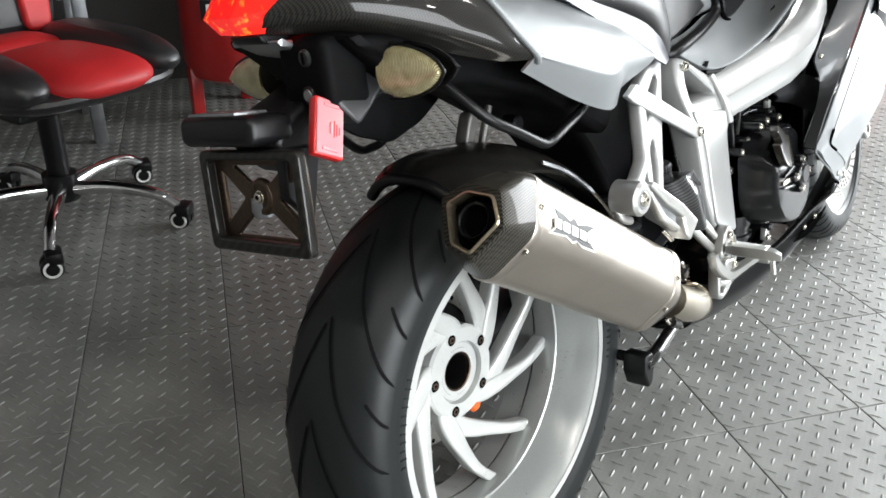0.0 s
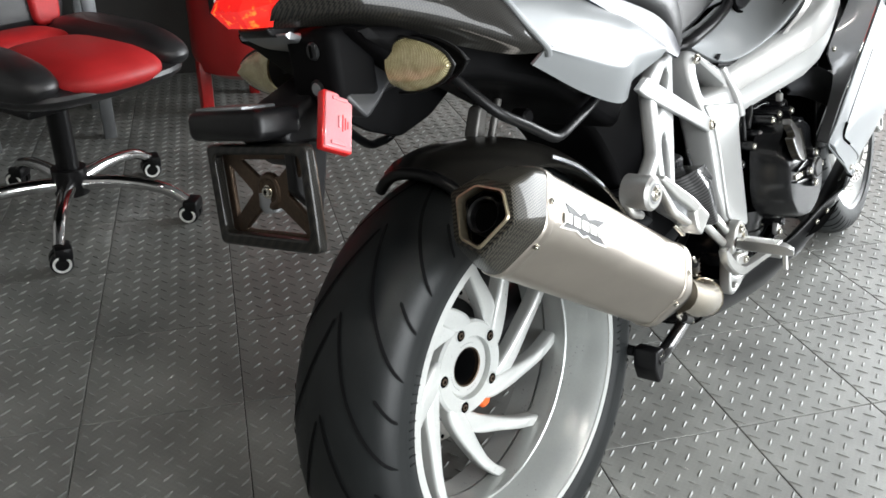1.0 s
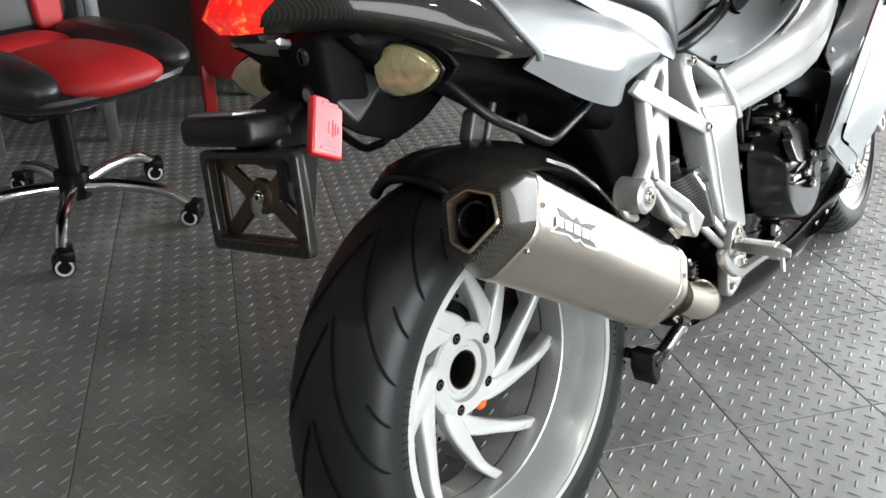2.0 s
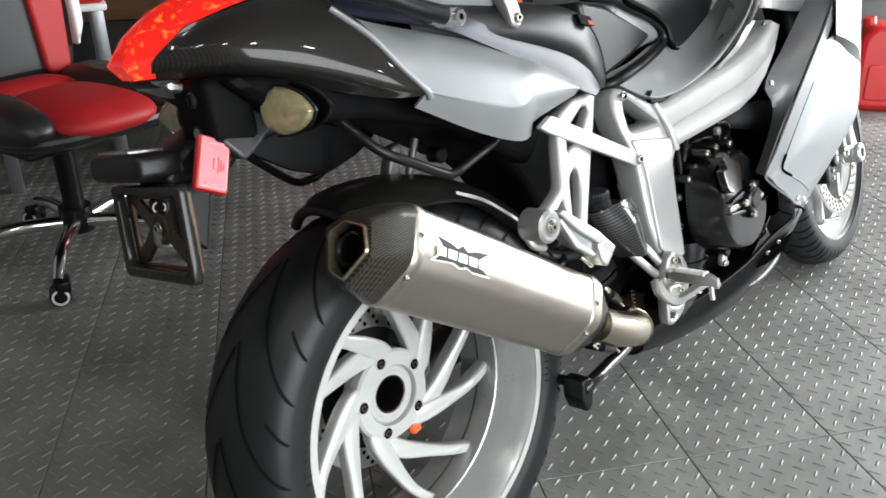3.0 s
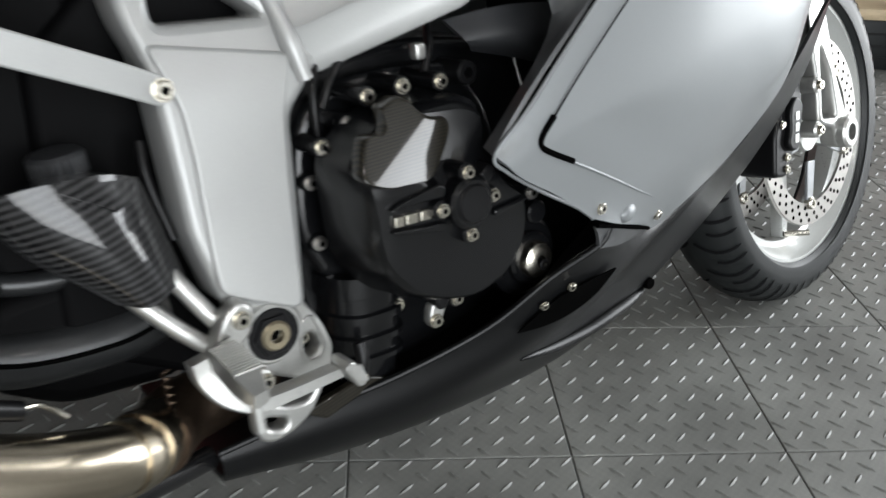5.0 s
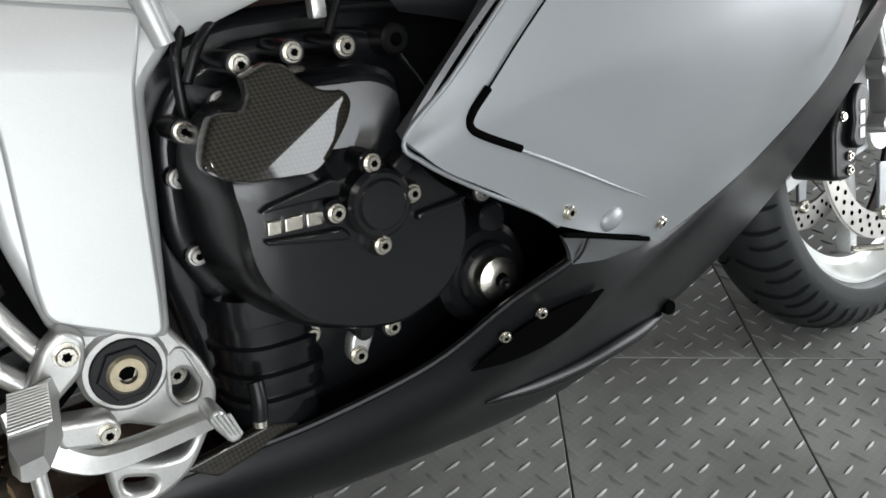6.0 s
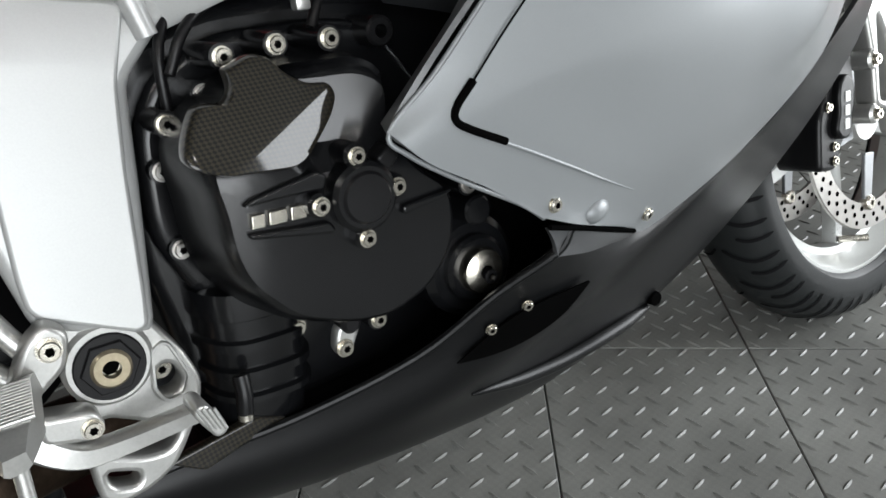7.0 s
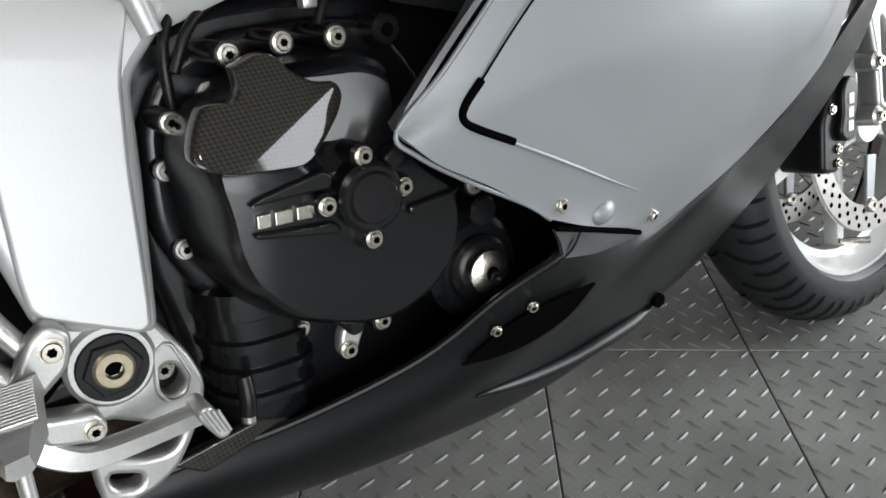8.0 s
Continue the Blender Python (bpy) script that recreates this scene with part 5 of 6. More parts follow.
part("pan_inner", plate([(0.58, 0.245), (0.66, 0.262), (0.75, 0.298), (0.83, 0.36), (0.90, 0.42), (1.02, 0.50), (1.02, 0.34), (0.88, 0.26), (0.70, 0.22)], -0.125, -0.05, 0.008), INNER, bike, "dull black liner behind the belly pan")
slot = part("pan_slot", patch([
    [(0.768, -0.2173, 0.2798), (0.7906, -0.2256, 0.2958), (0.8145, -0.2336, 0.3092), (0.8456, -0.2396, 0.3166), (0.8935, -0.2383, 0.3178)],
    [(0.769, -0.2176, 0.2794), (0.7944, -0.2254, 0.2882), (0.8231, -0.2323, 0.2967), (0.8562, -0.2368, 0.3047), (0.894, -0.2382, 0.3172)],
    [(0.771, -0.2179, 0.2790), (0.8007, -0.2249, 0.2790), (0.8333, -0.2290, 0.2826), (0.8681, -0.2328, 0.2943), (0.895, -0.2380, 0.3165)]], 24, 4, 0.0015), HOLE, lower, "dark pointed air slot")
for x, y, z in ((0.829, -0.2350, 0.3165), (0.798, -0.2260, 0.3030)):
    bolt(x, y, z, slot, 0.0042, 15, -15)
part("pan_lip", tube([(0.800, -0.184, 0.224), (0.821, -0.1795, 0.2195), (0.870, -0.1660, 0.2065), (0.930, -0.1545, 0.1985), (0.985, -0.1450, 0.197), (1.036, -0.1340, 0.196), (1.075, -0.123, 0.197)], 0.0075, 6, 4, [0.15, 0.5, 0.9, 1.0, 1.05, 1.0, 0.7]), SATIN, lower, "flared lip of the belly pan")
part("lip_hole", disc(1.082, 0.207, 0.008, -0.134, -0.12, 0.001), HOLE, lower)
part("belly_floor", patch([[(0.48, -0.06, 0.187), (0.78, -0.06, 0.140), (1.09, -0.05, 0.167), (1.36, -0.07, 0.42)], [(0.48, 0.02, 0.185), (0.78, 0.02, 0.138), (1.09, 0.01, 0.167), (1.36, 0.02, 0.42)], [(0.48, 0.12, 0.2), (0.78, 0.13, 0.16), (1.09, 0.09, 0.19), (1.36, 0.1, 0.45)]], 24, 4, 0.005), SATIN, lower)

# tank, seat and tail
tank = part("tank", patch([
    [(0.500, -0.088, 0.712), (0.575, -0.094, 0.722), (0.660, -0.096, 0.742), (0.705, -0.106, 0.730), (0.760, -0.112, 0.745), (0.830, -0.120, 0.775), (0.900, -0.125, 0.830)],
    [(0.497, -0.099, 0.707), (0.575, -0.116, 0.698), (0.652, -0.128, 0.706), (0.705, -0.140, 0.711), (0.752, -0.156, 0.728), (0.810, -0.170, 0.765), (0.870, -0.175, 0.830)],
    [(0.500, -0.104, 0.702), (0.575, -0.128, 0.665), (0.632, -0.150, 0.666), (0.686, -0.178, 0.690), (0.725, -0.196, 0.718), (0.775, -0.215, 0.768), (0.830, -0.220, 0.835)],
    [(0.502, -0.100, 0.700), (0.578, -0.126, 0.656), (0.628, -0.148, 0.655), (0.686, -0.176, 0.679), (0.727, -0.194, 0.708), (0.780, -0.212, 0.760), (0.838, -0.216, 0.830)],
    [(0.510, -0.080, 0.698), (0.580, -0.095, 0.655), (0.630, -0.110, 0.655), (0.690, -0.135, 0.678), (0.735, -0.150, 0.706), (0.790, -0.165, 0.755), (0.850, -0.17, 0.825)]], 34, 5, 0.004), SILVER, bike, "silver painted tank shell", angle=50)
part("tank_core", plate([(0.46, 0.715), (0.66, 0.745), (0.71, 0.728), (0.83, 0.76), (0.98, 0.82), (1.0, 0.98), (0.62, 0.97), (0.53, 0.84)], -0.102, 0.085, 0.02, (), 0.03), SILVER, tank, "silver tank top")
part("knee_pad", plate([(0.530, 0.862), (0.547, 0.828), (0.600, 0.806), (0.638, 0.790), (0.670, 0.768), (0.684, 0.737), (0.714, 0.723), (0.770, 0.737), (0.825, 0.756), (0.867, 0.787), (0.90, 0.86), (0.88, 0.95), (0.56, 0.95)], -0.118, -0.08, 0.008, (), 0.012), SEATM, tank, "black knee pad")
part("pad_edge", tube([(0.530, -0.112, 0.862), (0.545, -0.114, 0.828), (0.600, -0.114, 0.804), (0.638, -0.114, 0.787), (0.668, -0.114, 0.765), (0.682, -0.114, 0.735), (0.714, -0.116, 0.720), (0.770, -0.116, 0.734)], 0.0042, 5, 3), HOLE, tank, "black pad edging")
part("tank_trim", tube([(0.46, -0.09, 0.850), (0.516, -0.103, 0.838), (0.580, -0.106, 0.812), (0.641, -0.106, 0.787), (0.672, -0.106, 0.760), (0.664, -0.106, 0.738), (0.620, -0.107, 0.723), (0.577, -0.107, 0.712), (0.500, -0.103, 0.698), (0.480, -0.06, 0.694)], 0.0098, 6, 4), BLACK, tank, "black seat edge trim")
part("tank_gap", tube([(0.590, -0.118, 0.649), (0.632, -0.140, 0.648), (0.690, -0.170, 0.674), (0.732, -0.190, 0.702), (0.785, -0.207, 0.752)], 0.008, 6, 4), BLACK, tank, "dark gap trim below the tank shell")
# added black block that stands in for the shade between tank and frame
part("frame_shadow", plate([(0.56, 0.665), (0.78, 0.735), (1.0, 0.83), (1.05, 0.72), (0.8, 0.675), (0.62, 0.655)], -0.13, 0.09, 0.008), INNER, bike, "black filler for the shade under the tank")
part("air_duct", tube([(0.68, -0.12, 0.655), (0.73, -0.165, 0.690), (0.79, -0.185, 0.735), (0.85, -0.19, 0.785), (0.92, -0.17, 0.85)], 0.020, 6, 5), SATIN, bike, "dark grey air duct")
part("duct_rib", patch([[(0.690, -0.196, 0.684), (0.750, -0.206, 0.716), (0.806, -0.206, 0.752)], [(0.706, -0.200, 0.682), (0.764, -0.210, 0.712), (0.826, -0.210, 0.750)]], 12, 2, 0.004), CAST, bike, "slanted silver duct strut")
part("duct_rib", patch([[(0.800, -0.212, 0.700), (0.835, -0.214, 0.722), (0.858, -0.212, 0.745)], [(0.835, -0.216, 0.698), (0.858, -0.218, 0.722), (0.872, -0.215, 0.742)]], 10, 2, 0.004), PANGREY, bike, "grey duct web")
part("duct_hood", patch([[(0.800, -0.19, 0.765), (0.87, -0.205, 0.768), (0.99, -0.215, 0.745), (1.08, -0.22, 0.745)], [(0.80, -0.17, 0.80), (0.90, -0.19, 0.81), (1.0, -0.20, 0.80), (1.10, -0.21, 0.80)]], 14, 3, 0.004), PANGREY, bike, "grey hood over the air duct")
bolt(0.848, -0.204, 0.782, bike, 0.006)
part("side_cowl", patch([[(0.735, -0.178, 0.592), (0.800, -0.190, 0.598), (0.880, -0.195, 0.590), (0.96, -0.20, 0.560)], [(0.750, -0.190, 0.572), (0.815, -0.202, 0.566), (0.890, -0.205, 0.548), (0.97, -0.205, 0.52)], [(0.765, -0.178, 0.560), (0.82, -0.186, 0.545), (0.89, -0.19, 0.52), (0.97, -0.19, 0.49)]], 16, 4, 0.004), PANARM, bike, "satin charcoal cowl behind the engine")
seat = part("rider_seat", patch([
    [(0.02, -0.06, 0.905), (0.16, -0.06, 0.885), (0.26, -0.06, 0.868), (0.34, -0.06, 0.852), (0.41, -0.06, 0.830), (0.450, -0.06, 0.79), (0.475, -0.06, 0.73), (0.478, -0.06, 0.695)],
    [(0.02, -0.115, 0.892), (0.16, -0.118, 0.872), (0.26, -0.120, 0.858), (0.34, -0.122, 0.845), (0.405, -0.120, 0.825), (0.448, -0.116, 0.780), (0.472, -0.110, 0.725), (0.474, -0.106, 0.700)],
    [(0.03, -0.130, 0.862), (0.16, -0.140, 0.838), (0.25, -0.146, 0.822), (0.32, -0.147, 0.806), (0.375, -0.145, 0.785), (0.418, -0.138, 0.745), (0.440, -0.128, 0.712), (0.446, -0.120, 0.698)],
    [(0.04, -0.118, 0.842), (0.15, -0.125, 0.818), (0.24, -0.130, 0.800), (0.30, -0.132, 0.782), (0.350, -0.130, 0.758), (0.392, -0.126, 0.722), (0.418, -0.118, 0.702), (0.430, -0.112, 0.696)],
    [(0.04, -0.06, 0.84), (0.15, -0.06, 0.815), (0.24, -0.06, 0.798), (0.30, -0.06, 0.78), (0.350, -0.06, 0.755), (0.39, -0.06, 0.72), (0.418, -0.06, 0.70), (0.430, -0.06, 0.694)]], 34, 5, 0.004), SEATM, bike, "black leather rider seat", angle=60)
part("seat_core", plate([(0.03, 0.85), (0.25, 0.805), (0.34, 0.765), (0.42, 0.705), (0.47, 0.70), (0.45, 0.78), (0.40, 0.825), (0.05, 0.895)], -0.07, 0.08, 0.01, (), 0.02), SEATM, seat)
part("seat_front", plate([(0.440, 0.735), (0.470, 0.706), (0.560, 0.728), (0.636, 0.754), (0.632, 0.766), (0.604, 0.780), (0.513, 0.825), (0.43, 0.845)], -0.104, 0.09, 0.010, (), 0.014), SEATM, seat, "black leather seat nose")
part("seat_stitch", tube([(0.405, -0.1225, 0.826), (0.449, -0.1185, 0.781), (0.473, -0.1125, 0.726), (0.475, -0.108, 0.701)], 0.0012, 5, 2), HOLE, seat)
part("seat_tag", plate([(0.372, 0.812), (0.402, 0.804), (0.404, 0.820), (0.374, 0.828)], -0.1455, -0.133, 0.0008, (), 0.002, (0.39, 0.815, 0.06, 0.55)), INNER, seat, "tiny dark seat tag")
part("tag_print", plate([(0.390, 0.809), (0.400, 0.8065), (0.401, 0.813), (0.391, 0.8155)], -0.1462, -0.134, 0.0004, (), 0.001, (0.39, 0.815, 0.06, 0.55)), REDP, seat)
part("rear_hump", plate([(0.02, 0.88), (0.13, 0.858), (0.23, 0.832), (0.262, 0.855), (0.24, 0.93), (0.16, 0.965), (0.03, 0.965)], -0.125, 0.08, 0.03, (), 0.03), SILVER, bike, "silver seat hump cover")
part("hump_hook", plate([(0.182, 0.905), (0.205, 0.905), (0.226, 0.862), (0.232, 0.838), (0.222, 0.826), (0.208, 0.832), (0.203, 0.852)], -0.150, -0.128, 0.005, (), 0.008), CAST, bike, "pale cast hook on the seat hump")
bolt(0.218, -0.150, 0.842, bike, 0.0065)
part("under_seat", patch([
    [(-0.09, -0.13, 0.892)] + [(0.064, -0.146, 0.851), (0.150, -0.146, 0.816), (0.225, -0.146, 0.781), (0.290, -0.146, 0.751), (0.348, -0.146, 0.718), (0.392, -0.146, 0.698)],
    [(-0.08, -0.125, 0.90)] + [(0.083, -0.143, 0.857), (0.174, -0.143, 0.821), (0.251, -0.143, 0.789), (0.316, -0.143, 0.762), (0.369, -0.143, 0.730), (0.405, -0.143, 0.701)],
    [(-0.07, -0.11, 0.91)] + [(0.102, -0.138, 0.863), (0.198, -0.138, 0.826), (0.278, -0.138, 0.797), (0.342, -0.138, 0.773), (0.390, -0.138, 0.743), (0.418, -0.138, 0.705)]], 24, 4, 0.004), NAVY, bike, "dark blue gloss seat trim", angle=60)
side = part("side_panel", patch([
    [(-0.086, -0.135, 0.890), (-0.03, -0.130, 0.871), (0.05, -0.130, 0.849), (0.17, -0.130, 0.817), (0.26, -0.130, 0.778), (0.36, -0.130, 0.728)],
    [(-0.05, -0.165, 0.838), (0.03, -0.170, 0.818), (0.11, -0.174, 0.795), (0.19, -0.168, 0.778), (0.25, -0.155, 0.770), (0.345, -0.145, 0.728)],
    [(-0.012, -0.184, 0.785), (0.06, -0.190, 0.763), (0.13, -0.193, 0.742), (0.158, -0.192, 0.741), (0.212, -0.178, 0.757), (0.335, -0.158, 0.722)],
    [(-0.010, -0.183, 0.780), (0.06, -0.189, 0.750), (0.13, -0.193, 0.726), (0.165, -0.192, 0.724), (0.205, -0.182, 0.730), (0.33, -0.158, 0.718)],
    [(-0.020, -0.170, 0.764), (0.08, -0.172, 0.711), (0.157, -0.174, 0.680), (0.190, -0.172, 0.680), (0.204, -0.168, 0.697), (0.325, -0.155, 0.712)]], 34, 6, 0.004), SILVER, bike, "silver painted tail side panel", angle=60)
part("panel_rim", tube([(-0.094, -0.134, 0.896), (-0.060, -0.158, 0.857), (-0.034, -0.174, 0.816), (-0.010, -0.1845, 0.784), (-0.004, -0.183, 0.772)], 0.0042, 6, 3), SILVER, side)
tail = part("tail_cowl", patch([
    [(-0.252, -0.082, 0.902), (-0.20, -0.094, 0.914), (-0.15, -0.102, 0.921), (-0.10, -0.115, 0.912), (-0.075, -0.135, 0.893), (-0.04, -0.162, 0.840), (-0.010, -0.181, 0.784)],
    [(-0.286, -0.064, 0.876), (-0.225, -0.115, 0.885), (-0.14, -0.143, 0.876), (-0.08, -0.160, 0.848), (-0.045, -0.174, 0.815), (-0.010, -0.182, 0.783)],
    [(-0.288, -0.052, 0.862), (-0.230, -0.115, 0.858), (-0.15, -0.148, 0.836), (-0.09, -0.166, 0.815), (-0.05, -0.177, 0.797), (-0.010, -0.182, 0.782)],
    [(-0.284, -0.042, 0.852), (-0.215, -0.090, 0.840), (-0.14, -0.120, 0.815), (-0.09, -0.145, 0.795), (-0.05, -0.165, 0.782), (-0.012, -0.178, 0.777)]], 30, 6, 0.004), CARBON, bike, "glossy carbon tail cowl", angle=60)
part("tail_top", patch([
    [(-0.15, -0.100, 0.918), (-0.10, -0.115, 0.910), (-0.07, -0.130, 0.893), (0.0, -0.12, 0.87)],
    [(-0.13, MID, 0.937), (-0.10, MID, 0.940), (-0.06, MID, 0.935), (0.0, MID, 0.915)],
    [(-0.15, 0.06, 0.92), (-0.12, 0.07, 0.92), (-0.08, 0.076, 0.915), (0.0, 0.076, 0.88)]], 20, 5, 0.004), BLACK, bike, "black tail top")
part("tail_left", patch([[(-0.235, 0.05, 0.90), (-0.12, 0.07, 0.92), (0.0, 0.09, 0.88)], [(-0.265, 0.02, 0.86), (-0.15, 0.10, 0.836), (0.0, 0.135, 0.79)]], 16, 4, 0.004), BLACK, bike)
part("under_tail", plate([(-0.25, 0.845), (-0.14, 0.83), (0.02, 0.80), (0.22, 0.74), (0.30, 0.70), (0.24, 0.62), (0.08, 0.715), (-0.05, 0.755), (-0.17, 0.775)], -0.125, 0.082, 0.012, (), 0.02), INNER, bike, "black under-tail tray")
lampo = part("tail_lamp", loft([[Vector(p) for p in r] for r in (
    [(-0.292, 0.016, 0.854), (-0.300, -0.030, 0.854), (-0.284, -0.048, 0.853), (-0.24, MID, 0.86), (-0.262, 0.02, 0.856)],
    [(-0.300, 0.030, 0.872), (-0.312, -0.035, 0.872), (-0.286, -0.064, 0.876), (-0.24, MID, 0.88), (-0.262, 0.04, 0.876)],
    [(-0.270, 0.040, 0.900), (-0.285, -0.030, 0.902), (-0.252, -0.080, 0.903), (-0.20, MID, 0.905), (-0.230, 0.05, 0.903)],
    [(-0.228, 0.045, 0.926), (-0.240, -0.028, 0.930), (-0.198, -0.092, 0.916), (-0.15, MID, 0.925), (-0.180, 0.06, 0.920)],
    [(-0.180, 0.045, 0.942), (-0.190, -0.028, 0.946), (-0.145, -0.100, 0.926), (-0.12, MID, 0.935), (-0.140, 0.06, 0.930)])]), LAMP, bike, "lit red tail lamp", angle=30)
part("lamp_base", plate([(-0.292, 0.853), (-0.20, 0.848), (-0.20, 0.836), (-0.285, 0.842)], -0.045, 0.005, 0.003), BLACK, lampo)
part("lamp_bracket", plate([(-0.285, 0.846), (-0.20, 0.835), (-0.19, 0.81), (-0.25, 0.826)], -0.06, 0.02, 0.006, (), 0.01), GREYM, bike, "pale grey lamp bracket")
part("grab_handle", tube([(-0.12, -0.14, 0.925), (-0.05, -0.165, 0.905), (0.0, -0.175, 0.882), (0.045, -0.18, 0.866)], 0.012, 6, 5), BLACK, bike, "black grab handle")
part("grab_end", disc(0.064, 0.861, 0.0115, -0.190, -0.150, 0.003, 28, 0.004), CHROME, bike, "chrome grab handle end")
part("grab_end_collar", tube([(0.030, -0.170, 0.870), (0.062, -0.172, 0.861)], 0.0125, 0, 5), GREYM, bike)


# indicators: teardrop lenses on short black stalks
def indicator(x, y, z, sgn):
    """An almond-shaped ribbed lens that faces backwards, in a black shell on a stalk."""
    def almond(grow, lift, inner, outer):
        rows = []
        for k in range(13):
            t = k / 12
            half = 0.0285 * grow * (1 - t ** 2.2) ** 0.62 * (0.80 + 0.20 * min(1, t * 5))
            cy = y + sgn * (-0.036 * inner + (0.036 * inner + 0.042 * outer) * t)
            rows.append([Vector((x - lift * (0.010 + 0.018 * math.cos(b) ** 0.8 * (1 - 0.55 * t)), cy, z + max(half, 0.0008) * math.sin(b))) for b in np.linspace(-math.pi / 2 + 0.001, math.pi / 2 - 0.001, 13)])
        bm = bmesh.new()
        V = [[bm.verts.new(p) for p in r] for r in rows]
        for a, b in zip(V, V[1:]):
            for i in range(12):
                bm.faces.new((a[i], a[i + 1], b[i + 1], b[i]))
        bmesh.ops.recalc_face_normals(bm, faces=bm.faces)
        bmesh.ops.solidify(bm, geom=bm.faces[:], thickness=0.003)
        return bm
    ind = part("indicator", almond(1.0, 1.0, 1.0, 0.94), LENS, bike, "smoked clear almond indicator lens", angle=60)
    part("indicator_shell", almond(1.05, -0.9, 1.06, 1.04), BLACK, ind, "black indicator shell", angle=60)
    part("indicator_rim", tube([(x - 0.010, y + sgn * (-0.037 + 0.080 * t), z + s_ * 0.0292 * max(0.02, (1 - t ** 2.2) ** 0.62)) for s_, ts in ((1, np.linspace(0, 1, 12)), (-1, np.linspace(1, 0, 12))) for t in ts], 0.0018, 0, 2), BLACK, ind)
    part("indicator_stalk", tube([(x + 0.055, y - sgn * 0.085, z + 0.014), (x + 0.036, y - sgn * 0.045, z + 0.006), (x + 0.024, y - sgn * 0.005, z)], 0.014, 5, 5, [1, 1.15, 0.8]), BLACK, ind)
    return ind


indicator(-0.176, -0.152, 0.796, -1)
indicator(-0.172, 0.125, 0.789, 1)

# plate carrier with its open carbon frame
part("plate_arm", plate([(-0.315, 0.745), (-0.285, 0.772), (-0.20, 0.80), (-0.10, 0.80), (-0.10, 0.765), (-0.20, 0.755), (-0.275, 0.70)], -0.065, 0.015, 0.008, (), 0.012), BLACK, bike, "black plate carrier arm")
part("plate_lamp", box(-0.032, 0.028, -0.066, 0.062, -0.018, 0.014, 0.010, 3), BLACK, bike, "black plate lamp housing", pose(-0.308, 0.0, 0.760, -3, 8, 0))
part("plate_lamp_top", box(-0.022, 0.020, -0.042, 0.042, 0.012, 0.0165, 0.001), GREYM, bike, "pale lamp housing top", pose(-0.308, 0.012, 0.760, -3, 8, 0))
PL = pose(-0.317, -0.025, 0.683, -3.5, 6, 0)


def yz_plate(outline, t0, t1, bevel, holes=(), r=0.006):
    """A plate that faces -x: outline in (y, z)."""
    me = plate(outline, t0, t1, bevel, holes, r)
    for v in me.vertices:
        x, y, z = v.co
        v.co = (y, -x, z)
    return me


pw, ph = 0.086, 0.056
pframe = part("plate_frame", yz_plate([(-pw, -ph), (pw, -ph), (pw, ph), (-pw, ph)], -0.009, 0.004, 0.003, ([(-pw + 0.012, -ph + 0.014), (pw - 0.012, -ph + 0.014), (pw - 0.012, ph - 0.011), (-pw + 0.012, ph - 0.011)],), 0.009), CARBON, bike, "empty carbon number plate frame", PL)
part("brace", yz_plate([(-0.078, -0.046), (0.078, -0.046), (0.078, 0.048), (-0.078, 0.048)], 0.005, 0.011, 0.002, ([(-0.066, 0.032), (-0.066, -0.026), (-0.030, 0.002)], [(0.066, 0.032), (0.030, 0.002), (0.066, -0.026)], [(-0.052, -0.040), (-0.016, -0.014), (0.016, -0.014), (0.052, -0.040)], [(-0.044, 0.038), (0.044, 0.038), (0.018, 0.020), (-0.018, 0.020)]), 0.003), BURNT, pframe, "brownish cross brace")
part("brace_ring", tube([(0.008, 0.016 * math.cos(k), 0.004 + 0.016 * math.sin(k)) for k in np.linspace(0, 2 * math.pi, 14)], 0.005, 0, 3), BURNT, pframe)
part("brace_lamp", lathe([(0, -0.01), (0.011, -0.008), (0.014, 0.0), (0.013, 0.014), (0, 0.016)], 18), GREYM, pframe, "small grey lens behind the frame", pose(0.014, 0.01, -0.012, 90, 0, 0))
bolt(0.004, 0.0, 0.004, pframe, 0.006, 0, -90)
RU, RV = Vector((0.030, -0.004, -0.0155)).normalized(), Vector((0.034, 0.016, 0.0475)).normalized()
RN = RU.cross(RV).normalized()
RV = RN.cross(RU)
RB = Matrix((RU, -RN, RV)).transposed().to_4x4()
RB.translation = Vector((-0.271, -0.1065, 0.7555))
refl = part("reflector", plate([(-0.0185, -0.031), (0.0185, -0.031), (0.0185, 0.031), (-0.0185, 0.031)], 0.0, 0.011, 0.002, (), 0.003), REDP, bike, "red edged pale rectangular reflector", RB)
part("reflector_face", plate([(-0.0165, -0.029), (0.0165, -0.029), (0.0165, 0.029), (-0.0165, 0.029)], -0.0018, 0.003, 0.001, (), 0.002), PINK, refl, "pale pink reflector face")
for u0, u1, v0, v1 in ((-0.009, 0.010, 0.0215, 0.0255), (-0.010, 0.009, -0.0255, -0.0215), (-0.0012, 0.0022, -0.007, 0.006)):
    part("reflector_bar", plate([(u0, v0), (u1, v0), (u1, v1), (u0, v1)], -0.0032, -0.001, 0.0008, (), 0.0015), PINK, refl)
part("reflector_print", join(*[plate([(0.0040 + 0.0032 * i, -0.010 + 0.002 * i), (0.0054 + 0.0032 * i, -0.010 + 0.002 * i), (0.0054 + 0.0032 * i, 0.008 - 0.003 * i), (0.0040 + 0.0032 * i, 0.008 - 0.003 * i)], -0.0022, -0.001, 0.0002, (), 0.0005) for i in range(3)]), REDP, refl, "rows of small plain red bars")
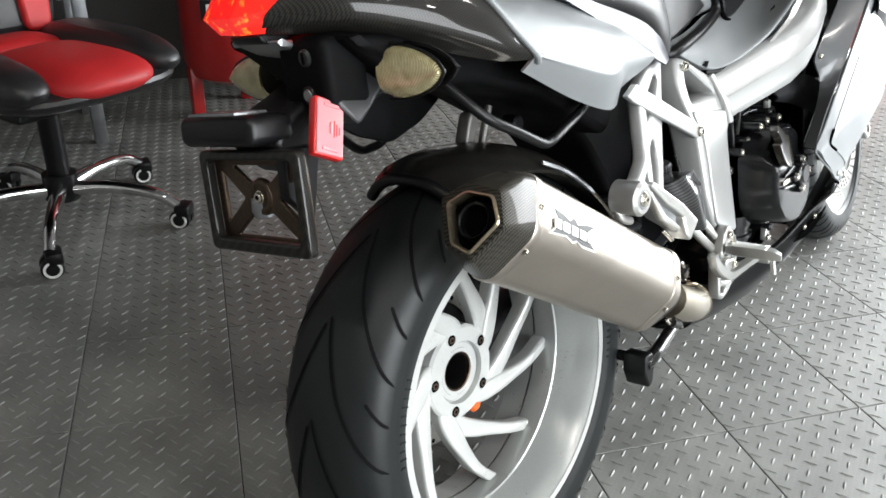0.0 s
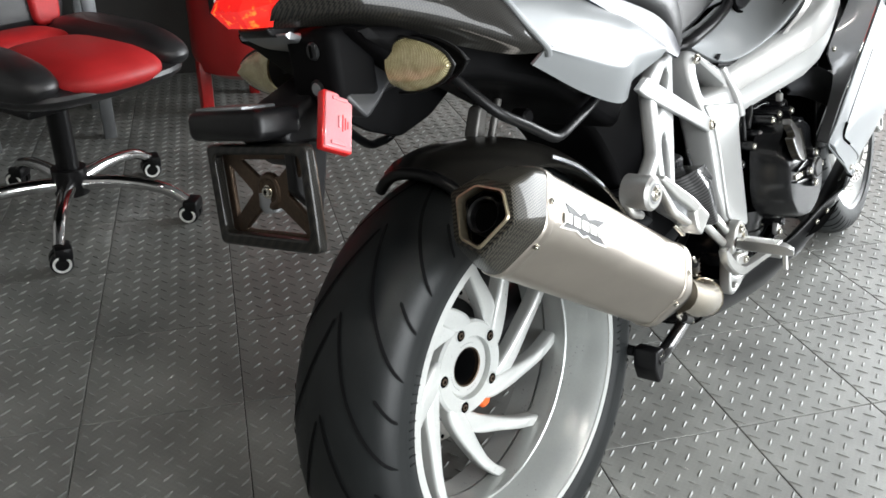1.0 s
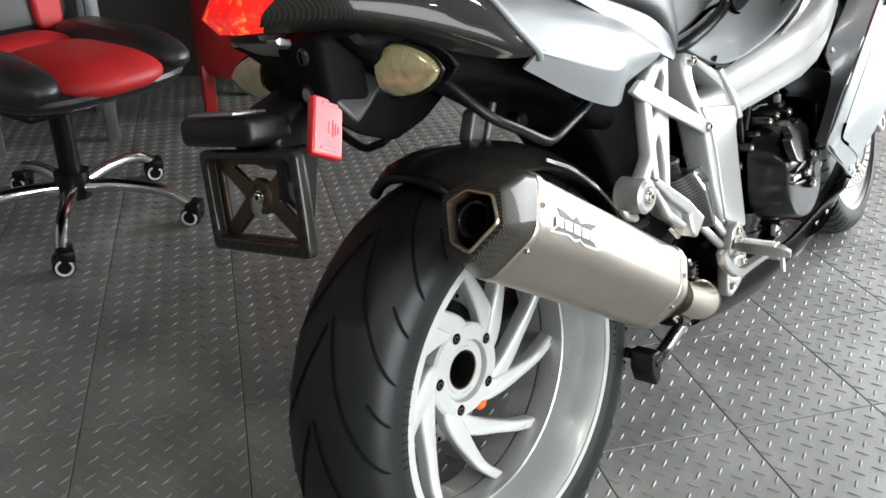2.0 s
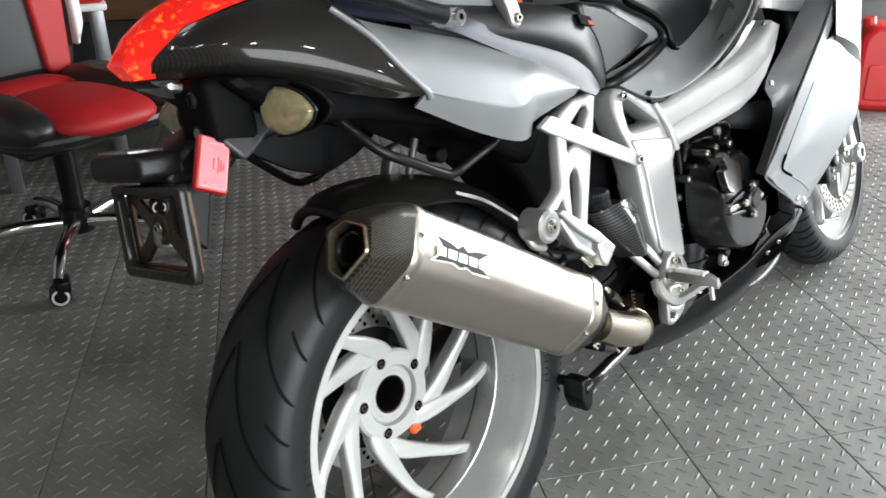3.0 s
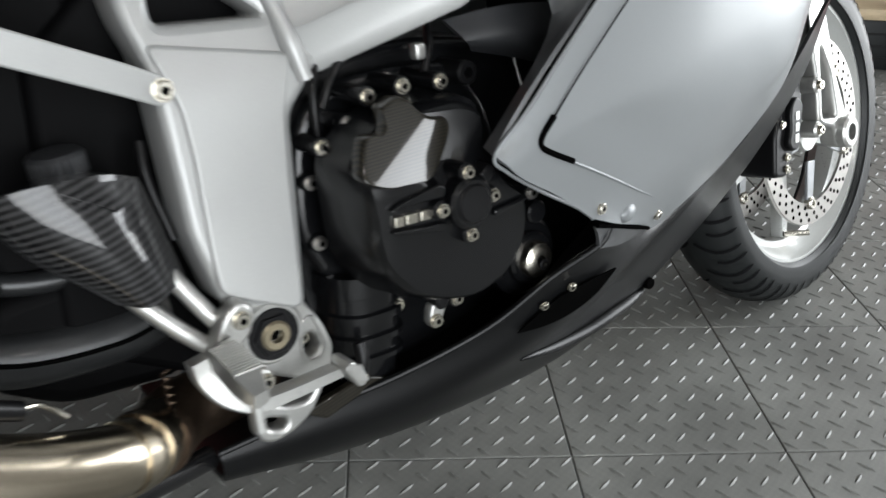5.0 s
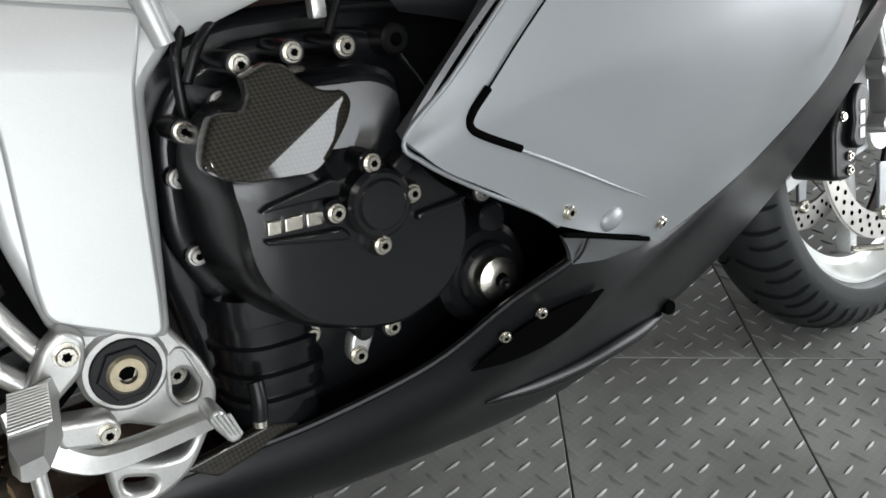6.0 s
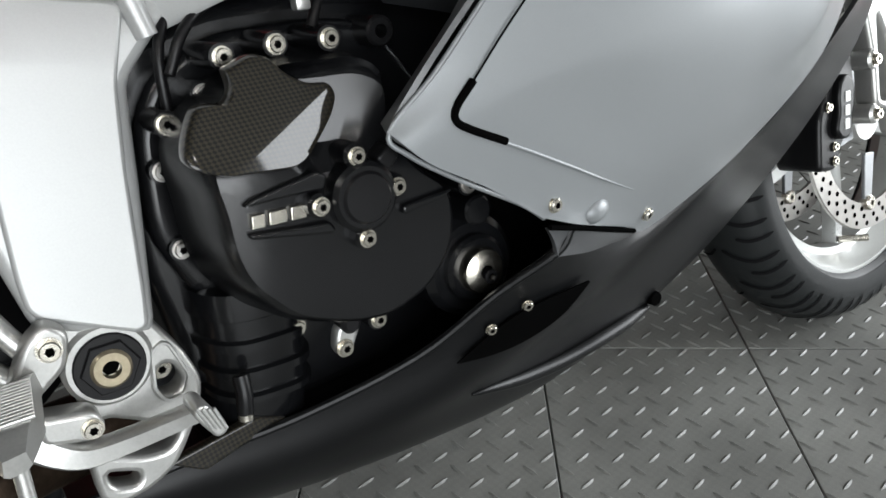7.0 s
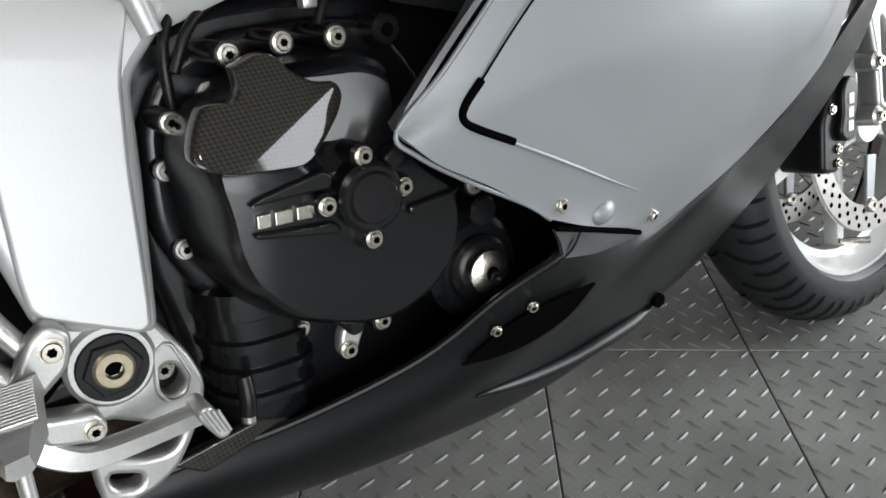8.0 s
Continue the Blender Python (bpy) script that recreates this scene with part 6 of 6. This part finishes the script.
part("wedge", plate([(-0.31, 0.74), (-0.26, 0.735), (-0.285, 0.655), (-0.315, 0.69)], -0.075, -0.06, 0.003, (), 0.005), BLACK, bike, "black bracket wedge")
part("tail_boss", box(-0.262, -0.20, -0.105, -0.030, 0.765, 0.845, 0.012, 3), INNER, bike, "black block below the tail lamp")
part("lock_barrel", disc(0, 0, 0.0092, -0.003, 0.01, 0.002, 24), SWING, bike, "dark steel seat lock barrel", pose(-0.262, -0.077, 0.824, 0, 0, -90))
part("lock_slot", box(-0.0012, 0.0012, -0.0046, 0.0, -0.006, 0.006), HOLE, bike, "", pose(-0.262, -0.077, 0.824, 0, 0, -90))
part("tail_emblem", disc(0, 0, 0.0075, -0.003, 0.01, 0.0015, 28), GREYM, bike, "small plain round emblem", pose(-0.262, -0.074, 0.786, 0, 0, -90))
part("emblem_ring", disc(0, 0, 0.0098, -0.0025, 0.01, 0.0015, 28, 0.0070), BLACK, bike, "", pose(-0.262, -0.074, 0.786, 0, 0, -90))
part("arm_cover", plate([(-0.256, 0.778), (-0.236, 0.788), (-0.195, 0.803), (-0.150, 0.812), (-0.150, 0.785), (-0.179, 0.778), (-0.205, 0.762), (-0.233, 0.748)], -0.100, -0.070, 0.005, (), 0.008, (-0.20, 0.78, 0.10, 0.25)), PANARM, bike, "satin dark grey carrier arm cover")
part("tray_web", plate([(-0.105, 0.742), (0.02, 0.735), (0.16, 0.700), (0.10, 0.668), (0.03, 0.652), (-0.03, 0.675), (-0.09, 0.715)], 0.112, 0.120, 0.002, (), 0.012), BLACK, bike, "black far-side inner panel")
part("damper_strut", plate([(0.070, 0.690), (0.090, 0.692), (0.078, 0.655), (0.066, 0.628), (0.048, 0.628), (0.054, 0.655)], -0.01, 0.012, 0.004, (), 0.006), SWINGP, bike, "pale metal strut behind the rail")
part("damper_strut", tube([(0.125, 0.0, 0.690), (0.108, 0.0, 0.655), (0.095, 0.0, 0.630)], 0.006, 3), SWINGP, bike)
part("strut_knob", disc(0.135, 0.662, 0.012, -0.045, -0.02, 0.003), BLACK, bike)
# luggage rails below the tail
part("rail", tube([(-0.100, -0.105, 0.775), (-0.090, -0.125, 0.752), (-0.066, -0.148, 0.719), (-0.02, -0.155, 0.692), (0.025, -0.157, 0.667), (0.042, -0.157, 0.664), (0.062, -0.156, 0.667), (0.14, -0.146, 0.683), (0.18, -0.135, 0.692)], 0.0066, 6, 4), SATIN, bike, "black bent luggage rail")
part("rail", tube([(-0.12, 0.10, 0.735), (-0.075, 0.125, 0.700), (-0.005, 0.150, 0.650), (0.026, 0.152, 0.644), (0.055, 0.148, 0.652), (0.14, 0.13, 0.705), (0.19, 0.12, 0.735)], 0.0065, 6, 4), SATIN, bike)

# ---- front wheel, fork and brakes ----
FW = Matrix.Translation((1.587, 0.002, 0.2925)) @ Euler((radians(-6.2), 0, radians(3.4))).to_matrix().to_4x4()
FL = -0.046
frim = [(0.2325, FL), (0.2325, FL + 0.008), (0.221, FL + 0.012), (0.217, FL + 0.026), (0.203, -0.012), (0.203, 0.012), (0.217, -FL - 0.026), (0.2325, -FL - 0.006), (0.2325, -FL),
        (0.222, -FL), (0.212, -FL - 0.02), (0.192, 0.016), (0.192, -0.016), (0.203, FL + 0.028), (0.216, FL + 0.012), (0.221, FL)]
front_wheel = part("front_wheel", lathe(frim, 96, True), WHEEL, bike, "white painted front rim", FW)
part("tyre", tyre_bm(0.300, 0.060, 0.226), RUBBER, front_wheel, "black front sport tyre")
for n_, path, w_ in ((30, [(0.0, -0.06), (0.05, -0.34), (0.085, -0.62), (0.10, -0.95)], 0.0031), (30, [(0.15, -0.46), (0.175, -0.66), (0.19, -0.96)], 0.0028), (20, [(0.1, 0.08), (0.15, 0.35), (0.19, 0.86)], 0.0020)):
    for g_ in groove_strip(path, 0.300, 0.060, w_, 0.0, n_):
        part("tread_groove", g_, GROOVE, front_wheel)
for k in range(5):
    a0 = radians(72 * k - 90)
    part("spoke", blade(a0 - 0.30, a0, 0.028, 0.198, -0.012, -0.008, 0.017, 0.0095, 0.022, -0.006), WHEEL, front_wheel, angle=50)
part("hub", lathe([(0.0, -0.06), (0.032, -0.06), (0.036, -0.05), (0.036, 0.05), (0, 0.06)], 32), CAST, front_wheel, "silver front hub")
for y_, nm in ((-0.066, "brake_disc"), (0.060, "brake_disc")):
    fd = part(nm, drilled_disc(0.160, 0.122, 0.005, 3, 34), DISC, front_wheel, "drilled floating front brake disc", pose(0, y_, 0))
    part("drilling", disc_holes(0.160, 0.122, 0.0, 34), HOLE, fd)
    for k in range(5):
        a = radians(72 * k + 46)
        arm2 = [(0.05, -0.012), (0.125, -0.009), (0.125, 0.009), (0.05, 0.012)]
        pl = plate(arm2, 0.0, 0.006, 0.001, (), 0.003)
        pl.transform(Matrix.Rotation(-a, 4, "Y"))
        part("disc_arm", pl, GREYM, fd)
        part("disc_rivet", disc(0.122 * math.cos(a), 0.122 * math.sin(a), 0.011, -0.006, 0.006, 0.002, hole=0.004), STEEL, fd)
part("valve", tube([(-0.005, -0.01, -0.186), (0.018, -0.045, -0.186)], 0.0055, 0, 3), STEEL, front_wheel, "steel tyre valve")
# fork carrier and caliper, turned with the wheel
fork = part("fork_leg", plate([(0.022, -0.022), (0.028, 0.012), (0.012, 0.030), (-0.02, 0.10), (-0.06, 0.24), (-0.10, 0.34), (-0.15, 0.33), (-0.115, 0.22), (-0.085, 0.10), (-0.082, 0.03), (-0.03, 0.010), (-0.022, -0.022)], -0.118, -0.088, 0.006, ([(-0.068, 0.035), (-0.022, 0.028), (-0.04, 0.10), (-0.07, 0.15)],), 0.010), CAST, bike, "cast silver fork leg", FW)
part("axle_end", disc(0, 0, 0.026, -0.132, -0.09, 0.004, hole=0.014), CAST, fork, "silver axle clamp ring")
part("axle_bore", disc(0, 0, 0.014, -0.122, -0.09, 0.002), HOLE, fork)
for x, z in ((-0.088, 0.092), (-0.090, 0.022)):
    part("fork_boss", disc(x, z, 0.013, -0.122, -0.09, 0.003), CAST, fork)
    bolt(x, -0.122, z, fork, 0.007)
cal = part("caliper", plate([(-0.205, -0.030), (-0.165, -0.036), (-0.150, -0.005), (-0.125, 0.010), (-0.112, 0.045), (-0.116, 0.11), (-0.14, 0.13), (-0.165, 0.09), (-0.20, 0.035)], -0.108, -0.045, 0.006, (), 0.010), BLACK, bike, "black front brake caliper", FW)
part("caliper_face", plate([(-0.146, 0.086), (-0.130, 0.074), (-0.131, 0.055), (-0.145, 0.043), (-0.138, 0.020), (-0.147, 0.003), (-0.167, 0.004), (-0.178, 0.018), (-0.168, 0.040), (-0.170, 0.058), (-0.163, 0.078)], -0.118, -0.104, 0.004, (), 0.008), SATIN, cal, "grey caliper face")
for k in range(3):
    part("caliper_bar", plate([(-0.160 + 0.002 * k, 0.016 + 0.017 * k), (-0.150 + 0.002 * k, 0.016 + 0.017 * k), (-0.149 + 0.002 * k, 0.029 + 0.017 * k), (-0.159 + 0.002 * k, 0.029 + 0.017 * k)], -0.1195, -0.117, 0.0005, (), 0.001), WHITEP, cal, "white plain bar")
for x, z in ((-0.180, 0.048), (-0.172, -0.022), (-0.170, -0.004), (-0.128, 0.115)):
    bolt(x, -0.109, z, cal, 0.005)
part("front_mudguard", patch([[(r * math.cos(a), y, r * math.sin(a)) for a in np.linspace(radians(68), radians(150), 9)] for r, y in ((0.305, -0.075), (0.325, -0.045), (0.330, 0.0), (0.325, 0.045), (0.305, 0.075))], 26, 4, 0.004), SILVER, bike, "silver front mudguard", FW)
part("radiator", box(1.02, 1.06, -0.14, 0.10, 0.30, 0.62, 0.01), INNER, bike, "black radiator behind the front wheel")
part("fork_cover", plate([(1.25, 0.50), (1.42, 0.60), (1.40, 0.86), (1.20, 0.90), (1.12, 0.70)], -0.13, 0.09, 0.03, (), 0.03), INNER, bike, "black headstock cover")
part("left_fairing", patch([[(0.72, 0.215, 0.48), (0.95, 0.225, 0.72), (1.1, 0.22, 0.86)], [(0.85, 0.22, 0.40), (1.1, 0.20, 0.5), (1.27, 0.15, 0.72)], [(0.5, 0.09, 0.2), (1.0, 0.07, 0.19), (1.33, 0.08, 0.46)]], 20, 5, 0.005), SILVER, bike, "silver left fairing")

# ---- swivel chair ----
def star_chair(x, y, turn, legs):
    ch = thing("swivel_chair", pose(x, y, 0, 0, 0, turn), "red and black racing style swivel chair on a chrome base", "chair")
    part("gas_post", tube([(0, 0, 0.09), (0, 0, 0.38)], 0.030, 0, 6, None), BLACK, ch, "black gas lift post")
    part("base_hub", tube([(0, 0, 0.075), (0, 0, 0.15)], 0.047, 0, 6), BLACK, ch)
    for k in range(5):
        a = radians(72 * k + legs - turn)
        ux, uy = math.cos(a), math.sin(a)
        lg = part("leg", tube([(0.04 * ux, 0.04 * uy, 0.105), (0.15 * ux, 0.15 * uy, 0.112), (0.26 * ux, 0.26 * uy, 0.098), (0.325 * ux, 0.325 * uy, 0.062)], 0.018, 6, 5, [1.2, 1.05, 0.95, 0.85]), CHROME, ch, "curved chrome leg")
        cx, cy = 0.33 * ux, 0.33 * uy
        cm = pose(cx, cy, 0.028, 0, 0, -turn + 12 - 30 * (k % 2))
        part("caster", join(lathe([(0, -0.028), (0.022, -0.028), (0.028, -0.022), (0.028, -0.006), (0.02, -0.005), (0.02, 0.005), (0.028, 0.006), (0.028, 0.022), (0.022, 0.028), (0, 0.028)], 28), box(-0.012, 0.030, -0.03, 0.03, 0.006, 0.042, 0.008)), BLACK, lg, "black twin-wheel caster", cm)
        part("caster_ring", lathe([(0.0165, -0.0295), (0.0225, -0.0295), (0.0225, -0.027), (0.0165, -0.027)], 28, True), WHITEP, lg, "white ring on the wheel", cm)
    part("seat_pan", box(-0.20, 0.20, -0.20, 0.20, 0.375, 0.40, 0.01), BLACK, ch)

    def cushion(w, d, z0, z1, ox=0.0, oy=0.0, power=0.55, dip=0.018):
        rings = []
        for k in range(11):
            t = k / 10
            e = math.sin(math.pi * (0.08 + 0.84 * t)) ** 0.4
            ring = []
            for i in range(36):
                b = 2 * math.pi * i / 36
                cx = math.copysign(abs(math.cos(b)) ** power, math.cos(b))
                cy = math.copysign(abs(math.sin(b)) ** power, math.sin(b))
                drop = -dip * (1 - abs(cx)) if t > 0.6 else 0
                ring.append(Vector((ox + w * cx * e, oy + d * cy * e, z0 + (z1 - z0) * t + drop)))
            rings.append(ring)
        return loft(rings)

    st = part("seat", cushion(0.265, 0.285, 0.385, 0.485, 0, -0.03), BLKCLOTH, ch, "black seat cushion")
    for sx, mt, lb in ((-1, BLKCLOTH, "black side bolster"), (1, BLKCLOTH, "black side bolster")):
        part("bolster", cushion(0.075, 0.265, 0.41, 0.525, 0.195 * sx, -0.03, 0.7, 0.0), mt, st, lb if sx < 0 else "")
    part("seat_front", cushion(0.165, 0.205, 0.402, 0.507, 0.0, -0.125, 0.62, 0.0), REDCLOTH, st, "red padded seat front")
    part("seat_inset", cushion(0.14, 0.07, 0.45, 0.507, 0.0, 0.12, 0.6, 0.0), REDCLOTH, st, "red seat inset")
    bk = part("backrest", plate([(-0.22, 0.47), (0.22, 0.47), (0.27, 0.75), (0.24, 1.10), (0.15, 1.25), (-0.15, 1.25), (-0.24, 1.10), (-0.27, 0.75)], 0.20, 0.31, 0.04, (), 0.06, (0, 0.47, 0, 0.12)), BLKCLOTH, ch, "black backrest with red stripes")
    for sx in (-1, 1):
        part("back_stripe", plate([(0.11 * sx, 0.49), (0.19 * sx, 0.49), (0.22 * sx, 0.75), (0.16 * sx, 1.1), (0.10 * sx, 1.1)][::sx], 0.183, 0.22, 0.012, (), 0.03, (0, 0.47, 0, 0.12)), REDCLOTH, bk, "red backrest stripe" if sx < 0 else "")
        part("back_wing", plate([(0.225 * sx, 0.55), (0.262 * sx, 0.62), (0.27 * sx, 0.78), (0.235 * sx, 0.74)][::sx], 0.178, 0.22, 0.008, (), 0.02, (0, 0.47, 0, 0.12)), WHITEP, bk, "white backrest edge" if sx < 0 else "")
    return ch


star_chair(-0.41, 0.985, 42, -90)


# ---- air compressor ----
def compressor(x, y):
    c = thing("air_compressor", pose(x, y, 0), "tall red upright air compressor tank on red legs", "air compressor")
    body = lathe([(0.0, 0.13), (0.12, 0.135), (0.18, 0.165), (0.20, 0.22), (0.20, 1.15), (0.17, 1.23), (0.0, 1.27)], 48)
    part("tank", body, REDTANK, c, "red painted air tank", Matrix.Rotation(radians(90), 4, "X") @ Matrix.Diagonal((1, 1, -1, 1)))
    for a in (200, 320, 80):
        ca, sa = math.cos(radians(a)), math.sin(radians(a))
        part("leg", box(-0.022, 0.022, -0.02, 0.02, 0.0, 0.20, 0.003), REDTANK, c, "", pose(0.175 * ca, 0.175 * sa, 0, 0, 0, a))
    part("nameplate", plate([(-0.12, 0.40), (0.10, 0.40), (0.10, 0.47), (-0.12, 0.47)], -0.212, -0.196, 0.002, (), 0.004), BLACK, c, "black nameplate")
    part("name_bars", join(*[plate([(-0.10 + 0.03 * k, 0.415), (-0.078 + 0.03 * k, 0.415), (-0.078 + 0.03 * k, 0.455), (-0.10 + 0.03 * k, 0.455)], -0.2145, -0.211, 0.0005, (), 0.002) for k in range(6)]), WHITEP, c, "white plain bars")
    return c


compressor(0.135, 1.93)


def shop_stool(x, y, turn):
    b = thing("shop_stool", pose(x, y, 0, 0, 0, turn), "red padded stool with white edging on grey steel legs", "stool")
    part("cushion", box(-0.40, 0.03, -0.03, 0.40, 0.625, 0.69, 0.025, 4), REDCLOTH, b, "red padded stool top")
    part("edging", box(-0.405, 0.035, -0.035, 0.405, 0.605, 0.630, 0.008), WHITEP, b, "white stool edging")
    for lx, ly in ((0.0, 0.0), (-0.37, 0.0), (0.0, 0.37), (-0.37, 0.37)):
        part("stool_leg", box(lx - 0.021, lx + 0.021, ly - 0.021, ly + 0.021, 0.0, 0.61, 0.003), GREYM, b, "grey square steel leg" if lx + ly == 0 else "")
    part("rung", box(-0.37, 0.0, -0.012, 0.012, 0.18, 0.20, 0.003), GREYM, b)
    part("rung", box(-0.37, 0.0, 0.358, 0.382, 0.18, 0.20, 0.003), GREYM, b)
    return b


shop_stool(-0.37, 1.66, 12)


def tread_box(x, y):
    b = thing("tread_plate_box", pose(x, y, 0), "shiny aluminium tread plate storage box on the floor", "storage box")
    body = part("box_body", box(-0.25, 0.25, -0.16, 0.16, 0.0, 0.62, 0.006), DISC, b, "aluminium tread plate body")
    rib = tube([(-0.012, 0, 0.0085), (0.012, 0, -0.0085)], 0.0028, 0, 2)
    finish(rib, CHROME)
    for i in range(12):
        for j in range(15):
            ob = new("tread", rib)
            ob.parent = body
            ob.matrix_basis = pose(-0.22 + 0.04 * i, -0.161, 0.03 + 0.04 * j, 0, 0 if (i + j) % 2 else 75, 0)
    part("box_lid", box(-0.26, 0.26, -0.17, 0.17, 0.622, 0.65, 0.006), GREYM, b, "aluminium lid")
    return b


tread_box(0.945, 2.24)
strip = part("orange_strip", box(1.288, 1.316, 2.20, 2.23, 0.0, 1.1, 0.004), ORANGE, None)
tagged(strip, "narrow orange upright strip beside the tread plate box", "strip", "", "structure")
post = part("wall_post", box(1.45, 1.58, 2.30, 2.446, 0.0, 2.2, 0.006), GREYM, None)
tagged(post, "pale grey upright post against the dark wall", "post", "", "structure")
brd = part("wall_board", box(-1.6, 1.2, 2.40, 2.446, 0.45, 0.62, 0.004), WOOD, None)
tagged(brd, "brown wooden board along the dark wall", "board", "", "structure")


def gas_can(x, y, turn):
    g = thing("gas_can", pose(x, y, 0, 0, 0, turn), "red plastic fuel can standing on the floor", "fuel can")
    shell = [(-0.135, 0.0), (0.135, 0.0), (0.145, 0.05), (0.145, 0.27), (0.125, 0.335), (0.07, 0.375), (-0.09, 0.375), (-0.14, 0.325), (-0.145, 0.05)]
    grip = [(-0.02, 0.300), (0.085, 0.300), (0.072, 0.335), (-0.005, 0.342)]
    body = part("can_body", plate(shell, -0.095, 0.095, 0.030, (grip,), 0.035), REDP, g, "red plastic can body with a moulded grip")
    part("can_panel", plate([(-0.095, 0.05), (0.095, 0.05), (0.095, 0.21), (-0.095, 0.21)], -0.101, -0.08, 0.008, (), 0.02), REDP, body)
    part("can_rib", plate([(0.02, 0.07), (0.08, 0.07), (0.08, 0.19), (0.02, 0.19)], -0.108, -0.08, 0.006, (), 0.012), REDP, body)
    part("can_cap", tube([(-0.095, 0, 0.355), (-0.105, 0, 0.395)], 0.028, 0, 5), REDP, g, "red screw cap")
    return g


gas_can(2.87, 1.76, -25)


def ramp_block(x, y, turn):
    r = thing("ramp_block", pose(x, y, 0, 0, 0, turn), "dark rubber block with a pale wooden board on top", "block")
    part("block_body", box(-0.16, 0.16, -0.12, 0.12, 0.0, 0.165, 0.008), RUBBER, r, "dark rubber block")
    for z in (0.04, 0.08, 0.12):
        part("block_ridge", box(-0.162, 0.162, -0.122, 0.122, z - 0.004, z + 0.004), BLACK, r)
    part("board", box(-0.17, 0.17, -0.13, 0.13, 0.165, 0.20, 0.004), PALEWOOD, r, "pale wooden board")
    return r


ramp_block(2.545, 1.925, -8)
cab = thing("wood_cabinet", pose(3.1, 2.2, 0), "brown wooden cabinet against the dark wall", "cabinet")
part("cabinet_body", box(-0.35, 0.5, -0.1, 0.24, 0.42, 1.2, 0.006), WOOD, cab, "brown wooden cabinet body")
part("cabinet_base", box(-0.33, 0.48, -0.08, 0.24, 0.0, 0.42, 0.004), DARKWALL, cab)

# ---- floor tiles, the ones near the machine as pieces of their own ----
TM = tile_mesh()
rest = []
i0, i1, j0, j1 = math.floor(X0 / S), math.ceil(X1 / S), math.floor(Y0 / S), math.ceil(Y1 / S)
for i in range(i0, i1):
    for j in range(j0, j1):
        if -4 <= i < 12 and -5 <= j < 8:
            t_ = new("tile", TM)
            t_.parent = floor
            t_.location = (i * S, j * S, 0)
        else:
            rest.append((i * S, j * S))
vs, fs = [], []
base_v = [tuple(v.co) for v in TM.vertices]
base_f = [tuple(p.vertices) for p in TM.polygons]
for ox, oy in rest:
    k = len(vs)
    vs += [(x + ox, y + oy, z) for x, y, z in base_v]
    fs += [tuple(a + k for a in f) for f in base_f]
far = bpy.data.meshes.new("far_tiles")
far.from_pydata(vs, [], fs)
ft = part("far_tiles", far, TILE, floor, angle=25)
ft["kind"] = "stuff"
